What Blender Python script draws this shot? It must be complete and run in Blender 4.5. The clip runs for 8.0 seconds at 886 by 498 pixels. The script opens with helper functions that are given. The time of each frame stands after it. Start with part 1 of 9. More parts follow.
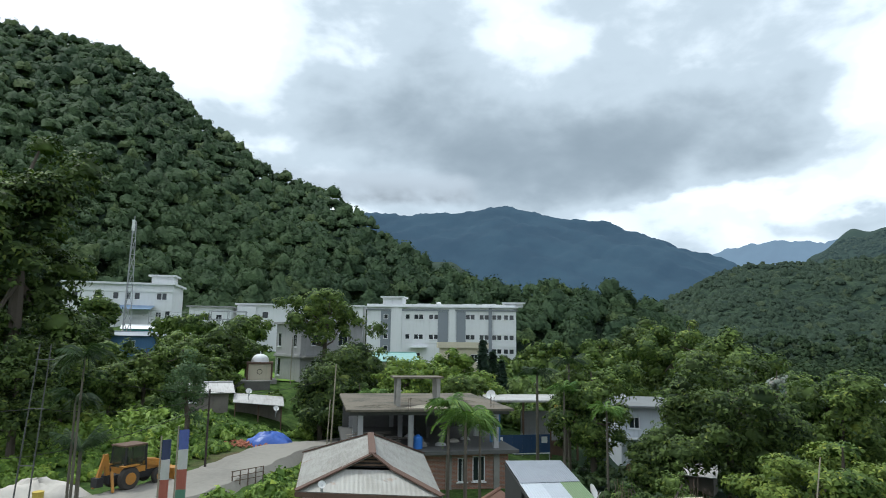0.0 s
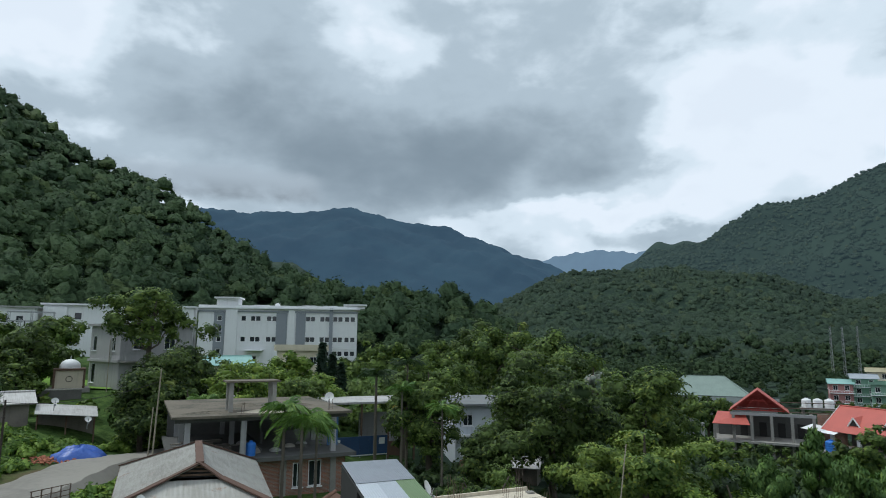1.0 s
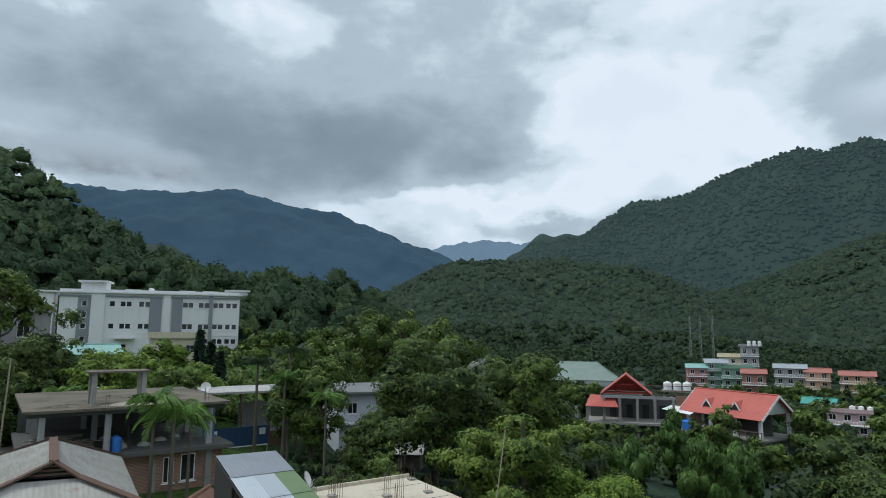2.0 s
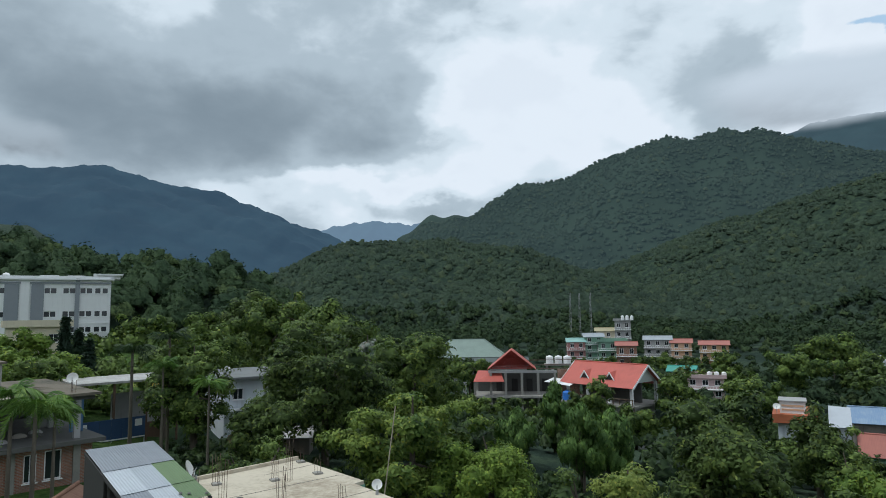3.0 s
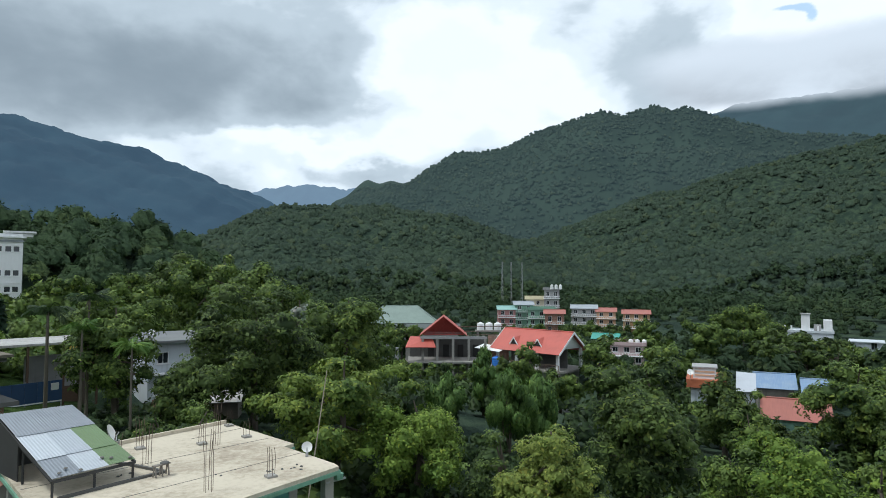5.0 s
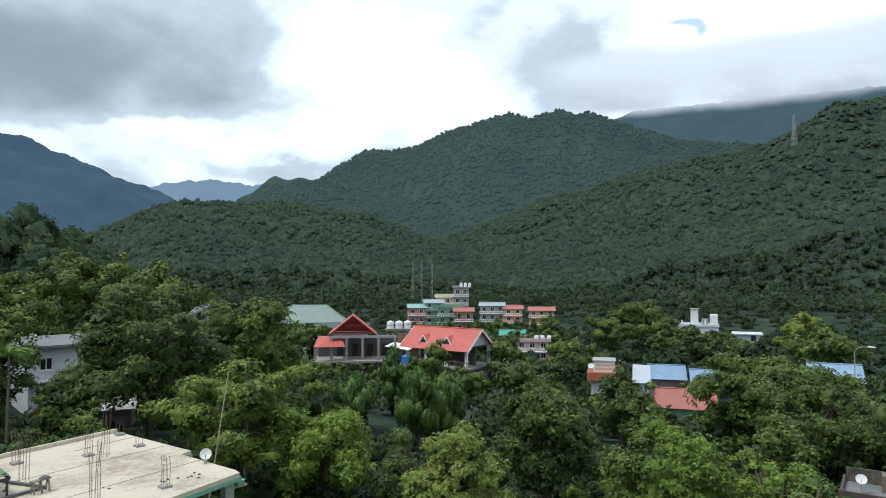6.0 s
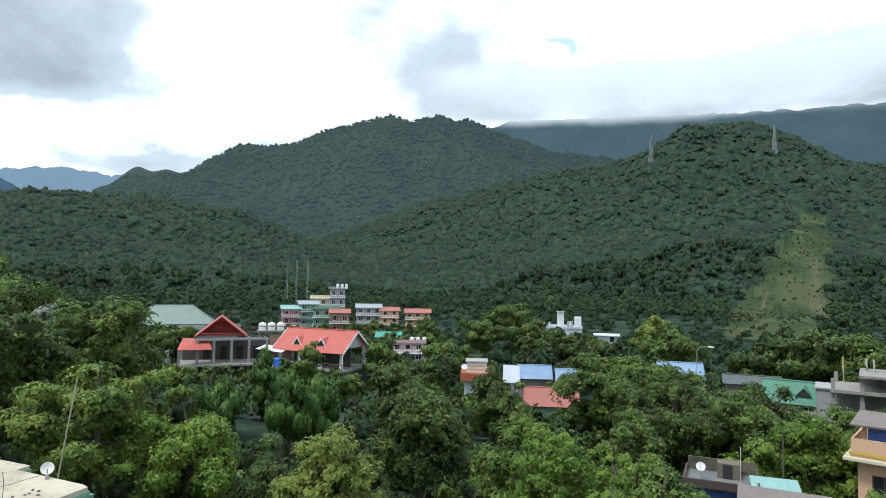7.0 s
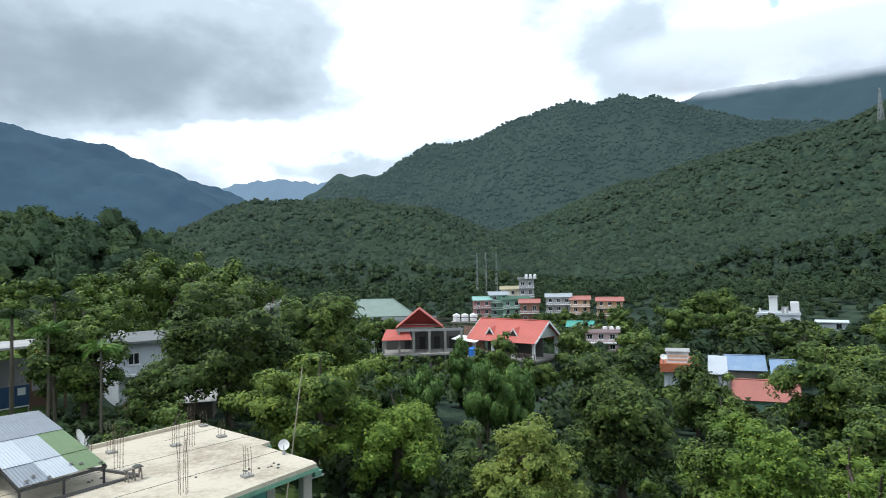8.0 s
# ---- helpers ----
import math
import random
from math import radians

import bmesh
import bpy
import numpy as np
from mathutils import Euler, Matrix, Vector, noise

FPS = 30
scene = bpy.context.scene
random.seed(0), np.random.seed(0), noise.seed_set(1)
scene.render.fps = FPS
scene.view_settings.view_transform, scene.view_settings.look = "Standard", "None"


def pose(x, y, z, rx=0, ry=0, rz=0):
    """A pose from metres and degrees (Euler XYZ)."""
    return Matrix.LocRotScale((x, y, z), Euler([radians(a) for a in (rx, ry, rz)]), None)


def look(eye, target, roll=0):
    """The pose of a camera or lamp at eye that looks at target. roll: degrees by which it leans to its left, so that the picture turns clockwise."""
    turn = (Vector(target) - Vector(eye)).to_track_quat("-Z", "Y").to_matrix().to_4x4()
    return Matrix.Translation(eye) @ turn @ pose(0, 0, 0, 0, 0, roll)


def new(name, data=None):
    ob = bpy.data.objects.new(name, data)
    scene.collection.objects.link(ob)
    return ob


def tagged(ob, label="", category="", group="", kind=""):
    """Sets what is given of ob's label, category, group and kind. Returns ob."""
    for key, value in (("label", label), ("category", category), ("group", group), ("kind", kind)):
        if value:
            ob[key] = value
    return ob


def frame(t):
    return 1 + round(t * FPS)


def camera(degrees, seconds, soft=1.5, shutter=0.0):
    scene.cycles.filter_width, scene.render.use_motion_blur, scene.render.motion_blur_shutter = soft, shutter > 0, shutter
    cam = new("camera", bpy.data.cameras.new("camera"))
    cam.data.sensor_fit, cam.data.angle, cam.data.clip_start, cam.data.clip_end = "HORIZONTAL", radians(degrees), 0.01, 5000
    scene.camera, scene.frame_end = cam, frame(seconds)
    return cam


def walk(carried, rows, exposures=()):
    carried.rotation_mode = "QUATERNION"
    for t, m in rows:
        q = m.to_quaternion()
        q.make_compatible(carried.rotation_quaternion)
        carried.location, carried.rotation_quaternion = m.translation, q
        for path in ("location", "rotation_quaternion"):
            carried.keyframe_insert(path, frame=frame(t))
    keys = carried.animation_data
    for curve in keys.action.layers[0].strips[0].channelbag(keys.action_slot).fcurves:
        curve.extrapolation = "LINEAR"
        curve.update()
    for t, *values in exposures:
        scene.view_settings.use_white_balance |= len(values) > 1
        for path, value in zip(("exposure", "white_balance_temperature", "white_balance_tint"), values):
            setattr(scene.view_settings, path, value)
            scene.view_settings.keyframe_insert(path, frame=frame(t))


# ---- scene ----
# camera: a phone held on a roof terrace, about 13 m above the lower village ground
cam = camera(70.4, 8.0, soft=0.9, shutter=0.12)
PATH = [
    (0, pose(-0.177, -0.041, 13.089, 98.24, -0.82, 0.00)),
    (0.5, pose(-0.159, -0.049, 13.080, 98.28, -0.24, -7.00)),
    (1, pose(-0.162, -0.122, 13.034, 98.59, -0.39, -14.30)),
    (1.5, pose(-0.139, -0.070, 13.039, 98.41, -0.72, -19.71)),
    (1.7, pose(-0.023, 0.047, 13.071, 98.20, -0.62, -21.43)),
    (2.8, pose(0.014, 0.059, 13.030, 95.54, 0.34, -32.73)),
    (3, pose(0.037, 0.060, 12.995, 95.76, 0.85, -34.30)),
    (3.5, pose(0.061, 0.068, 13.001, 94.64, 1.26, -37.20)),
    (4, pose(-0.050, 0.011, 12.963, 92.83, 0.18, -38.78)),
    (4.2, pose(-0.047, 0.003, 12.965, 92.74, 0.00, -39.50)),
    (5.3, pose(0.011, -0.022, 12.973, 92.56, -0.18, -40.92)),
    (5.5, pose(0.068, -0.037, 12.984, 91.92, 0.47, -42.69)),
    (6, pose(0.101, -0.051, 12.981, 92.57, 0.02, -48.45)),
    (6.5, pose(0.107, -0.034, 12.953, 92.44, -0.52, -56.75)),
    (7, pose(0.144, 0.026, 12.941, 92.83, -0.89, -59.60)),
    (7.5, pose(0.118, 0.083, 12.941, 91.89, -0.04, -51.94)),
    (8, pose(0.088, 0.114, 12.967, 91.96, 1.24, -42.62)),
]
walk(cam, PATH, exposures=[(0.0, 0.03, 5790, 7), (0.5, -0.2, 5740, 6), (1.0, -0.43, 5690, 6), (1.7, -0.48, 5690, 6), (3.0, -0.47, 5740, 6), (3.5, -0.42, 5760, 6), (4.0, -0.2, 5790, 7), (4.2, -0.16, 5790, 7), (5.5, -0.17, 5790, 7), (6.5, 0.12, 5780, 8), (8.0, 0.16, 5740, 8)])

# ---- light: a broken overcast sky and a weak, wide sun ----
SUN_AZ, SUN_EL = 58.0, 60.0      # degrees, counted like the camera's heading


def heading(az, el=0.0):
    a, e = radians(az), radians(el)
    return Vector((-math.sin(a) * math.cos(e), math.cos(a) * math.cos(e), math.sin(e)))


sun = new("sun", bpy.data.lights.new("sun", "SUN"))
sun.data.energy, sun.data.angle, sun.data.color = 2.5, radians(11), (1.0, 0.945, 0.83)
sun.matrix_world = look(heading(SUN_AZ, SUN_EL) * 400, (0, 0, 0))


class Nodes:
    """Small helper to write node trees in a readable way."""

    def __init__(self, tree):
        self.tree = tree
        tree.nodes.clear()

    def add(self, kind, **values):
        node = self.tree.nodes.new(kind)
        for key, value in values.items():
            if key == "inputs":
                for name, v in value.items():
                    self.put(v, node.inputs[name])
            elif key == "operation":
                node.operation = value
            elif key == "blend_type":
                node.blend_type = value
            elif key == "data_type":
                node.data_type = value
            elif key == "sky_type":
                node.sky_type = value
            elif key == "interpolation_type":
                node.interpolation_type = value
            elif key == "feature":
                node.feature = value
            elif key == "wave_type":
                node.wave_type = value
            elif key == "bands_direction":
                node.bands_direction = value
        return node

    def put(self, v, socket):
        if isinstance(v, bpy.types.NodeSocket):
            self.tree.links.new(v, socket)
        else:
            socket.default_value = v

    def math(self, op, a, b=0.0, c=0.0):
        n = self.add("ShaderNodeMath", operation=op, inputs={0: a, 1: b, 2: c})
        return n.outputs[0]

    def vmath(self, op, a, b=(0, 0, 0)):
        n = self.add("ShaderNodeVectorMath", operation=op, inputs={0: a, 1: b})
        return n.outputs["Value"] if op in ("DOT_PRODUCT", "LENGTH") else n.outputs[0]

    def step(self, x, lo, hi, a=0.0, b=1.0):
        n = self.add("ShaderNodeMapRange", interpolation_type="SMOOTHSTEP",
                     inputs={0: x, 1: lo, 2: hi, 3: a, 4: b})
        return n.outputs[0]

    def noise(self, vector, scale, detail=4.0, rough=0.55, distortion=0.0):
        n = self.add("ShaderNodeTexNoise", inputs={"Vector": vector, "Scale": scale, "Detail": detail,
                                                   "Roughness": rough, "Distortion": distortion})
        return n.outputs["Fac"]

    def mix(self, fac, a, b, blend="MIX"):
        n = self.add("ShaderNodeMix", data_type="RGBA", blend_type=blend, inputs={0: fac, 6: a, 7: b})
        return n.outputs[2]


# heading, height, width and depth in degrees, and thickness of the cloud banks and of the thin places between them
BANKS = (
    (7, 18, 14, 6.5, 0.56), (-15, 16, 12, 4.5, 0.72), (-27, 18.5, 8, 4, 0.46), (4, 28, 6, 5, 0.36), (-24, 27, 13, 5, 0.30),
    (25, 27, 9, 8, -0.55), (-35, 18.5, 3, 2.2, -0.25), (-27, 12.0, 11, 1.2, -0.42), (-34, 9.9, 8, 1.2, 0.34), (-46, 18, 8, 5, -0.55),
    (-42, 25, 8, 2.5, 0.25), (-62, 17.5, 5, 2.6, 0.40), (-76, 16.2, 10, 2.2, 0.34), (-93, 16.5, 10, 3, 0.28), (-80, 25, 22, 6, -0.40),
)


def build_world():
    world = bpy.data.worlds.new("sky")
    scene.world = world
    world.use_nodes = True
    n = Nodes(world.node_tree)
    out = n.add("ShaderNodeOutputWorld")
    direction = n.add("ShaderNodeTexCoord").outputs["Generated"]
    sky = n.add("ShaderNodeTexSky", sky_type="NISHITA")
    sky.sun_disc = False
    sky.sun_elevation, sky.sun_rotation = radians(SUN_EL), radians(-SUN_AZ)
    clear = n.add("ShaderNodeBackground", inputs={"Color": sky.outputs[0], "Strength": 0.1})
    # cloud layer: banks of given place and size, with billowing, torn edges
    sp = n.add("ShaderNodeSeparateXYZ", inputs={0: direction})
    field = n.vmath("MULTIPLY", direction, (1.0, 1.0, 1.7))
    billow = n.noise(field, 4.6, 8.0, 0.5, 0.25)
    puffs = n.noise(n.vmath("ADD", field, (2.3, 0.7, 1.9)), 9.5, 6.0, 0.5, 0.2)
    above = n.noise(n.vmath("ADD", field, (0.0, 0.0, 0.045)), 4.6, 4.0, 0.5, 0.25)
    shift = n.noise(n.vmath("ADD", field, (5.1, 3.7, 0.4)), 3.2, 5.0, 0.55)
    lift = n.noise(n.vmath("ADD", field, (1.1, 8.7, 2.4)), 5.5, 5.0, 0.55)
    az = n.math("MULTIPLY", n.math("ARCTAN2", n.math("MULTIPLY", sp.outputs[0], -1.0), sp.outputs[1]), 180 / math.pi)
    el = n.math("MULTIPLY", n.math("ARCSINE", sp.outputs[2]), 180 / math.pi)
    true_az, true_el = az, el
    az = n.math("ADD", az, n.math("MULTIPLY", n.math("SUBTRACT", shift, 0.5), 22.0))
    el = n.math("ADD", el, n.math("MULTIPLY", n.math("SUBTRACT", lift, 0.5), 9.0))
    depth = n.math("ADD", 0.16, n.math("MULTIPLY", n.math("SUBTRACT", billow, 0.5), 1.75))
    depth = n.math("ADD", depth, n.math("MULTIPLY", n.math("SUBTRACT", puffs, 0.5), 0.9))
    # thicker cloud overhead shades the flat undersides of the banks
    depth = n.math("ADD", depth, n.math("MULTIPLY", n.math("SUBTRACT", above, billow), 0.8))
    for a, e, wide, high, much in BANKS:
        u = n.math("DIVIDE", n.math("SUBTRACT", az, a), wide)
        v = n.math("DIVIDE", n.math("SUBTRACT", el, e), high)
        far = n.math("ADD", n.math("MULTIPLY", u, u), n.math("MULTIPLY", v, v))
        depth = n.math("ADD", depth, n.math("MULTIPLY", n.math("EXPONENT", n.math("MULTIPLY", far, -1.0)), much))
    ramp = n.add("ShaderNodeValToRGB", inputs={0: n.math("TANH", n.math("MULTIPLY", depth, 1.15))})
    ramp.color_ramp.interpolation = "EASE"
    stops = ramp.color_ramp.elements
    stops[0].position, stops[0].color = 0.0, (1.0, 1.0, 1.0, 1)
    stops[1].position, stops[1].color = 1.0, (0.27, 0.315, 0.345, 1)
    for at, colour in ((0.22, (0.86, 0.90, 0.91, 1)), (0.5, (0.56, 0.615, 0.64, 1))):
        e = stops.new(at)
        e.color = colour
    # a small torn hole that shows blue sky above the eastern ridge
    hole = 0.0
    for a, e, wide, high in ((-71.2, 20.2, 0.5, 0.6), (-70.6, 20.9, 0.7, 0.35), (-69.4, 21.1, 1.0, 0.22)):
        u = n.math("DIVIDE", n.math("SUBTRACT", true_az, a), wide)
        v = n.math("DIVIDE", n.math("SUBTRACT", true_el, e), high)
        far = n.math("ADD", n.math("MULTIPLY", u, u), n.math("MULTIPLY", v, v))
        hole = n.math("ADD", hole, n.math("EXPONENT", n.math("MULTIPLY", far, -1.0)))
    hole = n.step(n.math("ADD", hole, n.math("MULTIPLY", n.math("SUBTRACT", n.noise(field, 60.0, 4.0, 0.6), 0.5), 1.0)), 0.35, 0.9, 0.0, 0.8)
    tint = n.mix(hole, ramp.outputs[0], (0.47, 0.66, 0.84, 1))
    clouds = n.add("ShaderNodeBackground", inputs={"Color": tint, "Strength": 1.16})
    gap = n.step(depth, -0.3, -0.1, 0.95, 1.0)
    mixed = n.add("ShaderNodeMixShader", inputs={0: gap, 1: clear.outputs[0], 2: clouds.outputs[0]})
    n.put(mixed.outputs[0], out.inputs[0])


build_world()

# ---- materials ----


def surface(name, colour, rough=0.8, metal=0.0, vary=0.25, scale=3.0, bump=0.15, second=None, bump_scale=None,
            streak=0.0, spec=0.4, random_tone=0.0):
    """A matt surface with stains at two sizes, a grain and optional vertical streaks."""
    m = bpy.data.materials.new(name)
    m.use_nodes = True
    n = Nodes(m.node_tree)
    out = n.add("ShaderNodeOutputMaterial")
    place = n.add("ShaderNodeTexCoord").outputs["Object"]
    large = n.noise(place, scale * 0.3, 4.0, 0.6)
    fine = n.noise(place, scale * 4.0, 5.0, 0.65)
    c2 = second or tuple(v * 0.55 for v in colour)
    tone = n.math("ADD", n.math("MULTIPLY", large, 0.65), n.math("MULTIPLY", fine, 0.35))
    fac = n.math("MULTIPLY", n.step(tone, 0.42, 0.68), vary if second is None else 1.0)
    base = n.mix(fac, (*colour, 1), (*c2, 1))
    if streak:
        squeeze = n.vmath("MULTIPLY", place, (1.0, 1.0, 0.08))
        run = n.step(n.noise(squeeze, 2.2, 5.0, 0.7), 0.5, 0.72, 0.0, streak)
        base = n.mix(run, base, (colour[0] * 0.33, colour[1] * 0.33, colour[2] * 0.3, 1))
    if random_tone:
        r = n.add("ShaderNodeObjectInfo").outputs["Random"]
        base = n.mix(1.0, base, n.mix(r, (1 - random_tone,) * 3 + (1,), (1 + random_tone,) * 3 + (1,)), "MULTIPLY")
    bs = n.add("ShaderNodeBsdfPrincipled", inputs={"Base Color": base, "Roughness": rough, "Metallic": metal,
                                                   "Specular IOR Level": spec})
    if bump:
        b = n.add("ShaderNodeBump", inputs={"Strength": bump, "Distance": 0.03,
                                            "Height": n.noise(place, bump_scale or scale * 6, 5.0, 0.6)})
        n.put(b.outputs[0], bs.inputs["Normal"])
    n.put(bs.outputs[0], out.inputs[0])
    return m


def foliage(name, dark, light, tone_size=0.1, back=0.13, leafy=0.55):
    """Leaves: tone drifts from crown to crown and from leaf to leaf, and some light comes through them."""
    m = bpy.data.materials.new(name)
    m.use_nodes = True
    n = Nodes(m.node_tree)
    out = n.add("ShaderNodeOutputMaterial")
    geo = n.add("ShaderNodeNewGeometry")
    each = geo.outputs["Random Per Island"]
    drift = n.noise(geo.outputs["Position"], tone_size, 3.0, 0.6)
    fac = n.math("ADD", n.math("MULTIPLY", n.math("POWER", each, 1.7), leafy + 0.15), n.math("MULTIPLY", n.step(drift, 0.35, 0.65), 1.0 - leafy))
    colour = n.mix(fac, (*dark, 1), (*light, 1))
    yellow = n.math("MULTIPLY", n.step(each, 0.9, 1.0), 0.5)
    colour = n.mix(yellow, colour, (light[0] * 1.5, light[1] * 1.15, light[2] * 0.8, 1))
    bs = n.add("ShaderNodeBsdfPrincipled", inputs={"Base Color": colour, "Roughness": 0.62, "Specular IOR Level": 0.22})
    tr = n.add("ShaderNodeBsdfTranslucent", inputs={"Color": n.mix(1.0, colour, (1.0, 1.25, 0.5, 1), "MULTIPLY")})
    mixed = n.add("ShaderNodeMixShader", inputs={0: back, 1: bs.outputs[0], 2: tr.outputs[0]})
    n.put(mixed.outputs[0], out.inputs[0])
    return m


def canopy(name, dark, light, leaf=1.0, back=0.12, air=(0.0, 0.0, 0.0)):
    """Closed crowns of a wood: tone changes from crown to crown and over the hill, with leafy relief. air: haze before
    a far slope, put in as emission.
    """
    m = bpy.data.materials.new(name)
    m.use_nodes = True
    n = Nodes(m.node_tree)
    out = n.add("ShaderNodeOutputMaterial")
    geo = n.add("ShaderNodeNewGeometry")
    place = geo.outputs["Position"]
    drift = n.step(n.noise(place, 0.012, 4.0, 0.6), 0.36, 0.64)
    leaves = n.noise(place, 0.9 / leaf, 5.0, 0.62)
    groups = n.step(n.noise(place, 0.055, 3.0, 0.6), 0.34, 0.66)
    fac = n.math("ADD", n.math("MULTIPLY", geo.outputs["Random Per Island"], 0.34), n.math("MULTIPLY", drift, 0.3))
    fac = n.math("ADD", fac, n.math("MULTIPLY", groups, 0.26))
    # shade between leaf clumps put into the colour: hollows of the relief go darker
    fac = n.math("ADD", fac, n.math("MULTIPLY", n.step(leaves, 0.36, 0.64), 0.26))
    colour = n.mix(fac, (*dark, 1), (*light, 1))
    gloss = n.step(geo.outputs["Random Per Island"], 0.88, 0.94, 0.0, 0.5)
    colour = n.mix(gloss, colour, (light[0] * 1.35, light[1] * 1.15, light[2] * 0.9, 1))
    b = n.add("ShaderNodeBump", inputs={"Strength": 0.9, "Distance": 0.9 * leaf, "Height": leaves})
    # air: haze added as the crowns' own emission
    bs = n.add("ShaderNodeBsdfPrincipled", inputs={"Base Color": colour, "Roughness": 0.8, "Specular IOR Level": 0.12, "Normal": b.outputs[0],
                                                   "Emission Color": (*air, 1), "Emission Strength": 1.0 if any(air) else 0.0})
    tr = n.add("ShaderNodeBsdfTranslucent", inputs={"Color": n.mix(1.0, colour, (1.0, 1.2, 0.5, 1), "MULTIPLY")})
    mixed = n.add("ShaderNodeMixShader", inputs={0: back, 1: bs.outputs[0], 2: tr.outputs[0]})
    n.put(mixed.outputs[0], out.inputs[0])
    return m


def corrugated(name, colour, second, pitch=0.09, rough=0.45, metal=0.6, rust=0.0):
    """Ridged roofing sheet; the ridges run along the local y axis."""
    m = bpy.data.materials.new(name)
    m.use_nodes = True
    n = Nodes(m.node_tree)
    out = n.add("ShaderNodeOutputMaterial")
    place = n.add("ShaderNodeTexCoord").outputs["Object"]
    large = n.noise(place, 0.5, 4.0, 0.65)
    fine = n.noise(n.vmath("MULTIPLY", place, (6, 0.6, 0.6)), 1.6, 5.0, 0.7)
    fac = n.step(n.math("ADD", n.math("MULTIPLY", large, 0.5), n.math("MULTIPLY", fine, 0.5)), 0.4, 0.65)
    base = n.mix(fac, (*colour, 1), (*second, 1))
    if rust:
        base = n.mix(n.step(n.noise(place, 0.9, 6.0, 0.7), 0.62 - 0.2 * rust, 0.75), base, (0.19, 0.075, 0.035, 1))
    wave = n.add("ShaderNodeTexWave", wave_type="BANDS", bands_direction="X", inputs={"Vector": place, "Scale": 0.32 / pitch})
    b = n.add("ShaderNodeBump", inputs={"Strength": 0.25, "Distance": 0.02, "Height": wave.outputs[1]})
    bs = n.add("ShaderNodeBsdfPrincipled", inputs={"Base Color": base, "Roughness": rough, "Metallic": metal,
                                                   "Normal": b.outputs[0]})
    n.put(bs.outputs[0], out.inputs[0])
    return m


def pane_glass(name):
    """Thin clear pane with a film of dust."""
    m = bpy.data.materials.new(name)
    m.use_nodes = True
    n = Nodes(m.node_tree)
    out = n.add("ShaderNodeOutputMaterial")
    place = n.add("ShaderNodeTexCoord").outputs["Object"]
    clear = n.add("ShaderNodeBsdfTransparent", inputs={"Color": (0.72, 0.78, 0.74, 1)})
    gloss = n.add("ShaderNodeBsdfPrincipled", inputs={"Base Color": (0.10, 0.10, 0.085, 1), "Roughness": 0.15})
    mixed = n.add("ShaderNodeMixShader", inputs={0: n.step(n.noise(place, 2.5, 4.0, 0.6), 0.3, 0.8, 0.15, 0.5), 1: clear.outputs[0], 2: gloss.outputs[0]})
    n.put(mixed.outputs[0], out.inputs[0])
    return m


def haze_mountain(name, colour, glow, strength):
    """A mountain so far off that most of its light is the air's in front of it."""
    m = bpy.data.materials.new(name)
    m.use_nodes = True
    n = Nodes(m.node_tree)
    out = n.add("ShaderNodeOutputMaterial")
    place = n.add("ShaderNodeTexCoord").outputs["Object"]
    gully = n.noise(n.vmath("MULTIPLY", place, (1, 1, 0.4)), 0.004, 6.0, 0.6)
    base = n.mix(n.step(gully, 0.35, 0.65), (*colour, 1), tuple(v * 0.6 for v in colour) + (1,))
    # glow is the air's haze, put in as the slope's own emission
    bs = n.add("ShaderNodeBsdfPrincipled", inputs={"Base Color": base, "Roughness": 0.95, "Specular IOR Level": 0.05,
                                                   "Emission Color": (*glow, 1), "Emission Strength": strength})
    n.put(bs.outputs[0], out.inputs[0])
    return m


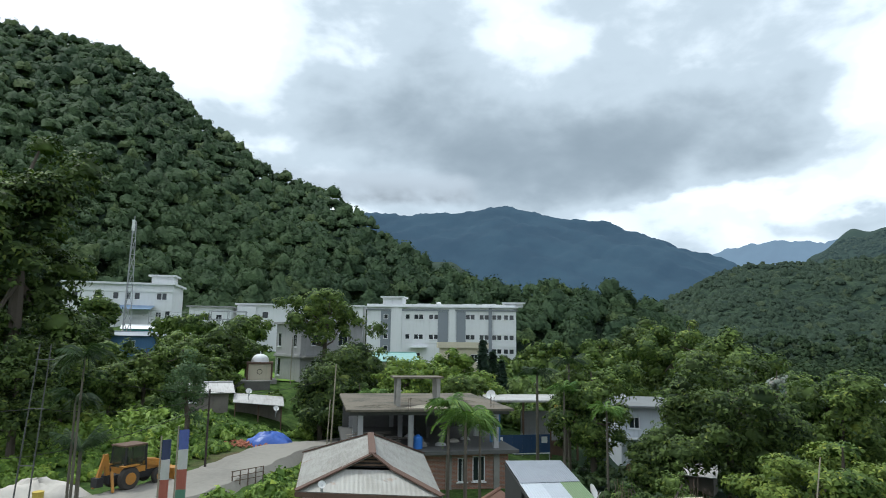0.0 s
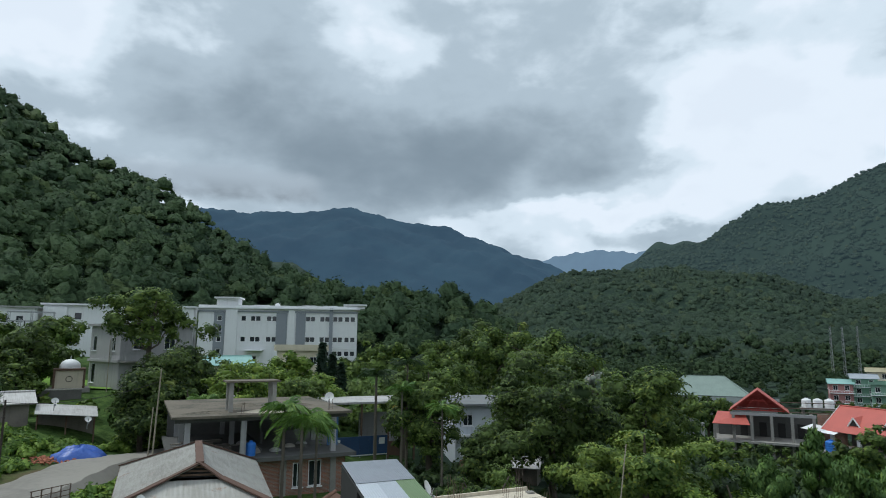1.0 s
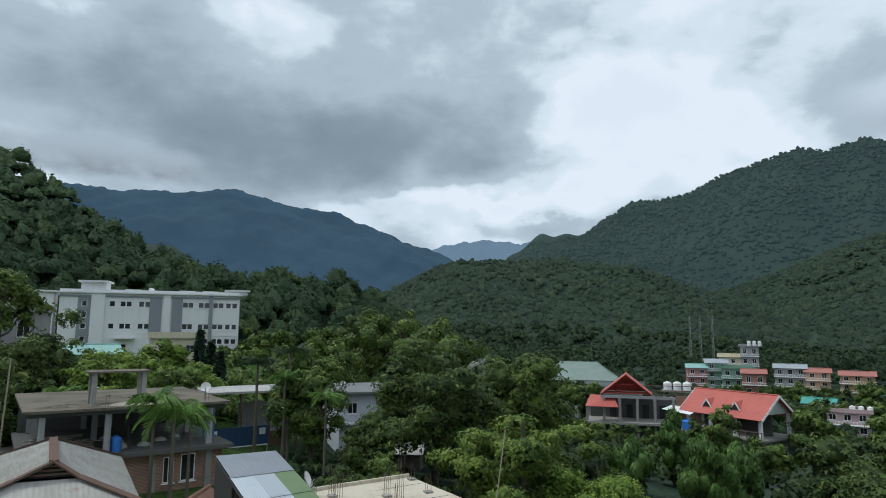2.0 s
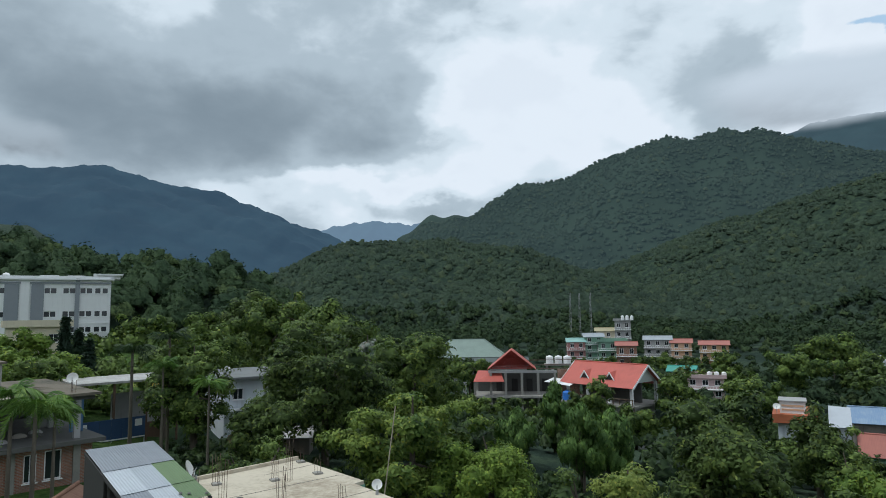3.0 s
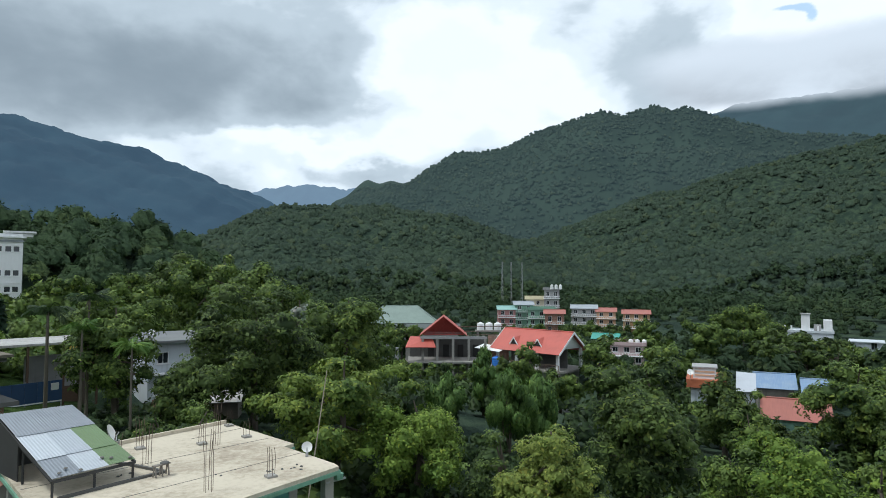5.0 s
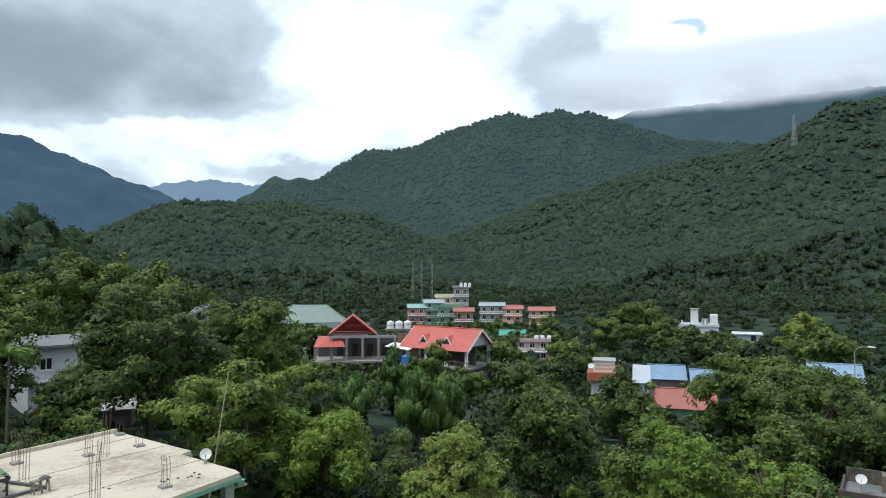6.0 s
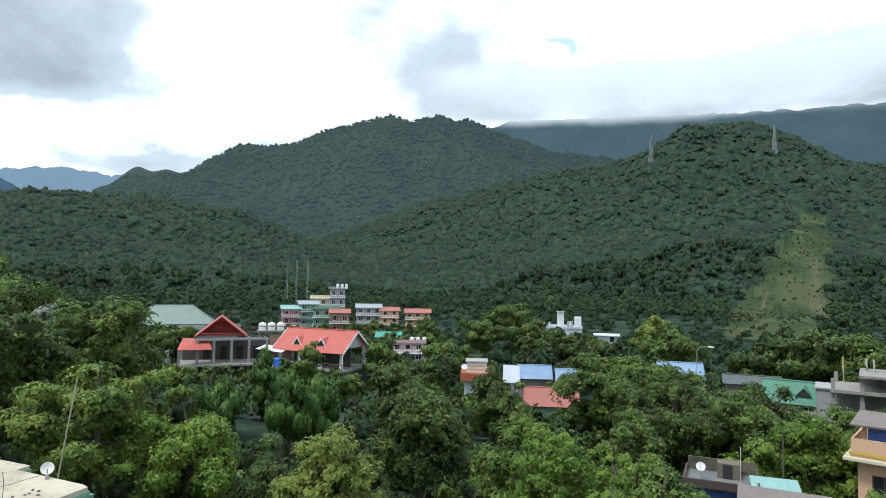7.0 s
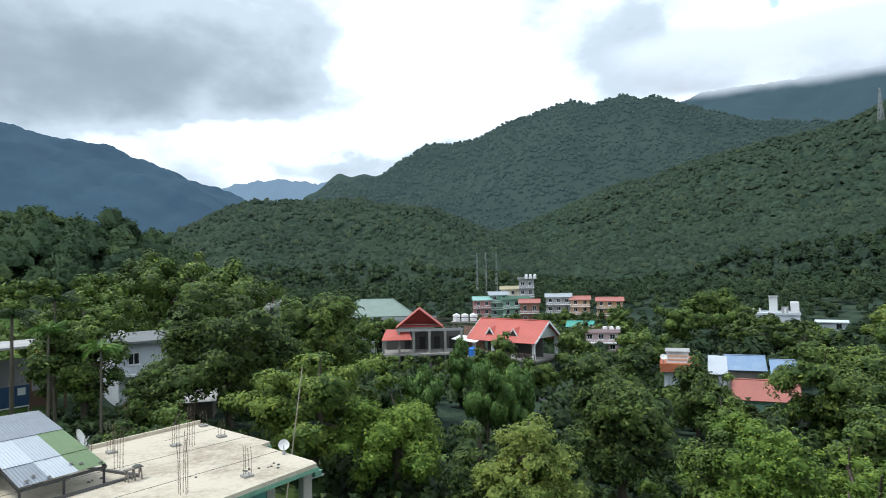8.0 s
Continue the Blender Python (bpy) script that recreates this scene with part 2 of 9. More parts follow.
def ground_material():
    m = bpy.data.materials.new("earth_and_grass")
    m.use_nodes = True
    n = Nodes(m.node_tree)
    out = n.add("ShaderNodeOutputMaterial")
    place = n.add("ShaderNodeNewGeometry").outputs["Position"]
    patches = n.noise(place, 0.06, 5.0, 0.62)
    tufts = n.noise(place, 1.4, 6.0, 0.7)
    grass = n.mix(n.step(tufts, 0.35, 0.68), (0.03, 0.062, 0.014, 1), (0.085, 0.135, 0.034, 1))
    soil = n.mix(tufts, (0.16, 0.12, 0.075, 1), (0.075, 0.055, 0.035, 1))
    base = n.mix(n.step(patches, 0.60, 0.74), grass, soil)
    # litter matches the far crowns' colours, their haze tint included
    litter = n.mix(n.step(n.noise(place, 0.16, 4.0, 0.7), 0.42, 0.64), (0.021, 0.036, 0.026, 1), (0.046, 0.069, 0.042, 1))
    wooded_mask = n.add("ShaderNodeAttribute")
    wooded_mask.attribute_name = "wooded"
    base = n.mix(wooded_mask.outputs["Fac"], base, litter)
    runs = n.noise(n.vmath("MULTIPLY", place, (0.14, 1.7, 0.12)), 0.06, 6.0, 0.68, 0.6)
    turf = n.mix(n.step(n.noise(place, 0.03, 7.0, 0.72), 0.38, 0.62), (0.026, 0.042, 0.020, 1), (0.066, 0.084, 0.036, 1))
    turf = n.mix(n.step(runs, 0.54, 0.68), turf, (0.11, 0.105, 0.062, 1))
    turf = n.mix(n.step(runs, 0.44, 0.34), turf, (0.020, 0.036, 0.014, 1))
    scar_mask = n.add("ShaderNodeAttribute")
    scar_mask.attribute_name = "scar"
    ragged = n.math("ADD", scar_mask.outputs["Fac"], n.math("MULTIPLY", n.math("SUBTRACT", n.noise(place, 0.035, 6.0, 0.7), 0.5), 1.9))
    base = n.mix(n.step(ragged, 0.35, 0.65), base, turf)
    b = n.add("ShaderNodeBump", inputs={"Strength": 0.8, "Distance": 0.25, "Height": tufts})
    bs = n.add("ShaderNodeBsdfPrincipled", inputs={"Base Color": base, "Roughness": 0.95, "Specular IOR Level": 0.1,
                                                   "Normal": b.outputs[0]})
    n.put(bs.outputs[0], out.inputs[0])
    return m


MAT = {
    "ground": ground_material(),
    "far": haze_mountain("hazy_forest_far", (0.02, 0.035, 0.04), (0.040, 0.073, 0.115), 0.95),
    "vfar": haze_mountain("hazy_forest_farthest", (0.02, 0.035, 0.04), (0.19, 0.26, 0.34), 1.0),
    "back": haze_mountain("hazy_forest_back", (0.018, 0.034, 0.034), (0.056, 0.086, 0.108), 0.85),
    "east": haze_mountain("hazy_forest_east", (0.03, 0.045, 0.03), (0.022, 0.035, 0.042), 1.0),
    "forest": canopy("forest_crowns", (0.017, 0.036, 0.021), (0.062, 0.100, 0.043), 0.8),
    # bluish haze of the distance is mixed into these leaf colours
    "forest_far": canopy("haze_tinted_forest_crowns", (0.022, 0.038, 0.029), (0.050, 0.076, 0.047), 1.4),
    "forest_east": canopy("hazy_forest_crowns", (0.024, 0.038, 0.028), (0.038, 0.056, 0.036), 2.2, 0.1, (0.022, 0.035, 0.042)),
    "forest_valley": canopy("valley_forest_crowns", (0.014, 0.029, 0.017), (0.052, 0.082, 0.037), 0.7),
    "scrub": canopy("scrub", (0.026, 0.043, 0.020), (0.074, 0.096, 0.040), 0.6),
    "leaf_mid": foliage("green_leaves", (0.019, 0.044, 0.011), (0.165, 0.235, 0.05), 0.35),
    "leaf_dark": foliage("dark_leaves", (0.012, 0.028, 0.009), (0.118, 0.172, 0.040), 0.35),
    # darker leaf copy with the shade under trees put into its colour
    "leaf_shade": foliage("undergrowth_painted_shade", (0.010, 0.024, 0.008), (0.060, 0.098, 0.026), 0.3),
    "leaf_light": foliage("light_leaves", (0.075, 0.1275, 0.024), (0.255, 0.3, 0.0675), 0.35),
    "leaf_lime": foliage("lime_leaves", (0.05, 0.10, 0.014), (0.20, 0.285, 0.045), 0.35),
    "leaf_pale": foliage("pale_blossom", (0.15, 0.195, 0.135), (0.3, 0.3, 0.3), 0.5),
    "leaf_layered": foliage("yellow_green_leaves", (0.045, 0.09, 0.018), (0.195, 0.255, 0.045), 0.4),
    "leaf_feather": foliage("feathery_leaves", (0.06, 0.105, 0.045), (0.15, 0.225, 0.105), 0.4),
    "leaf_bamboo": foliage("bamboo_leaves", (0.0375, 0.0825, 0.0225), (0.135, 0.225, 0.0525), 0.4),
    "leaf_conifer": foliage("conifer_needles", (0.012, 0.027, 0.018), (0.036, 0.0675, 0.039), 0.4, 0.1),
    "leaf_palm": foliage("palm_leaflets", (0.045, 0.105, 0.0225), (0.18, 0.285, 0.0675), 0.5),
    "weeds": foliage("weeds", (0.055, 0.115, 0.018), (0.25, 0.36, 0.06), 0.25),
    "palm_bark": surface("palm_bark", (0.13, 0.115, 0.09), 0.9, vary=0.6, scale=3, bump=0.5),
    "bark": surface("bark", (0.10, 0.083, 0.065), 0.9, vary=0.7, scale=2, bump=0.6),
    "concrete": surface("weathered_concrete", (0.30, 0.29, 0.265), 0.9, vary=0.7, scale=0.9, bump=0.35, streak=0.45),
    "roof_concrete": surface("bleached_roof_concrete", (0.53, 0.475, 0.375), 0.92, vary=0.75, scale=1.2, bump=0.4, second=(0.27, 0.225, 0.165)),
    "white": surface("white_wall_paint", (0.72, 0.73, 0.74), 0.7, vary=0.18, scale=0.25, bump=0.05, streak=0.16),
    "greypaint": surface("grey_wall_paint", (0.24, 0.26, 0.29), 0.7, vary=0.2, scale=0.4, bump=0.05),
    "plaster": surface("grey_plaster", (0.34, 0.34, 0.34), 0.9, vary=0.4, scale=0.5, bump=0.2, streak=0.35),
    "glass": surface("dark_window_glass", (0.02, 0.025, 0.03), 0.12, vary=0.1, bump=0, spec=0.6),
    # flat panels in this colour stand for the unlit inside of openings
    "dark": surface("dark_interior", (0.03, 0.03, 0.03), 0.9, vary=0.2, bump=0),
    "asphalt": surface("pale_dusty_road", (0.25, 0.235, 0.205), 0.9, vary=0.5, scale=0.8, bump=0.3),
    "tin": corrugated("aged_tin_roof", (0.31, 0.305, 0.28), (0.20, 0.19, 0.17), 0.15, 0.55, 0.35, rust=0.1),
    "rust": corrugated("rusty_tin_roof", (0.27, 0.15, 0.10), (0.16, 0.07, 0.045), 0.15, 0.8, 0.1, rust=0.7),
    "red_tin": corrugated("red_painted_roof", (0.46, 0.098, 0.072), (0.37, 0.08, 0.06), 0.2, 0.5, 0.0),
    "green_tin": corrugated("pale_green_roof", (0.20, 0.26, 0.225), (0.165, 0.215, 0.19), 0.2, 0.55, 0.0),
    "teal_tin": corrugated("teal_roof", (0.06, 0.30, 0.24), (0.045, 0.22, 0.18), 0.2, 0.5, 0.0),
    "blue_tin": corrugated("pale_blue_roof", (0.17, 0.26, 0.41), (0.25, 0.33, 0.43), 0.2, 0.5, 0.0),
    "blue": surface("blue_paint", (0.10, 0.17, 0.47), 0.7, vary=0.35, scale=0.6, bump=0.1, streak=0.3),
}

MAT.update({
    "leaf_palm_dark": foliage("dark_palm_leaflets", (0.015, 0.033, 0.015), (0.0525, 0.09, 0.033), 0.5, 0.15),
    "whitetrim": surface("white_trim", (0.76, 0.77, 0.77), 0.6, vary=0.15, scale=0.6, bump=0.05),
    "steel": surface("galvanised_steel", (0.36, 0.37, 0.38), 0.55, 0.5, vary=0.3, scale=2, bump=0.05),
    "dark_steel": surface("dark_painted_steel", (0.05, 0.05, 0.05), 0.7, 0.2, vary=0.4, scale=2, bump=0.05),
    "dark_iron": surface("dull_iron", (0.13, 0.13, 0.125), 0.7, 0.3, vary=0.4, scale=2, bump=0.05),
    "rust_steel": surface("rusty_steel", (0.15, 0.11, 0.085), 0.85, 0.2, vary=0.5, scale=6, bump=0.2),
    "rust_cap": surface("rusty_ridge_cap", (0.115, 0.068, 0.05), 0.85, 0.0, vary=0.7, scale=2, bump=0.2),
    "dish": surface("white_dish_paint", (0.66, 0.66, 0.64), 0.5, vary=0.2, scale=2, bump=0),
    "bluetank": surface("blue_plastic", (0.04, 0.17, 0.55), 0.45, vary=0.2, scale=1, bump=0.03),
    "bluewall": surface("blue_sheet_wall", (0.06, 0.14, 0.27), 0.6, vary=0.35, scale=0.8, bump=0.1, streak=0.3),
    "hoarding_blue": surface("dark_blue_hoarding", (0.035, 0.075, 0.17), 0.55, vary=0.3, scale=0.8, bump=0.05, random_tone=0.1),
    "turquoise": surface("turquoise_paint", (0.05, 0.34, 0.32), 0.6, vary=0.3, scale=0.8, bump=0.05),
    "cream": surface("cream_wall_paint", (0.58, 0.53, 0.40), 0.8, vary=0.3, scale=0.6, bump=0.08, streak=0.2),
    "brownwood": surface("brown_wood", (0.12, 0.075, 0.05), 0.8, vary=0.5, scale=2, bump=0.2),
    "darkwood": surface("dark_wood", (0.045, 0.035, 0.03), 0.85, vary=0.5, scale=2, bump=0.2),
    "plank": surface("grey_planks", (0.21, 0.19, 0.165), 0.9, vary=0.6, scale=2, bump=0.3, streak=0.3),
    "lawn": surface("mown_lawn", (0.16, 0.27, 0.05), 0.95, vary=0.5, scale=0.8, bump=0.4, spec=0.1),
    "stone": surface("dark_stone", (0.15, 0.145, 0.135), 0.9, vary=0.6, scale=1.4, bump=0.5),
    "pale_tin": corrugated("bleached_tin", (0.46, 0.455, 0.44), (0.30, 0.285, 0.265), 0.12, 0.55, 0.2, rust=0.15),
    "tin_pale": corrugated("paler_ridged_tin", (0.33, 0.325, 0.30), (0.24, 0.23, 0.205), 0.2, 0.6, 0.2, rust=0.05),
    "greyblue_tin": corrugated("grey_blue_tin", (0.34, 0.37, 0.40), (0.26, 0.29, 0.32), 0.15, 0.55, 0.2),
    "greygreen_tin": corrugated("grey_green_tin", (0.09, 0.11, 0.105), (0.07, 0.085, 0.085), 0.15, 0.75, 0.0),
    "paleteal_tin": corrugated("pale_teal_tin", (0.26, 0.44, 0.40), (0.20, 0.35, 0.33), 0.15, 0.55, 0.1),
    "yellow_tin": corrugated("yellow_tin", (0.36, 0.32, 0.19), (0.28, 0.25, 0.16), 0.15, 0.6, 0.0),
    "faded_red": corrugated("faded_red_tin", (0.35, 0.125, 0.095), (0.29, 0.105, 0.085), 0.15, 0.6, 0.0),
    "brown_tin": corrugated("dull_brown_tin", (0.20, 0.17, 0.15), (0.15, 0.125, 0.11), 0.15, 0.7, 0.0),
    "green_roof": corrugated("green_painted_tin", (0.075, 0.21, 0.135), (0.06, 0.16, 0.11), 0.15, 0.55, 0.0),
    "greygable": surface("pale_grey_boards", (0.42, 0.45, 0.43), 0.8, vary=0.25, scale=0.8, bump=0.1),
    "machine_yellow": surface("worn_yellow_paint", (0.42, 0.19, 0.03), 0.5, vary=0.5, scale=2.5, bump=0.05, second=(0.28, 0.14, 0.04)),
    "cab_glass": pane_glass("dusty_cab_glass"),
    "rubber": surface("dusty_rubber", (0.055, 0.05, 0.045), 0.9, vary=0.6, scale=4, bump=0.3),
    "sand": surface("pale_sand", (0.50, 0.47, 0.42), 0.95, vary=0.4, scale=0.9, bump=0.4),
    "tarp": surface("blue_tarpaulin", (0.035, 0.09, 0.36), 0.4, vary=0.5, scale=1.6, bump=0.9, second=(0.08, 0.16, 0.45), bump_scale=4),
    "loose_brick": surface("loose_red_brick", (0.34, 0.13, 0.075), 0.9, vary=0.5, scale=6, bump=0.2, random_tone=0.25),
    "bamboo_pole": surface("weathered_bamboo", (0.30, 0.26, 0.20), 0.75, vary=0.4, scale=3, bump=0.15),
    "flag_navy": surface("navy_cloth", (0.05, 0.06, 0.12), 0.9, vary=0.3, scale=3, bump=0.1),
    "flag_blue": surface("faded_blue_cloth", (0.10, 0.13, 0.34), 0.9, vary=0.3, scale=3, bump=0.1),
    "flag_white": surface("faded_white_cloth", (0.50, 0.49, 0.47), 0.9, vary=0.3, scale=3, bump=0.1),
    "flag_red": surface("faded_red_cloth", (0.34, 0.11, 0.08), 0.9, vary=0.3, scale=3, bump=0.1),
    "flag_green": surface("faded_green_cloth", (0.10, 0.21, 0.15), 0.9, vary=0.3, scale=3, bump=0.1),
    "flag_yellow": surface("yellow_cloth", (0.48, 0.36, 0.07), 0.8, vary=0.3, scale=3, bump=0.1),
    "mossy_concrete": surface("mossy_concrete", (0.150, 0.130, 0.100), 0.95, vary=1.0, scale=1.1, bump=0.5, second=(0.045, 0.046, 0.034)),
    # dark concrete; on inner walls the colour stands in for shade
    "dark_concrete": surface("dark_concrete_and_shade", (0.10, 0.10, 0.095), 0.9, vary=0.6, scale=0.8, bump=0.3),
    "sackcloth": surface("sackcloth", (0.36, 0.34, 0.30), 0.95, vary=0.4, scale=3, bump=0.3),
    "green_edge": surface("green_edge_paint", (0.17, 0.33, 0.24), 0.8, vary=0.5, scale=1, bump=0.1, streak=0.4),
    "teal_wall": surface("teal_wall_paint", (0.10, 0.27, 0.25), 0.8, vary=0.4, scale=0.6, bump=0.1, streak=0.4),
    "sheet_grey": surface("dull_zinc_sheet", (0.26, 0.28, 0.31), 0.45, 0.45, vary=0.4, scale=1.1, bump=0.03),
    "sheet_pale": surface("pale_zinc_sheet", (0.40, 0.43, 0.47), 0.42, 0.35, vary=0.3, scale=1.1, bump=0.03),
    "sheet_bright": surface("new_zinc_sheet", (0.48, 0.51, 0.55), 0.4, 0.3, vary=0.3, scale=1.1, bump=0.03),
    "sheet_green": surface("green_painted_sheet", (0.135, 0.20, 0.095), 0.55, 0.0, vary=0.3, scale=1.1, bump=0.03),
    "paleblue": surface("bluish_white_wall", (0.52, 0.56, 0.60), 0.8, vary=0.25, scale=0.5, bump=0.08, streak=0.25),
    "greyroof": surface("grey_slab_roof", (0.17, 0.18, 0.18), 0.85, vary=0.6, scale=0.6, bump=0.2),
    "red_steel": surface("red_lead_steel", (0.36, 0.045, 0.035), 0.6, vary=0.3, scale=2, bump=0.05),
    "pink": surface("pink_wall_paint", (0.38, 0.19, 0.18), 0.8, vary=0.3, scale=0.5, bump=0.05, streak=0.2),
    "pinkwhite": surface("pale_pink_wall", (0.50, 0.38, 0.38), 0.8, vary=0.3, scale=0.5, bump=0.05, streak=0.2),
    "mint": surface("mint_wall_paint", (0.20, 0.34, 0.26), 0.8, vary=0.3, scale=0.5, bump=0.05, streak=0.2),
    "peach": surface("peach_wall_paint", (0.60, 0.39, 0.26), 0.8, vary=0.25, scale=0.5, bump=0.08, streak=0.2),
    "orange": surface("orange_cream_wall", (0.42, 0.27, 0.15), 0.8, vary=0.25, scale=0.5, bump=0.05, streak=0.2),
    "terracotta": surface("orange_red_ledge", (0.38, 0.12, 0.055), 0.8, vary=0.4, scale=0.8, bump=0.1),
    "dark_brown": surface("dark_brown_paint", (0.075, 0.055, 0.05), 0.8, vary=0.4, scale=0.8, bump=0.1),
})


def tin_turned():
    """The aged tin again, for slopes whose ridges run across the other way."""
    m = MAT["tin"].copy()
    for node in m.node_tree.nodes:
        if node.bl_idname == "ShaderNodeTexWave":
            node.bands_direction = "Y"
    return m


def brickwork():
    m = bpy.data.materials.new("rough_brickwork")
    m.use_nodes = True
    n = Nodes(m.node_tree)
    out = n.add("ShaderNodeOutputMaterial")
    place = n.add("ShaderNodeTexCoord").outputs["Object"]
    sp = n.add("ShaderNodeSeparateXYZ", inputs={0: place})
    flat = n.add("ShaderNodeCombineXYZ", inputs={0: n.math("ADD", sp.outputs[0], sp.outputs[1]), 1: sp.outputs[2], 2: 0.0}).outputs[0]
    tex = n.add("ShaderNodeTexBrick", inputs={"Vector": flat, "Color1": (0.34, 0.15, 0.095, 1), "Color2": (0.24, 0.105, 0.07, 1), "Mortar": (0.30, 0.27, 0.23, 1),
                                               "Scale": 1.0, "Mortar Size": 0.012, "Brick Width": 0.24, "Row Height": 0.085})
    dirt = n.step(n.noise(place, 0.8, 5.0, 0.65), 0.45, 0.7, 0.0, 0.55)
    base = n.mix(dirt, tex.outputs[0], (0.13, 0.10, 0.08, 1))
    b = n.add("ShaderNodeBump", inputs={"Strength": 0.5, "Distance": 0.02, "Height": tex.outputs[1]})
    b.invert = True
    bs = n.add("ShaderNodeBsdfPrincipled", inputs={"Base Color": base, "Roughness": 0.9, "Normal": b.outputs[0]})
    n.put(bs.outputs[0], out.inputs[0])
    return m


MAT["tin_y"], MAT["brick"] = tin_turned(), brickwork()


def cloud_material(name, colour, strength, seed, low=0.42, high=0.66):
    """Low cloud lying on a far crest: ragged, and thinning out towards its rim."""
    m = bpy.data.materials.new(name)
    m.use_nodes = True
    n = Nodes(m.node_tree)
    out = n.add("ShaderNodeOutputMaterial")
    tc = n.add("ShaderNodeTexCoord")
    sp = n.add("ShaderNodeSeparateXYZ", inputs={0: tc.outputs["UV"]})
    rise, along = sp.outputs[1], sp.outputs[0]
    stretch = n.add("ShaderNodeCombineXYZ", inputs={0: n.math("MULTIPLY", along, 6.0), 1: n.math("MULTIPLY", rise, 1.6), 2: seed}).outputs[0]
    lump = n.noise(stretch, 1.0, 6.0, 0.55, 0.2)
    body = n.math("MULTIPLY", n.step(rise, 0.18, 0.46), n.step(rise, 1.0, 0.66))
    body = n.math("MULTIPLY", body, n.math("MULTIPLY", n.step(along, 0.0, 0.2), n.step(along, 1.0, 0.8)))
    thick = n.step(n.math("ADD", n.math("MULTIPLY", body, 0.5), n.math("MULTIPLY", lump, 0.5)), low, high)
    # daylight on the cloud and its greyer underside are put in as emission
    glow = n.add("ShaderNodeEmission", inputs={"Color": n.mix(n.math("MULTIPLY", n.step(lump, 0.3, 0.65), n.step(rise, 0.75, 0.3)), (*colour, 1), tuple(v * 0.55 for v in colour) + (1,)), "Strength": strength})
    clear = n.add("ShaderNodeBsdfTransparent")
    mixed = n.add("ShaderNodeMixShader", inputs={0: thick, 1: clear.outputs[0], 2: glow.outputs[0]})
    n.put(mixed.outputs[0], out.inputs[0])
    return m


MAT["cloud_east"] = cloud_material("low_cloud_east", (0.86, 0.90, 0.93), 1.0, 1.5, 0.36, 0.66)
MAT["cloud_head"] = cloud_material("low_cloud_head", (0.62, 0.67, 0.70), 0.95, 4.0, 0.34, 0.8)

# ---- mesh helpers ----


class Build:
    """Gathers vertices and faces of one mesh."""

    def __init__(self):
        self.v, self.f = [], []

    def add(self, verts, faces):
        k = len(self.v)
        self.v += [tuple(p) for p in verts]
        self.f += [tuple(k + i for i in face) for face in faces]
        return self

    def box(self, x0, x1, y0, y1, z0, z1):
        return self.add([(x0, y0, z0), (x1, y0, z0), (x1, y1, z0), (x0, y1, z0), (x0, y0, z1), (x1, y0, z1), (x1, y1, z1), (x0, y1, z1)],
                        [(0, 3, 2, 1), (4, 5, 6, 7), (0, 1, 5, 4), (1, 2, 6, 5), (2, 3, 7, 6), (3, 0, 4, 7)])

    def beam(self, a, b, w, h=None, up=(0, 0, 1)):
        """A square bar from a to b."""
        a, b = Vector(a), Vector(b)
        h = h or w
        d = (b - a).normalized()
        s = d.cross(Vector(up))
        if s.length < 1e-3:
            s = d.cross(Vector((1, 0, 0)))
        s.normalize()
        u = s.cross(d)
        ring = [s * w / 2 + u * h / 2, -s * w / 2 + u * h / 2, -s * w / 2 - u * h / 2, s * w / 2 - u * h / 2]
        return self.add([a + r for r in ring] + [b + r for r in ring],
                        [(3, 2, 1, 0), (4, 5, 6, 7)] + [(i, (i + 1) % 4, 4 + (i + 1) % 4, 4 + i) for i in range(4)])

    def tube(self, path, radii, sides=8, caps=True):
        rings = []
        path = [Vector(p) for p in path]
        for i, p in enumerate(path):
            d = (path[min(i + 1, len(path) - 1)] - path[max(i - 1, 0)]).normalized()
            s = d.cross(Vector((0, 1, 0.02)))
            if s.length < 1e-3:
                s = Vector((1, 0, 0))
            s.normalize()
            u = d.cross(s)
            r = radii[i] if isinstance(radii, (list, tuple)) else radii
            rings.append([p + (s * math.cos(a) + u * math.sin(a)) * r for a in (2 * math.pi * k / sides for k in range(sides))])
        faces = [(i * sides + k, i * sides + (k + 1) % sides, (i + 1) * sides + (k + 1) % sides, (i + 1) * sides + k)
                 for i in range(len(path) - 1) for k in range(sides)]
        if caps:
            faces += [tuple(range(sides - 1, -1, -1)), tuple((len(path) - 1) * sides + k for k in range(sides))]
        return self.add([p for ring in rings for p in ring], faces)

    def slab(self, outline, z0, z1):
        """An upright prism over a flat outline, counter-clockwise."""
        k = len(outline)
        return self.add([(x, y, z0) for x, y in outline] + [(x, y, z1) for x, y in outline],
                        [tuple(range(k - 1, -1, -1)), tuple(range(k, 2 * k))] + [(i, (i + 1) % k, k + (i + 1) % k, k + i) for i in range(k)])

    def sheet(self, a, b, c, d, thick):
        """A flat plate with the corners a, b, c, d."""
        p = [Vector(q) for q in (a, b, c, d)]
        nrm = (p[1] - p[0]).cross(p[3] - p[0]).normalized() * thick
        return self.add(p + [q - nrm for q in p],
                        [(0, 1, 2, 3), (7, 6, 5, 4)] + [(i, 4 + i, 4 + (i + 1) % 4, (i + 1) % 4) for i in range(4)])

    def dome(self, c, r, rz, segs=14, rings=6, full=False):
        verts, faces = [], []
        lo = -math.pi / 2 if full else 0
        for i in range(rings + 1):
            e = lo + (math.pi / 2 - lo) * i / rings
            for k in range(segs):
                a = 2 * math.pi * k / segs
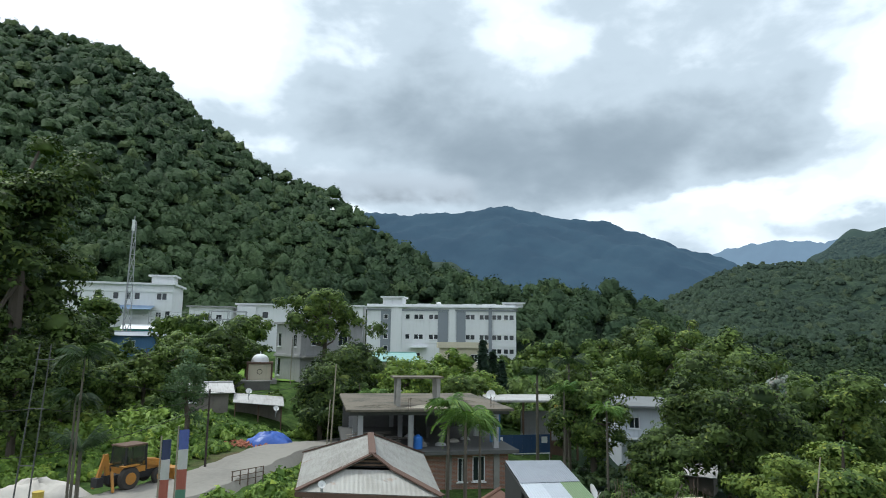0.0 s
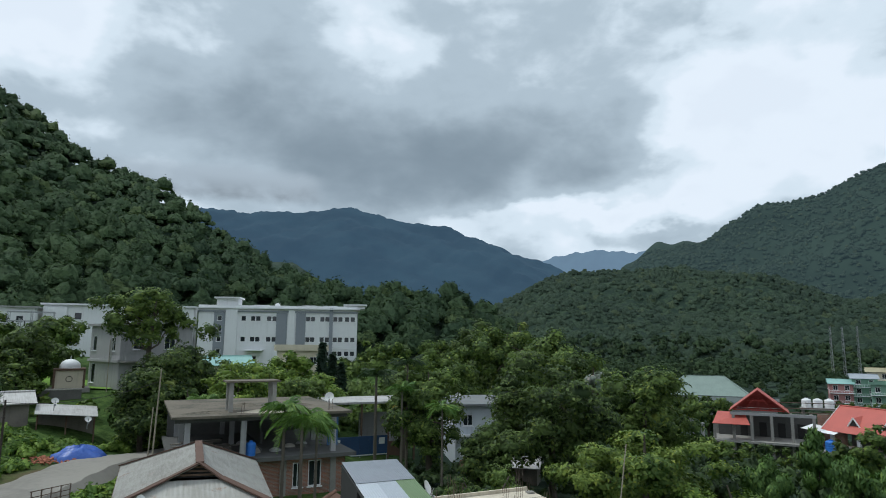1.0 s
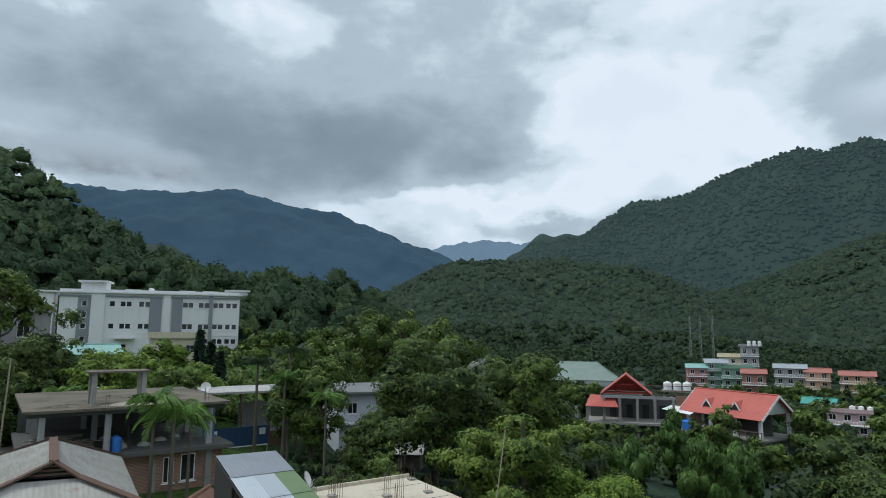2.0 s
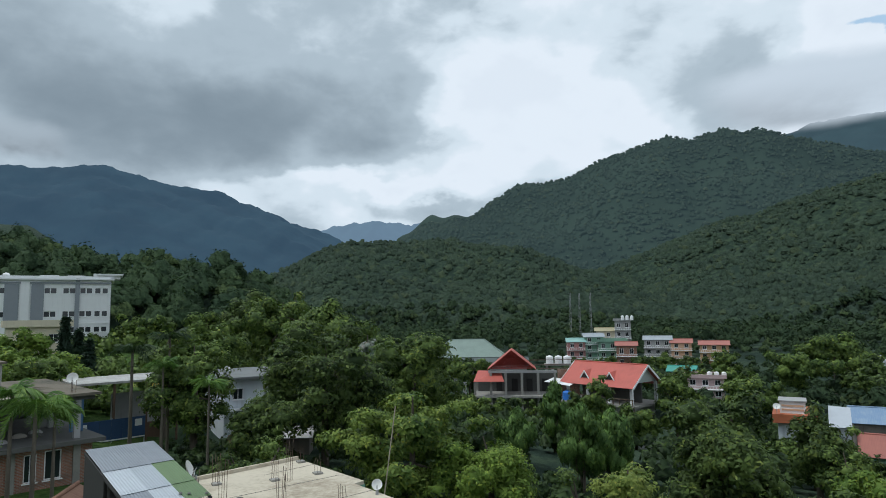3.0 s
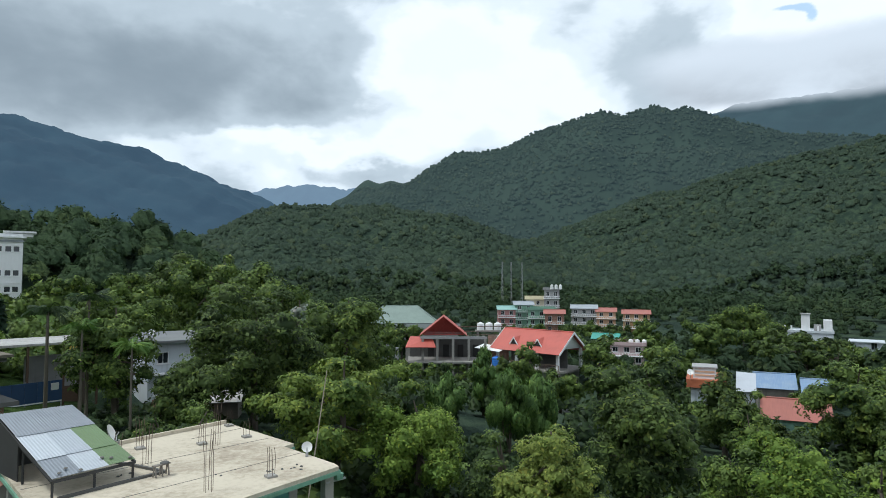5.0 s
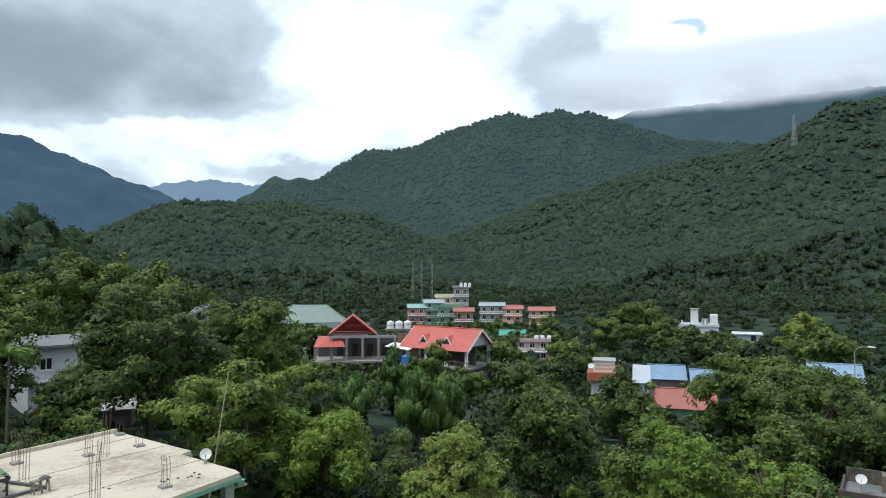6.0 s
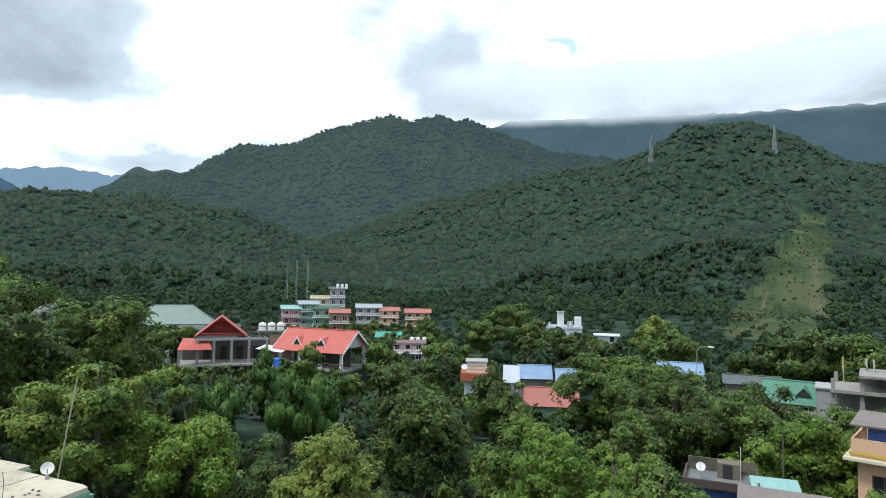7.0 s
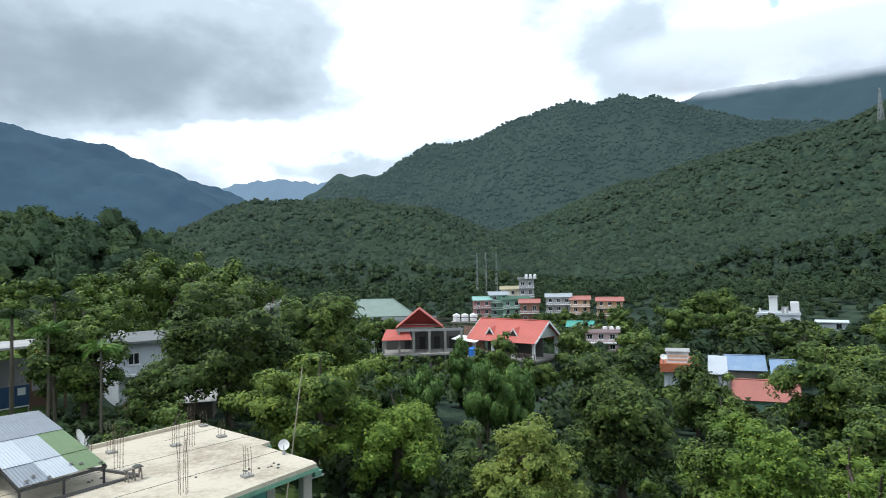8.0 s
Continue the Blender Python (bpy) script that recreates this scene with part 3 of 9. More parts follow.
                verts.append((c[0] + r * math.cos(e) * math.cos(a), c[1] + r * math.cos(e) * math.sin(a), c[2] + rz * math.sin(e)))
        for i in range(rings):
            for k in range(segs):
                faces.append((i * segs + k, i * segs + (k + 1) % segs, (i + 1) * segs + (k + 1) % segs, (i + 1) * segs + k))
        return self.add(verts, faces)

    def mesh(self, name, smooth=False):
        me = bpy.data.meshes.new(name)
        me.from_pydata(self.v, [], self.f)
        if smooth:
            me.shade_smooth()
        me.update()
        return me


def part(name, shape, material, parent, label="", smooth=False):
    """One mesh object under a thing or a part."""
    me = shape.mesh(name, smooth) if isinstance(shape, Build) else shape
    if not me.materials:
        me.materials.append(MAT[material] if isinstance(material, str) else material)
    ob = new(name, me)
    ob.parent = parent
    if label:
        tagged(ob, label)
    return ob


def thing(name, label, category, x, y, z, turn=0.0, group="", kind=""):
    """An Empty at a thing's base."""
    ob = new(name)
    ob.empty_display_size = 0.2
    ob.matrix_basis = pose(x, y, z, 0, 0, turn)
    return tagged(ob, label, category, group, kind)


def solid(name, shape, material, label, category, kind="", group="", smooth=False):
    """A thing that is a single mesh, in world coordinates."""
    me = shape.mesh(name, smooth) if isinstance(shape, Build) else shape
    me.materials.append(MAT[material] if isinstance(material, str) else material)
    return tagged(new(name, me), label, category, group, kind)


# ---- the lie of the land ----
# village ground: x, y, height
SPOTS = np.array([
    (0, 0, 0.5), (-20, 35, 4.2), (-10, 45, 4.2), (-9, 57, 3.6), (0, 44, 2.9), (8, 25, 0), (12, 20, 0), (-3, 29, 3.6),
    (-13, 48, 5.2), (-21, 58, 6.6), (-20, 74, 8.2), (-16, 85, 8), (-55, 118, 15), (-35, 100, 11), (0, 145, 7), (17, 145, 6.8),
    (-45, 145, 10), (17, 62, 1), (40, 80, -2), (65, 86, -3.5), (82, 65, -8.5), (100, 140, -5), (150, 130, -7), (160, 55, -8),
    (78, 36, -6.5), (93, 30, -7), (76, 1, -5), (40, 4, -4), (42, -3, -4), (62, -4, -2), (25, 18, -2), (40, 30, -4), (220, 0, -9),
    (60, 200, -2), (-30, 0, 3), (-30, -60, 4), (60, -60, -5), (0, -40, 2)], dtype=float)
# ridges: heading and height of the crest in degrees as seen from the terrace, distance of crest and foot
RIDGES = {
    "west": ([130, 110, 60, 37, 30, 25.6, 21.5, 15.9, 9.8, 5, 0.8, -4, -11, -16, -20, -25],
             [-1, 8, 18, 21.8, 22.0, 20.0, 17.0, 13.3, 11.6, 8.0, 5.0, 3.7, 3.3, 2.6, 0.3, -1.5],
             [400, 400, 400, 400, 400, 390, 370, 350, 320, 290, 250, 225, 225, 230, 240, 260],
             [150, 150, 150, 150, 155, 160, 165, 172, 175, 175, 172, 170, 170, 170, 180, 190]),
    "spur": ([14, 5, 2, -0.7, -3.3, -6, -9], [6.5, 7.7, 7.6, 7.4, 5.6, 3.6, 0], [1500] * 7, [900] * 7),
    "low_east": ([-15, -17, -18.7, -21.3, -23.6, -25.5, -30, -33.3, -35.4, -38.4, -41.5, -43.6, -46, -48.7, -53, -58],
                 [-1, 1.0, 2.9, 4.3, 5.8, 6.4, 6.4, 6.7, 6.6, 5.9, 5.4, 4.8, 4.0, 3.4, 1.5, -1], [640] * 16, [390] * 16),
    "pylon_hill": ([-38, -42, -46, -50, -54, -56.3, -58.7, -61, -63.4, -65.7, -68, -70.5, -73.7, -75.9, -77.8, -80.1, -83, -85.8, -88.7, -90.6, -92.5, -95, -105, -125, -150],
                   [-1, 0.5, 2.5, 4.2, 5.6, 6.4, 7.2, 7.5, 8.6, 9.1, 9.4, 9.9, 10.2, 10.7, 11.4, 13.0, 13.3, 13.0, 11.9, 10.8, 9.5, 8.8, 8, 5, -1],
                   [900] * 25, [460, 460, 450, 440, 430, 420, 410, 400, 390, 380, 370, 360, 350, 345, 340, 335] + [330] * 9),
}
FAR_RIDGES = {
    "far": ([60, 26, 14.7, 6.6, 2.5, -1.7, -3.8, -5.6, -8.5, -11.5, -14.4, -18.3, -21.3, -25, -30],
            [8, 10, 11.2, 11.6, 11.5, 11.6, 12.1, 12.4, 11.8, 11.1, 10.4, 9.6, 8.4, 6.8, 2], 3600, 1900),
    "farthest": ([-18, -22, -25, -28, -31.5, -34, -40, -50], [5, 7, 7.9, 8.5, 8.2, 8.5, 8, 5], 4600, 3700),
    "east": ([-27, -28, -29.5, -30.6, -32.9, -33.4, -36.4, -38.5, -40.4, -45, -48.6, -51.7, -54.5, -56.5, -59.1, -60.6, -61.8, -63.5, -66, -69, -74, -85],
             [-1, 3, 6.0, 7.2, 8.7, 9.0, 9.1, 9.5, 10.4, 11.6, 13.1, 13.9, 14.7, 14.2, 14.9, 14.3, 14.5, 13.7, 12.8, 11.8, 10, 5], 1800, 1000),
    "back": ([-52, -58, -64.2, -66.2, -69.2, -72.8, -75.5, -78.3, -88, -96, -120, -150],
             [9, 12, 14.2, 14.6, 14.7, 14.6, 14.8, 14.6, 14.2, 13.9, 11, 3], 2600, 1500),
}
EYE = 13.0


def wobble(x, y, size, seed=0.0):
    """Smooth unevenness between about -1 and 1."""
    u, w = x / size + seed, y / size - 1.7 * seed
    return (np.sin(u * 1.9 + 1.3 * np.sin(w * 1.1)) + np.sin(w * 2.3 + 1.1 * np.sin(u * 1.7 + 2)) + 0.6 * np.sin(u * 4.1 + w * 3.3)
            + 0.4 * np.sin(u * 7.7 - w * 6.1 + 1)) / 2.6


def smooth01(t):
    t = np.clip(t, 0, 1)
    return t * t * (3 - 2 * t)


def village(x, y):
    w = [1.0 / (((x - a) ** 2 + (y - b) ** 2) ** 1.3 + 20.0) for a, b, _ in SPOTS]
    r = np.hypot(x, y)
    w.append(np.clip((r - 250) / 4e4, 0, 1) ** 2 * 0.1 + 1e-12)
    total = sum(w)
    return (sum(k * c for k, (_, _, c) in zip(w, SPOTS)) + w[-1] * -8.0) / total


def ridge_height(az, r, table, low):
    head, el, rc, rf = table
    o = np.argsort(head)
    head, el = np.array(head, float)[o], np.array(el, float)[o]
    e = np.interp(az, head, el, left=-3, right=-3)
    c = np.interp(az, head, np.broadcast_to(np.array(rc, float), head.shape)[o] if np.ndim(rc) else np.full(head.shape, float(rc)))
    f = np.interp(az, head, np.broadcast_to(np.array(rf, float), head.shape)[o] if np.ndim(rf) else np.full(head.shape, float(rf)))
    top = np.maximum(EYE + c * np.tan(np.radians(e)) - low, 0)
    t = (r - f) / (c - f)
    rise = np.where(t < 0.5, 0.72 * t + 0.56 * t * t, 1 - (1 - t) * (1.02 - 0.04 * t))
    rise = np.clip(rise, 0, 1) * smooth01(t * 6)
    x, y = -r * np.sin(np.radians(az)), r * np.cos(np.radians(az))
    spurs = 0.17 * wobble(x, y, 62, 4.0) + 0.06 * wobble(x, y, 24, 1.0)
    rise = rise * (1 + spurs * np.sin(np.pi * np.clip(t, 0, 1)) * smooth01((c - 500) / 200) * (c < 1400))
    fall = 1 - 0.75 * smooth01((r - c) / (0.9 * c))
    return top * np.where(t < 1, rise, fall)


def land(x, y):
    x, y = np.asarray(x, float), np.asarray(y, float)
    r = np.hypot(x, y)
    az = np.degrees(np.arctan2(-x, y))
    z = village(x, y)
    hill = np.zeros_like(r)
    for table in RIDGES.values():
        hill = np.maximum(hill, ridge_height(az, r, table, village(x, y)))
    gullies = wobble(x, y, 55) * 0.07 + wobble(x, y, 21, 3.0) * 0.03
    return z + hill * (1 + gullies * smooth01((r - 180) / 200) * (1 - 0.75 * smooth01(hill / 160)))


def land_z(x, y):
    return float(land(np.array([x]), np.array([y]))[0])


def fan_sheet(name, radii, headings, height, material, label, category, masks=None):
    """A ground sheet in rings round the origin."""
    rr, aa = np.meshgrid(np.array(radii), np.radians(np.array(headings)), indexing="ij")
    x, y = -rr * np.sin(aa), rr * np.cos(aa)
    z = height(x, y)
    nr, na = rr.shape
    verts = np.stack([x, y, z], -1).reshape(-1, 3)
    i, k = np.meshgrid(np.arange(nr - 1), np.arange(na - 1), indexing="ij")
    q = np.stack([i * na + k, (i + 1) * na + k, (i + 1) * na + k + 1, i * na + k + 1], -1).reshape(-1, 4)
    me = bpy.data.meshes.new(name)
    me.from_pydata(verts.tolist(), [], q[:, ::-1].tolist())
    me.shade_smooth()
    me.materials.append(MAT[material])
    for key, mask in (masks or {}).items():
        layer = me.attributes.new(key, "FLOAT", "POINT")
        layer.data.foreach_set("value", mask(verts[:, 0], verts[:, 1]).astype(np.float32))
    return tagged(new(name, me), label, category, kind="structure")


def landslip(x, y):
    """0 to 1: how far into the bare grassy scar of the pylon hill."""
    r, az = np.hypot(x, y), np.degrees(np.arctan2(-x, y))
    el = np.degrees(np.arctan2(land(x, y) - EYE, r))
    left = 88.9 - (5.2 - el) * 0.60 + 0.35 * np.sin(el * 2.9)
    right = 91.2 + 0.3 * np.sin(el * 2.3) - 2.4 * smooth01((-1.5 - el) / 4.5)
    inside = np.minimum(np.minimum(-az - left, right + az), (5.6 - el) * 0.8)
    return np.clip(0.5 + inside / 1.2, 0, 1) * smooth01((r - 215) / 25) * smooth01((880 - r) / 25)


def wooded(x, y):
    """1 where trees shade out the grass."""
    r, az = np.hypot(x, y), np.degrees(np.arctan2(-x, y))
    hill = smooth01((land(x, y) - village(x, y) - 3) / 6) * smooth01((r - 150) / 20)
    return np.maximum(hill, smooth01((r - 26) / 10) * smooth01((-az - 8) / 6) * (az > -120))


HEADINGS = np.concatenate([np.arange(-180, -110, 4), np.arange(-110, 52, 0.45), np.arange(52, 180.1, 4)])
HEADINGS[-1] = 180.0
RINGS = np.concatenate([[0.01, 5], np.geomspace(8, 400, 85), np.geomspace(412, 1300, 60), np.geomspace(1400, 4900, 12)])
ground = fan_sheet("ground", RINGS, HEADINGS, land, "ground", "grassy earth of the village valley and forested slopes", "ground", {"wooded": wooded, "scar": landslip})


def far_height(key):
    head, el, c, f = FAR_RIDGES[key]
    size, depth = (150, 0.13) if key == "east" else (260, 0.05)

    def height(x, y):
        r, az = np.hypot(x, y), np.degrees(np.arctan2(-x, y))
        h = ridge_height(az, r, (head, el, c, f), 0)
        spurs = wobble(x, y, size) * depth + wobble(x, y, 95, 2.0) * 0.022
        crest = wobble(x, y, 40, 1.0) * 7 + wobble(x, y, 15, 1.0) * 3
        return (1 if key == "east" else -12) + h * (1 + spurs * (1 - smooth01((h - 0.75 * c * 0.2) / (0.1 * c)))) + crest * smooth01(h / 100) * (key != "east")

    return height


def far_mountain(name, key, material, label):
    head, el, c, f = FAR_RIDGES[key]
    fan_sheet(name, np.linspace(f, min(c * 1.12, 4850), 46), np.arange(min(head), max(head) + 0.01, 0.25), far_height(key), material, label, "mountain")


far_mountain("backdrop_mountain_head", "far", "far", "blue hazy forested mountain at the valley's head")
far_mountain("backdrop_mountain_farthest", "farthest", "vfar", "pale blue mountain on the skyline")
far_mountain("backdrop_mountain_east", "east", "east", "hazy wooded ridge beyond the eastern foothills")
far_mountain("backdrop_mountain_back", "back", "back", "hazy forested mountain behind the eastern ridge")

def cloud_band(name, az0, az1, el0, el1, dist, material, label):
    """A bank of low cloud that hangs before a far crest."""
    b = Build()
    n = 40
    for k in range(n + 1):
        way = heading(az0 + (az1 - az0) * k / n) * dist
        b.v += [(way.x, way.y, EYE + dist * math.tan(radians(e))) for e in (el0, (el0 + el1) / 2, el1)]
    b.f = [(3 * k + j, 3 * k + 3 + j, 3 * k + 4 + j, 3 * k + 1 + j) for k in range(n) for j in range(2)]
    me = b.mesh(name)
    uv = me.uv_layers.new(name="UVMap")
    for loop in me.loops:
        uv.data[loop.index].uv = ((loop.vertex_index // 3) / n, (loop.vertex_index % 3) / 2)
    me.materials.append(MAT[material])
    ob = tagged(new(name, me), label, "cloud", kind="structure")
    ob.visible_shadow = False


cloud_band("backdrop_cloud_east", -52, -128, 10.6, 21, 2300, "cloud_east", "bright low cloud hiding the tops of the back ridge")
cloud_band("backdrop_cloud_head", 20, -6, 10.4, 16, 3100, "cloud_head", "grey rain cloud lying on the blue mountain")

# ---- woods ----
RNG = np.random.default_rng(7)


def leaf_quads(centre, outward, size, rng, droop=0.2, spread=0.75, long=1.35, corners=4, soft=0.6):
    """Bent leaf sprays at the given places, facing roughly outward, and the softened normals of their clumps."""
    k = len(centre)
    nrm = outward + rng.normal(0, spread, (k, 3)) * 0.6
    nrm[:, 2] += 0.45
    nrm /= np.linalg.norm(nrm, axis=1)[:, None]
    t = np.cross(nrm, rng.normal(0, 1, (k, 3)))
    t /= np.linalg.norm(t, axis=1)[:, None] + 1e-9
    t[:, 2] -= droop
    b = np.cross(nrm, t)
    s = (size * rng.uniform(0.6, 1.25, k))[:, None]
    tip, tail = centre + t * s * 0.5 * long - nrm * s * 0.18, centre - t * s * 0.5 * long
    one, two = centre + b * s * 0.36 + nrm * s * 0.08, centre - b * s * 0.36 + nrm * s * 0.08
    shade = outward * soft + nrm * (1 - soft)
    shade /= np.linalg.norm(shade, axis=1)[:, None] + 1e-9
    if corners == 3:
        verts = np.stack([tail - nrm * s * 0.1, two + t * s * 0.3, one + t * s * 0.3], 1).reshape(-1, 3)
    else:
        verts = np.stack([tail, two, tip, one], 1).reshape(-1, 3)
    return verts, np.repeat(shade, corners, axis=0)


def whorl_quads(centre, outward, size, rng, leaves=5):
    """Sprigs of drooping leaves that spread like a star from the end of each twig."""
    k = len(centre)
    axis = outward * 0.55 + rng.normal(0, 0.22, (k, 3)) + np.array([0, 0, 0.6])
    axis /= np.linalg.norm(axis, axis=1)[:, None]
    side = np.cross(axis, rng.normal(0, 1, (k, 3)))
    side /= np.linalg.norm(side, axis=1)[:, None] + 1e-9
    other = np.cross(axis, side)
    verts, shade = [], []
    for j in range(leaves):
        a = 2 * np.pi * j / leaves + rng.normal(0, 0.25, (k, 1))
        s = (size * rng.uniform(0.65, 1.25, k))[:, None]
        way = side * np.cos(a) + other * np.sin(a)
        across = np.cross(axis, way)
        base = centre + way * s * 0.08
        middle = centre + way * s * 0.55 + axis * s * 0.12
        tip = centre + way * s - axis * s * 0.22
        verts.append(np.stack([base, middle - across * s * 0.22, tip, middle + across * s * 0.22], 1))
        n = axis * 0.6 + way * 0.7 + outward * 0.3
        shade.append(np.repeat(n / np.linalg.norm(n, axis=1)[:, None], 4, axis=0).reshape(k, 4, 3))
    return np.concatenate(verts, 1).reshape(-1, 3), np.concatenate(shade, 1).reshape(-1, 3)


def quads_mesh(name, verts, corners=4, hearts=None):
    """Loose leaves of three or four corners, with the closed hearts of the lobes under them."""
    shade = None
    if isinstance(verts, tuple):
        verts, shade = verts
    loops = np.arange(len(verts))
    start = np.arange(0, len(verts), corners)
    if hearts is not None:
        hv, hf, hn = hearts
        start = np.concatenate([start, len(loops) + np.arange(0, hf.size, 3)])
        loops = np.concatenate([loops, len(verts) + hf.ravel()])
        verts, shade = np.vstack([verts, hv]), np.vstack([shade, hn])
    me = bpy.data.meshes.new(name)
    me.vertices.add(len(verts))
    me.vertices.foreach_set("co", verts.astype(np.float32).ravel())
    me.loops.add(len(loops))
    me.loops.foreach_set("vertex_index", loops.astype(np.int32))
    me.polygons.add(len(start))
    me.polygons.foreach_set("loop_start", start.astype(np.int32))
    me.update(calc_edges=True)
    if shade is not None:
        me.shade_smooth()
        me.normals_split_custom_set_from_vertices(shade.astype(np.float32))
    return me


def crown_templates(count, segs, rings, seed, low=-0.45, many=11):
    """Unit crowns: each the hull of a heap of lobes, closed at the top, with its faces and normals."""
    rng = np.random.default_rng(seed)
    e = np.linspace(math.asin(low), math.pi / 2, rings + 1)[:-1]
    ee, aa = np.meshgrid(e, np.arange(segs) * 2 * np.pi / segs, indexing="ij")
    aa = aa + (np.arange(rings) % 2)[:, None] * np.pi / segs
    way = np.stack([np.cos(ee) * np.cos(aa), np.cos(ee) * np.sin(aa), np.sin(ee)], -1).reshape(-1, 3)
    way = np.vstack([way, [(0, 0, 1)]])
    faces = []
    for i in range(rings - 1):
        for k in range(segs):
            a, b = i * segs + k, i * segs + (k + 1) % segs
            c, d = a + segs, b + segs
            faces += [(a, b, d if i % 2 else c), ((a, d, c) if i % 2 else (b, d, c))]
    faces += [((rings - 1) * segs + k, (rings - 1) * segs + (k + 1) % segs, rings * segs) for k in range(segs)]
    faces = np.array(faces)
    made = []
    for _ in range(count):
        lobes = rng.normal(0, 1, (many, 3))
        lobes[:, 2] = np.abs(lobes[:, 2]) * 0.8 - 0.15
        lobes *= (rng.uniform(0.5, 0.76, many) / np.linalg.norm(lobes, axis=1))[:, None]
        size = rng.uniform(0.2, 0.38, many)
        along = way @ lobes.T
        inside = size ** 2 - np.sum(lobes ** 2, 1) + along ** 2
        reach = np.where(inside > 0, along + np.sqrt(np.maximum(inside, 0)), 0.0).max(1)
        v = way * np.maximum(reach, 0.56)[:, None] * (1 + rng.normal(0, 0.035, len(way)))[:, None]
        fn = np.cross(v[faces[:, 1]] - v[faces[:, 0]], v[faces[:, 2]] - v[faces[:, 0]])
        vn = np.zeros_like(v)
        for j in range(3):
            np.add.at(vn, faces[:, j], fn)
        vn /= np.linalg.norm(vn, axis=1)[:, None] + 1e-9
        made.append((v, vn))
    return np.array([m[0] for m in made]), np.array([m[1] for m in made]), faces


CROWNS = {"mid": crown_templates(12, 12, 5, 4, -0.2, 15), "small": crown_templates(12, 9, 4, 5, -0.3), "far": crown_templates(12, 7, 3, 6, -0.2)}


def crowns_mesh(name, x, y, z, radius, stretch, templates, rng, sprays=0, leaf=1.0, core=1.0):
    """Many crowns in one mesh: a lobed hull each, with leaf sprays standing off it."""
    tv, tn, tf = CROWNS[templates]
    k = len(x)
    which, turn = rng.integers(0, len(tv), k), rng.uniform(0, 2 * np.pi, k)
    c, s = np.cos(turn)[:, None], np.sin(turn)[:, None]

    def turned(v):
        return np.stack([c * v[:, :, 0] - s * v[:, :, 1], s * v[:, :, 0] + c * v[:, :, 1], v[:, :, 2]], -1)

    nrm = turned(tn[which])
    lean = np.stack([np.ones(k), rng.uniform(0.8, 1.0, k), stretch], -1)[:, None, :]
    away = turned(tv[which]) * lean * radius[:, None, None]
    mid = np.stack([x, y, z], -1)[:, None, :]
    verts = (mid + away * core).reshape(-1, 3)
    shade = nrm.reshape(-1, 3) * 0.45 + np.array([0, 0, 0.55])
    shade /= np.linalg.norm(shade, axis=1)[:, None] + 1e-9
    faces = (tf[None] + (np.arange(k) * tv.shape[1])[:, None, None]).reshape(-1, 3)
    if sprays:
        pick = rng.integers(0, tv.shape[1], (k, sprays))
        row = np.arange(k)[:, None]
        at = mid + away[row, pick] * rng.uniform(0.78, 0.96, (k, sprays, 1)) + rng.normal(0, 0.05, (k, sprays, 3)) * radius[:, None, None]
        lv, ln = leaf_quads(at.reshape(-1, 3), nrm[row, pick].reshape(-1, 3), np.repeat(leaf * radius / radius.mean(), sprays), rng, 0.2, 0.55, 1.35, 3, 0.8)
        faces = np.vstack([faces, len(verts) + np.arange(len(lv)).reshape(-1, 3)])
        verts, shade = np.vstack([verts, lv]), np.vstack([shade, ln])
    me = bpy.data.meshes.new(name)
    me.vertices.add(len(verts))
    me.vertices.foreach_set("co", verts.astype(np.float32).ravel())
    me.loops.add(faces.size)
    me.loops.foreach_set("vertex_index", faces.astype(np.int32).ravel())
    me.polygons.add(len(faces))
    me.polygons.foreach_set("loop_start", np.arange(0, faces.size, 3, dtype=np.int32))
    me.update(calc_edges=True)
    me.shade_smooth()
    me.normals_split_custom_set_from_vertices(shade.astype(np.float32))
    return me


def scatter(count, az0, az1, r0, r1, rng):
    az = np.radians(rng.uniform(az0, az1, count))
    r = np.sqrt(rng.uniform(0, 1, count) * (r1 ** 2 - r0 ** 2) + r0 ** 2)
    return -r * np.sin(az), r * np.cos(az)


def west_wood(seed, count, r0, r1, kind, sprays, leaf):
    rng = np.random.default_rng(seed)
    x, y = scatter(count, -21, 49, r0, r1, rng)
    r, az = np.hypot(x, y), np.degrees(np.arctan2(-x, y))
    head, _, rc, rf = RIDGES["west"]
    crest, foot = np.interp(-az, [-h for h in head], rc), np.interp(-az, [-h for h in head], rf)
    keep = (r > foot + 12) & (r < crest + 8)
    x, y = x[keep], y[keep]
    radius = rng.uniform(2.6, 6.4, len(x)) * rng.uniform(0.8, 1.2, len(x))
    return crowns_mesh("woods", x, y, land(x, y) + radius * 0.4 + rng.uniform(0, 4, len(x)), radius, rng.uniform(0.85, 1.3, len(x)), kind, rng, sprays, leaf, 0.8)


solid("woods", west_wood(11, 1500, 165, 262, "mid", 170, 0.72), "forest", "dense green broadleaf woods at the foot of the western hill", "woods", kind="stuff")
solid("woods", west_wood(13, 3800, 255, 425, "mid", 55, 0.88), "forest", "dense green broadleaf woods on the steep western hill", "woods", kind="stuff")


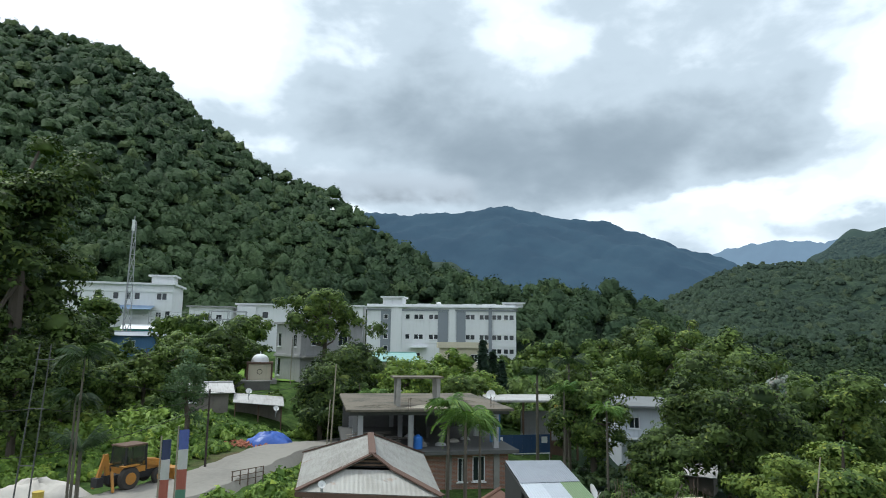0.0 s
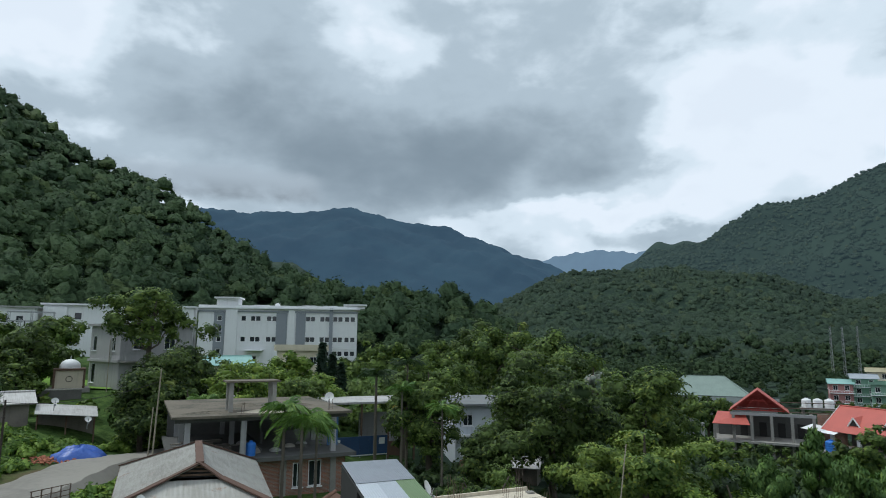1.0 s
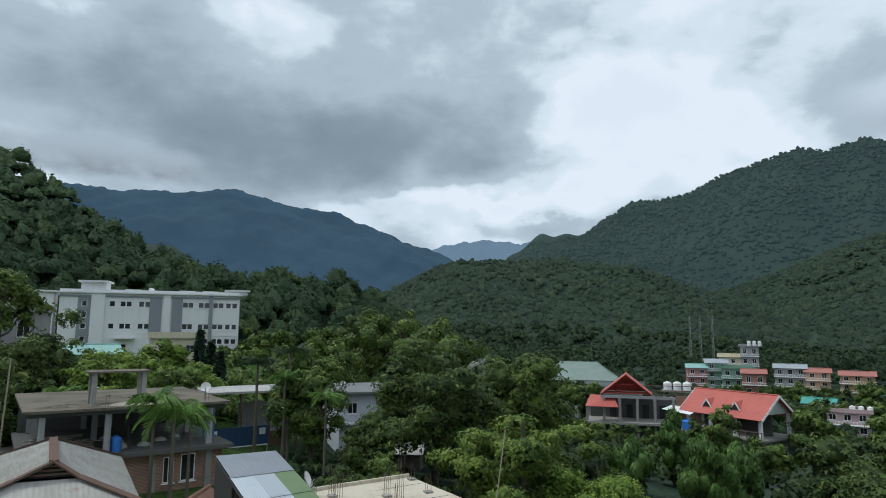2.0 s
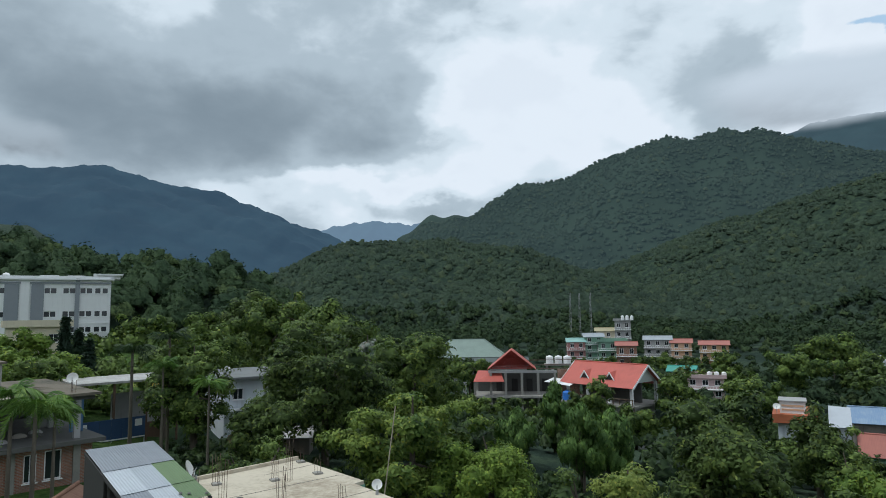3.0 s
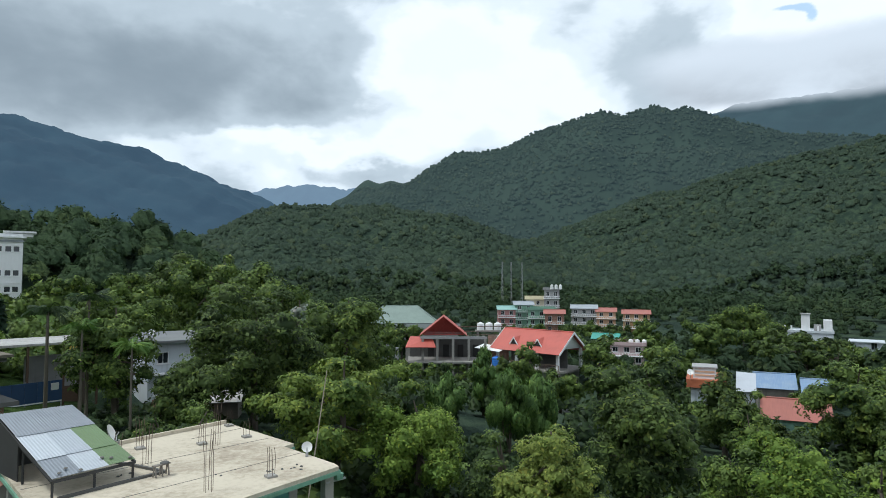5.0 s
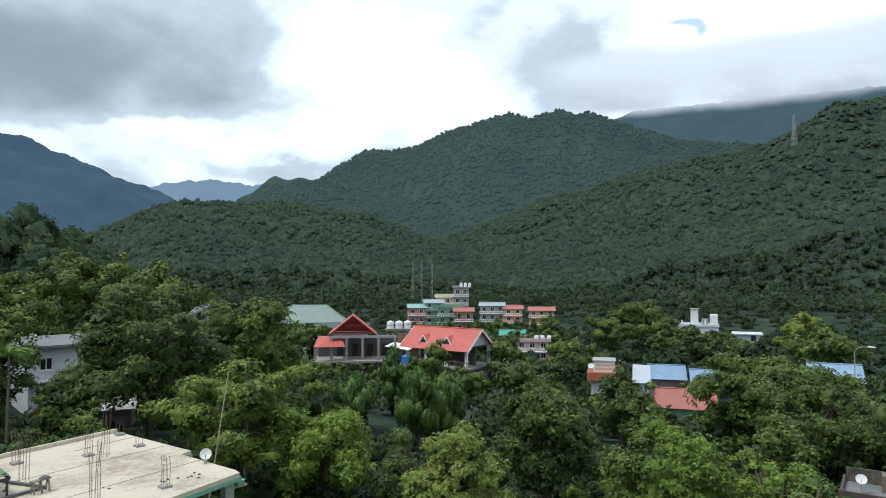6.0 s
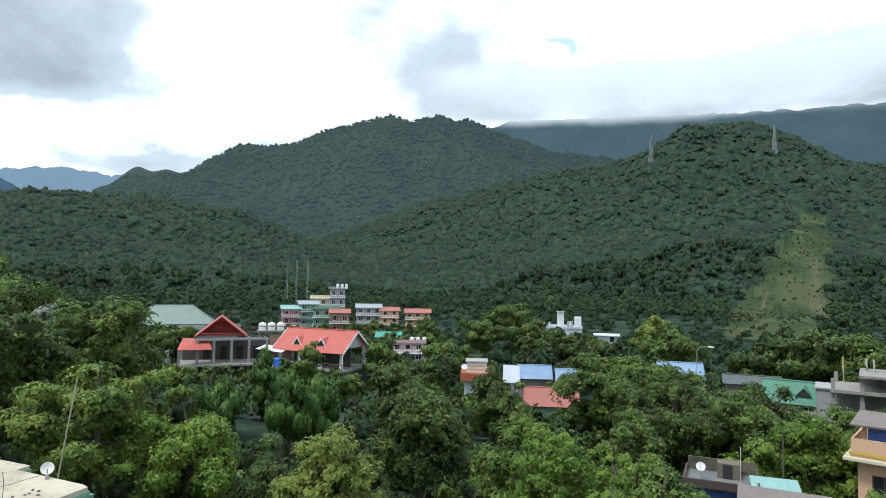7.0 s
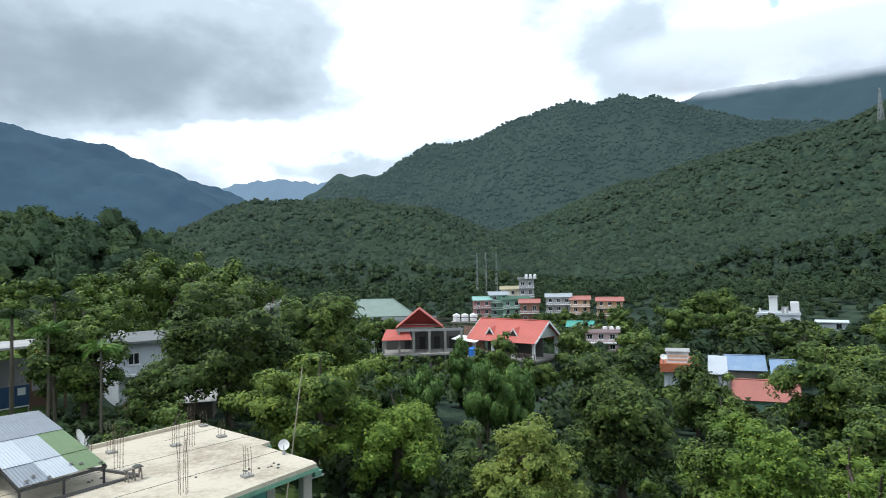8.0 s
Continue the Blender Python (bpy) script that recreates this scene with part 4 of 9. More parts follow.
def east_wood(seed, count, r0, r1, kind, lo, hi, sprays, leaf, height=land):
    rng = np.random.default_rng(seed)
    x, y = scatter(count, -104, -15, r0, r1, rng)
    r, az = np.hypot(x, y), np.degrees(np.arctan2(-x, y))
    z = height(x, y)
    scar = landslip(x, y)
    keep = scar + 0.5 * wobble(x, y, 13, 5.0) < 0.42
    keep &= (wooded(x, y) > 0.5) if height is land else (z > 4)
    # hidden lee sides carry no trees
    screen = np.max([(land(x * k, y * k) - EYE) / (r * k) for k in np.linspace(0.4, 0.97, 16)], axis=0)
    keep &= (z + 30 - EYE) / r > screen
    x, y, z, scar = x[keep], y[keep], z[keep], scar[keep]
    radius = rng.uniform(lo, hi, len(x)) * rng.uniform(0.75, 1.15, len(x)) * (1 - 0.5 * (scar > 0.4))
    return crowns_mesh("woods", x, y, z + radius * (-0.24 if height is land else 0.0) + rng.uniform(0, 1.0, len(x)), radius, rng.uniform(0.85, 1.25, len(x)), kind, rng, sprays, leaf, 0.95)


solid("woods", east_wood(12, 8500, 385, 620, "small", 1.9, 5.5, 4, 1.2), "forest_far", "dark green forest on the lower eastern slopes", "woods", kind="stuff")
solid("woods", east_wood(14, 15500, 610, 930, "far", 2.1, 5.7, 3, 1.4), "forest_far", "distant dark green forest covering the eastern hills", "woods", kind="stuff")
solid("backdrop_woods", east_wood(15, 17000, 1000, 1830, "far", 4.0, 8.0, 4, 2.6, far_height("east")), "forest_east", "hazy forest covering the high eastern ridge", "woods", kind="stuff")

# ---- trees that stand by themselves ----
# kind, x, y, height of the top, crown radius, share of the height that is crown
TREES_WEST = [
    ("dark", -33.9, 49.7, 29.8, 5.6, 0.9),
    ("dark", -39.7, 50.3, 27.0, 6.3, 0.88),
    ("dark", -28.9, 43.3, 13.1, 3.3, 0.8),
    ("mid", -31.7, 53.4, 11.8, 2.8, 0.8),
    ("mid", -50.8, 92, 19.7, 3, 0.8),
    ("mid", -30.5, 58.6, 10.7, 3.3, 0.85),
    ("mid", -29.7, 63.4, 12.4, 3.9, 0.85),
    ("mid", -28, 68.5, 13.7, 4.7, 0.85),
    ("dark", -25.8, 73.6, 14.5, 3.5, 0.85),
    ("mid", -26, 84.1, 12.9, 2.4, 0.85),
    ("feather", -20, 50.2, 11.9, 1.7, 0.8),
    ("mid", -12.9, 68.8, 18.4, 5.4, 0.5),
    ("dark", -11.2, 58.7, 11.2, 2.9, 0.92),
    ("dark", -10, 63.2, 12.8, 3.5, 0.85),
    ("dark", -7.9, 67.5, 10.7, 2.4, 0.85),
    ("mid", -6.1, 71.7, 10, 2.3, 0.85),
]
TREES_CENTRE = [
    ("lime", -2.8, 77.9, 11, 4.1, 0.85),
    ("lime", 1, 84, 11.8, 3.8, 0.85),
    ("mid", -7.7, 59.5, 9.5, 1.6, 0.85),
    ("araucaria", 5.8, 94.8, 13, 1.2, 0.9),
    ("araucaria", 8.3, 91.6, 10, 1.2, 0.9),
    ("araucaria", 7.6, 98.7, 11.2, 1.1, 0.9),
    ("mid", 12.2, 52.5, 11.5, 3, 0.85),
    ("dark", 11.5, 60.8, 11.8, 2, 0.85),
    ("dark", 21.0, 47.6, 11.4, 6.1, 0.86),
    ("mid", 43.9, 98.6, 14.8, 7, 0.8),
    ("mid", 45.8, 126.9, 16.8, 8.5, 0.8),
    ("dark", 44.1, 143.3, 17.8, 6.7, 0.8),
    ("light", 50.1, 130.6, 18.1, 3.8, 0.8),
    ("mid", 30.9, 126.2, 13.7, 5.8, 0.8),
    ("mid", 21.5, 138.3, 13.6, 6.3, 0.8),
    ("pale", 37.6, 72.7, 11.2, 1.9, 0.8),
    ("mid", 32.5, 52.7, 11.7, 4.2, 0.8),
    ("layered", 19.5, 32.5, 8.8, 4.3, 0.72),
]
TREES_CENTRE_MORE = [
    ("mid", 10.5, 30.1, 7.2, 2, 0.8),
    ("mid", 10, 34.5, 6.2, 1.3, 0.8),
]
TREES_EAST = [
    ("lime", 22.1, 28.4, 6.7, 2.7, 0.8),
    ("bamboo", 40.4, 47, 3.5, 2, 0.9),
    ("bamboo", 48.6, 50.4, 6.1, 1.6, 0.9),
    ("bamboo", 41.8, 40.2, 4.6, 2.1, 0.9),
    ("bamboo", 45.2, 39.5, 3.5, 2.3, 0.9),
    ("mid", 63.8, 57.7, 5, 2, 0.8),
    ("mid", 81.2, 58.5, 3.9, 3.2, 0.8),
    ("light", 24.5, 20.6, 6, 2.4, 0.8),
    ("dark", 24.1, 24, 5, 1.6, 0.85),
    ("dark", 35.6, 22.4, 8, 3.9, 0.85),
    ("cone", 57.7, 27.8, 5, 2.4, 0.92),
    ("mid", 97, 56.2, 2.5, 5, 0.8),
    ("mid", 159.7, 71.6, 6.4, 9.4, 0.8),
    ("dark", 126.6, 47.1, 1.5, 8.7, 0.8),
    ("dark", 123.9, 39.4, 1.2, 7, 0.8),
    ("mid", 61.4, 18.2, 6.2, 3.6, 0.85),
    ("mid", 66.2, 15.9, 6.3, 3.8, 0.85),
    ("big", 32.7, 15.1, 4.4, 1.9, 0.85),
]
TREES_EAST_MORE = [
    ("lime", 31.9, 11.9, 5.4, 2.5, 0.85),
    ("lime", 38.7, 10.2, 3.9, 1.9, 0.85),
    ("lime", 28, 7.6, 4.7, 1.6, 0.9),
    ("mid", 71.6, 96.3, 4.9, 4.3, 0.8),
    ("mid", 133.9, 67.7, 4.1, 5.4, 0.8),
]
TREES_SOUTH = [
    ("dark", 55.3, 9.9, 5.3, 5, 0.85),
    ("mid", 59.8, 6.5, 4.4, 4.3, 0.8),
    ("dark", 68.3, 15.9, 4.7, 3.8, 0.85),
    ("dark", 110.1, 1, 6.2, 6.1, 0.85),
    ("dark", 109.9, 7.5, 4.1, 4.6, 0.85),
    ("dark", 105, -4.5, 6.4, 5.3, 0.85),
    ("mid", 97.9, -7.5, 6.3, 4.4, 0.85),
    ("lime", 46.1, 0, 5.1, 3, 0.85),
    ("big", 46.7, 11.7, 3.4, 2.6, 0.85),
    ("lime", 44, 3.1, 4.2, 2, 0.85),
    ("mid", 52.1, -2, 5.2, 2.2, 0.85),
    ("lime", 32.3, 7.5, 4.6, 1.8, 0.9),
    ("big", 30.6, 5.9, 4.9, 2, 0.9),
    ("mid", 49.9, -5, 6.1, 3.1, 0.85),
    ("lime", 36, -2.7, 4.5, 1.6, 0.9),
    ("light", 137.2, 28.5, 6, 5, 0.8),
    ("mid", 118.2, 21.6, 5.1, 5.4, 0.85),
    ("lime", 55.4, 23.3, 0.7, 2.2, 0.8),
]

TREES_TOWN = [
    ("dark", 152, 104, 0.4, 4.2, 0.85), ("mid", 150, 112, 0.8, 4.0, 0.85), ("dark", 146, 116, -0.2, 3.6, 0.85), ("mid", 138, 122, -0.6, 4.0, 0.85),
    ("dark", 134, 128, -0.4, 4.0, 0.85), ("mid", 157, 97, 1.6, 4.4, 0.85), ("dark", 150, 53.5, -0.2, 5.0, 0.85), ("dark", 151, 47, 0.2, 5.4, 0.85),
    ("dark", 149, 59.5, -1.0, 4.4, 0.85), ("mid", 148, 40, -1.6, 5.0, 0.85), ("mid", 69.5, 37.5, -0.9, 2.6, 0.85), ("dark", 71.0, 32.6, -0.6, 2.8, 0.85),
    ("mid", 73.5, 28.5, -3.6, 2.6, 0.85), ("mid", 74.0, 24.8, -2.2, 3.0, 0.85), ("mid", 70.0, 57.0, 0.5, 3.2, 0.85), ("dark", 86.0, 30.5, 0.0, 2.4, 0.85),
]
TREES_COVER = [   # crowns that hide the lower floors of the eastern houses
    ("mid", 72.9, 13.3, 4.2, 3.2, 0.85), ("dark", 71.4, 10.1, 3.9, 3.0, 0.85), ("mid", 60.9, 12.5, 3.0, 3.0, 0.85), ("dark", 63.8, 6.4, 2.8, 3.2, 0.85),
    ("dark", 64.1, 2.6, 3.9, 2.2, 0.85), ("mid", 54.1, -2.1, 4.4, 2.0, 0.85), ("mid", 52.0, -3.7, 4.9, 2.4, 0.85), ("mid", 69.8, 18.4, 3.4, 3.0, 0.85),
    ("mid", 56.8, 25.2, 1.6, 2.4, 0.85), ("mid", 56.0, 3.7, 3.0, 2.6, 0.85), ("lime", 50.1, 0.4, 3.2, 2.2, 0.85), ("mid", 59.7, 7.4, 2.9, 2.4, 0.85),
    ("mid", 66.5, 32.5, -1.2, 2.4, 0.85), ("dark", 68.5, 28.5, -1.6, 2.4, 0.85), ("dark", 84, 124, 2.0, 4.2, 0.85), ("mid", 88.4, 120, 1.7, 4.2, 0.85),
    ("dark", 92.8, 117, 1.6, 4.0, 0.85), ("mid", 57, 72, 0.9, 3.2, 0.85), ("dark", 60, 69.6, 0.7, 3.2, 0.85),
    ("mid", 63, 66.5, 0.5, 3.0, 0.85), ("mid", 53.6, 75, 1.4, 3.0, 0.85), ("dark", 66.8, 60.2, 0.4, 2.8, 0.85), ("cone", 63.6, 61.8, 3.2, 1.6, 0.92),
    ("mid", 73, 2.0, -0.4, 2.6, 0.85), ("mid", 58.5, -2.5, 2.6, 2.4, 0.85),
]
TREES_TOWN_MORE = [
    ("mid", 65.9, 29.4, 1.6, 1.8, 0.85), ("dark", 139.8, 54.7, 2.9, 3.6, 0.85), ("dark", 142.2, 51.1, 2.9, 3.4, 0.85), ("dark", 142.5, 47.4, 1.0, 3.4, 0.85),
    ("mid", 142.3, 44.6, -0.3, 3.4, 0.85), ("dark", 138.6, 57.7, 1.6, 3.4, 0.85), ("mid", 142.3, 41.3, -0.6, 3.4, 0.85), ("mid", 111.0, 85.6, 1.2, 3.2, 0.85),
    ("dark", 114.6, 80.6, 1.0, 3.2, 0.85), ("mid", 118.8, 78.1, 1.1, 3.2, 0.85), ("dark", 106.4, 88.1, 0.9, 3.4, 0.85), ("mid", 120.1, 72.2, 1.1, 3.6, 0.85),
    ("mid", 101.7, 90.4, 1.3, 3.4, 0.85), ("mid", 82.5, 56.8, 1.6, 2.4, 0.85),
]
TREES_SLOPE = [
    ("dark", -9.6, 62.5, 11.2, 2.8, 0.92), ("lime", -3.9, 61.9, 10.8, 2.6, 0.85), ("lime", -1.2, 66.0, 11.2, 2.8, 0.85), ("mid", 2.0, 60.0, 10.2, 2.6, 0.85), ("mid", -33.5, 62.0, 12.6, 3.4, 0.85), ("mid", -36.5, 57.5, 11.6, 3.6, 0.85),
    ("mid", -24.0, 66.5, 11.2, 2.6, 0.85), ("dark", -40.0, 66.0, 16.0, 4.5, 0.85), ("mid", -36.0, 88.0, 16.5, 4.0, 0.85), ("mid", -30.0, 96.0, 16.5, 3.6, 0.85),
    ("mid", -8.5, 76.0, 11.5, 3.4, 0.85), ("lime", 4.5, 74.0, 9.6, 3.0, 0.85), ("mid", 14.5, 78.0, 9.5, 3.4, 0.85), ("mid", 24.0, 92.0, 11.5, 4.0, 0.85),
    ("dark", 15.0, 46.5, 7.2, 2.6, 0.9), ("mid", 26.5, 58.0, 8.4, 3.2, 0.85), ("dark", 29.0, 66.0, 9.2, 3.6, 0.85),
]
LOOK = {   # leaf material, spray size, crown colour words, flattening of the lobes
    "dark": ("leaf_dark", 0.50, "tall broadleaf tree with a dense dark green crown", 0.8),
    "mid": ("leaf_mid", 0.48, "broadleaf tree with a full mid-green crown", 0.8),
    "light": ("leaf_light", 0.46, "broadleaf tree with yellowish green young leaves", 0.75),
    "lime": ("leaf_lime", 0.50, "leafy tree with a bright lime green crown", 0.75),
    "pale": ("leaf_pale", 0.5, "small tree in pale whitish bloom", 0.8),
    "layered": ("leaf_layered", 0.5, "spreading tree with layered yellow-green boughs over dark shade", 0.42),
    "feather": ("leaf_feather", 0.3, "slim feathery grey-green tree on the weedy slope", 1.2),
    "cone": ("leaf_dark", 0.5, "tall dark creeper-clad tree with a pointed crown", 1.3),
    "big": ("leaf_mid", 0.5, "low tree with large drooping glossy leaves", 0.7),
    "bamboo": ("leaf_bamboo", 0.2, "clump of arching green bamboo with drooping plumes", 1.6),
    "araucaria": ("leaf_conifer", 0.5, "dark pointed conifer with tiered boughs", 1.0),
}


def crown_points(kind, radius, tall, rng):
    """Lobe centres and radii of one crown, its middle at the origin."""
    half = tall / 2
    if kind == "araucaria":
        tiers = np.repeat(np.linspace(-0.9, 0.95, 11), 7)
        reach = (1 - (tiers + 1) / 2) ** 0.8 * radius
        a = rng.uniform(0, 2 * np.pi, len(tiers))
        k = rng.uniform(0.35, 0.95, len(tiers))
        c = np.stack([np.cos(a) * reach * k, np.sin(a) * reach * k, tiers * half - 0.12 * reach * k], 1)
        return c, np.full(len(c), radius * 0.2)
    if kind == "bamboo":
        a = rng.uniform(0, 2 * np.pi, 26)
        lean = rng.uniform(0.1, 1, 26)
        h = rng.uniform(-0.6, 1, 26)
        c = np.stack([np.cos(a) * radius * lean * 0.8, np.sin(a) * radius * lean * 0.8, (h - 0.5 * lean * (h > 0)) * half], 1)
        return c, radius * rng.uniform(0.22, 0.36, 26)
    count = 46 if radius > 2.2 else 28
    d = rng.normal(0, 1, (count, 3))
    d /= np.linalg.norm(d, axis=1)[:, None]
    k = rng.uniform(0.3, 0.9, count) ** 0.75
    c = d * k[:, None] * np.array([radius, radius, half])
    c += rng.normal(0, 0.1, c.shape) * radius
    if kind == "cone":
        c[:, :2] *= (1.05 - 0.55 * (c[:, 2] / half * 0.5 + 0.5))[:, None]
    c[:, :2] *= rng.uniform(0.82, 1.15, 2)
    return c, min(radius, half) * rng.uniform(0.24, 0.42, count)


def lobe_hearts(centres, size, flat, rng):
    """The shaded inside of a crown: a closed lump of twigs and leaves in each lobe."""
    tv, _, tf = CROWNS["small"]
    b = []
    for c, s in zip(centres, size):
        b.append(tv[rng.integers(0, len(tv))] * np.array([s, s, s * flat]) * 0.74 + c)
    v = np.concatenate(b)
    out = v - np.repeat(centres, tv.shape[1], axis=0)
    out /= np.linalg.norm(out, axis=1)[:, None] + 1e-9
    return v, (tf[None] + (np.arange(len(b)) * tv.shape[1])[:, None, None]).reshape(-1, 3), out


def make_tree(kind, x, y, top, radius, share, seed):
    rng = np.random.default_rng(seed)
    material, leaf, words, flat = LOOK[kind]
    base = land_z(x, y)
    tall = max(top - base, 2.5)
    crown_h = tall * share
    dist = math.hypot(x, y)
    corners = 4 if kind in ("bamboo", "big", "araucaria") else 3
    leaf *= (0.6 if corners == 4 else 0.56) * max(0.54, min(dist, 130) / 52)
    centres, size = crown_points(kind, radius, crown_h, rng)
    area = float(np.sum(4 * np.pi * size ** 2)) * 0.75
    wanted = 1.25 * area / (leaf * leaf * 0.5)
    leaf *= math.sqrt(max(1.0, wanted / 20000))
    count = int(min(20000, max(1400, wanted)))
    which = rng.choice(len(size), count, p=size ** 2 / np.sum(size ** 2))
    d = rng.normal(0, 1, (count, 3))
    d[:, 2] += 0.25
    d /= np.linalg.norm(d, axis=1)[:, None]
    at = centres[which] + d * (size[which] * rng.uniform(0.55, 1.08, count))[:, None] * np.array([1, 1, flat])
    away = at / (np.linalg.norm(at, axis=1)[:, None] + 1e-9)
    clump = 0.62 * d + 0.38 * away - np.array([0, 0, 0.12])
    clump /= np.linalg.norm(clump, axis=1)[:, None] + 1e-9
    hearts = lobe_hearts(centres + np.array([0, 0, tall - crown_h / 2]), size, flat, rng) if kind not in ("bamboo", "araucaria", "feather") else None
    at[:, 2] += tall - crown_h / 2
    at[:, 2] = np.maximum(at[:, 2], 0.15)
    droop = 0.9 if kind in ("bamboo", "big") else 0.25
    long = 2.2 if kind in ("bamboo", "big", "araucaria") else 1.4
    t = thing("tree" if kind != "bamboo" else "bamboo_clump", words, "tree" if kind != "bamboo" else "bamboo", x, y, base - 0.1,
              group="trees of the valley")
    if dist < 78 and kind in ("dark", "mid", "light", "lime", "layered", "big"):
        sprigs, corners = max(300, int(count * 0.13)), 4
        leaves = whorl_quads(at[:sprigs], clump[:sprigs], np.full(sprigs, leaf * (1.6 if kind == "big" else 1.32)), rng)
    else:
        leaves = leaf_quads(at, clump, np.full(count, leaf), rng, droop, 0.6, long, corners, 0.74)
    part("crown", quads_mesh("crown", leaves, corners, hearts), material, t)
    wood = Build()
    r0 = 0.05 + 0.022 * tall
    sway = rng.normal(0, 0.25, (4, 2))
    spine = [(0, 0, -0.4), (sway[0, 0] * 0.3, sway[0, 1] * 0.3, tall * 0.25), (sway[1, 0] * 0.7, sway[1, 1] * 0.7, tall * 0.5),
             (sway[2, 0], sway[2, 1], tall * 0.75), (sway[3, 0], sway[3, 1], tall * 0.93)]
    if kind == "bamboo":
        for c in centres[:12]:
            part("culm", Build().tube([(c[0] * 0.15, c[1] * 0.15, -0.3), (c[0] * 0.35, c[1] * 0.35, tall * 0.5), (c[0], c[1], c[2] + tall - crown_h / 2)],
                      [0.06, 0.05, 0.02], 5), "bark", t)
    else:
        wood.tube(spine, [r0 * 1.25, r0, r0 * 0.75, r0 * 0.45, r0 * 0.15], 8)
        part("trunk", wood, "bark", t)
        if kind != "araucaria":
            for c in centres[:7]:
                foot = spine[2] if c[2] < 0 else spine[3]
                tip = Vector((c[0], c[1], c[2] + tall - crown_h / 2))
                mid = Vector(foot).lerp(tip, 0.5) + Vector((0, 0, -0.12 * radius))
                part("bough", Build().tube([foot, mid, tip], [r0 * 0.4, r0 * 0.28, r0 * 0.1], 5), "bark", t)
    return t


TREES = TREES_WEST + TREES_CENTRE + TREES_CENTRE_MORE + TREES_EAST + TREES_EAST_MORE + TREES_SOUTH + TREES_TOWN + TREES_COVER + TREES_TOWN_MORE + TREES_SLOPE
for number, row in enumerate(TREES):
    make_tree(*row, seed=100 + number)


# ---- palms ----
def frond_mesh(length, rng, arch, leaflet):
    """One feather-shaped leaf that rises, arches over and hangs."""
    verts = []
    steps = 24

    def spine(u):
        return np.array([length * (u - 0.2 * arch * u * u), 0, length * (0.75 * u - arch * 1.15 * u * u)])
    for i in range(1, steps + 1):
        u = i / steps
        p = spine(u)
        l = leaflet * math.sin(math.pi * min(1, 0.1 + 0.88 * u)) + 0.06
        for side in (-1, 1):
            tip = p + np.array([0.5 * l, side * l * rng.uniform(0.5, 0.8), -rng.uniform(0.25, 0.75) * l])
            w = np.array([0.016 + 0.008 * length, 0, 0.008])
            verts += [p - w, p + w, tip + w * 0.3, tip - w * 0.3]
    for i in range(steps):
        a, b = spine(i / steps), spine((i + 1) / steps)
        w = np.array([0, 0.03 * (1 - i / steps) + 0.007, 0])
        verts += [a - w, b - w, b + w, a + w]
    return quads_mesh("frond", np.array(verts))


def make_palm(x, y, top, length, fronds, material, words, trunk=0.09, seed=1, arch=0.8, lean=0.0):
    rng = np.random.default_rng(seed)
    base = land_z(x, y)
    tall = top - base - length * 0.25
    t = thing("palm_tree", words, "palm tree", x, y, base - 0.1, group="palms of the village")
    spine = [(lean * u * u * tall, 0, u * tall) for u in np.linspace(0, 1, 9)]
    part("trunk", Build().tube(spine, [trunk * (1.25 - 0.5 * u) for u in np.linspace(0, 1, 9)], 8), "palm_bark", t)
    shapes = [frond_mesh(length * k, rng, arch * a, 0.36 * length) for k, a in ((1, 1), (0.92, 1.25), (0.85, 0.55))]
    for i in range(fronds):
        f = part("frond", shapes[i % 3], material, t)
        f.matrix_basis = pose(lean * tall, 0, tall, rng.normal(0, 6), rng.normal(-4, 12), 360 * i / fronds + rng.normal(0, 9))
    return t

# ---- building helpers ----
def moved(shape, m):
    """The same shape, carried by a matrix."""
    out = Build()
    out.v = [tuple(m @ Vector(p)) for p in shape.v]
    out.f = list(shape.f)
    return out


def holed_wall(u0, u1, z0, z1, thick, holes):
    """A wall along u with its outside at v = 0 and rectangular openings right through it."""
    us = sorted({u0, u1, *[min(max(k, u0), u1) for h in holes for k in h[:2]]})
    zs = sorted({z0, z1, *[min(max(k, z0), z1) for h in holes for k in h[2:]]})
    b = Build()
    for za, zb in zip(zs, zs[1:]):
        start = None
        for ua, ub in zip(us, us[1:]):
            um, zm = (ua + ub) / 2, (za + zb) / 2
            solid_here = not any(h[0] < um < h[1] and h[2] < zm < h[3] for h in holes)
            if solid_here and start is None:
                start = ua
            if start is not None and (not solid_here or ub == us[-1]):
                b.box(start, ub if solid_here else ua, 0, thick, za, zb)
                start = None
    return b


WINDOW_SHAPES = {}


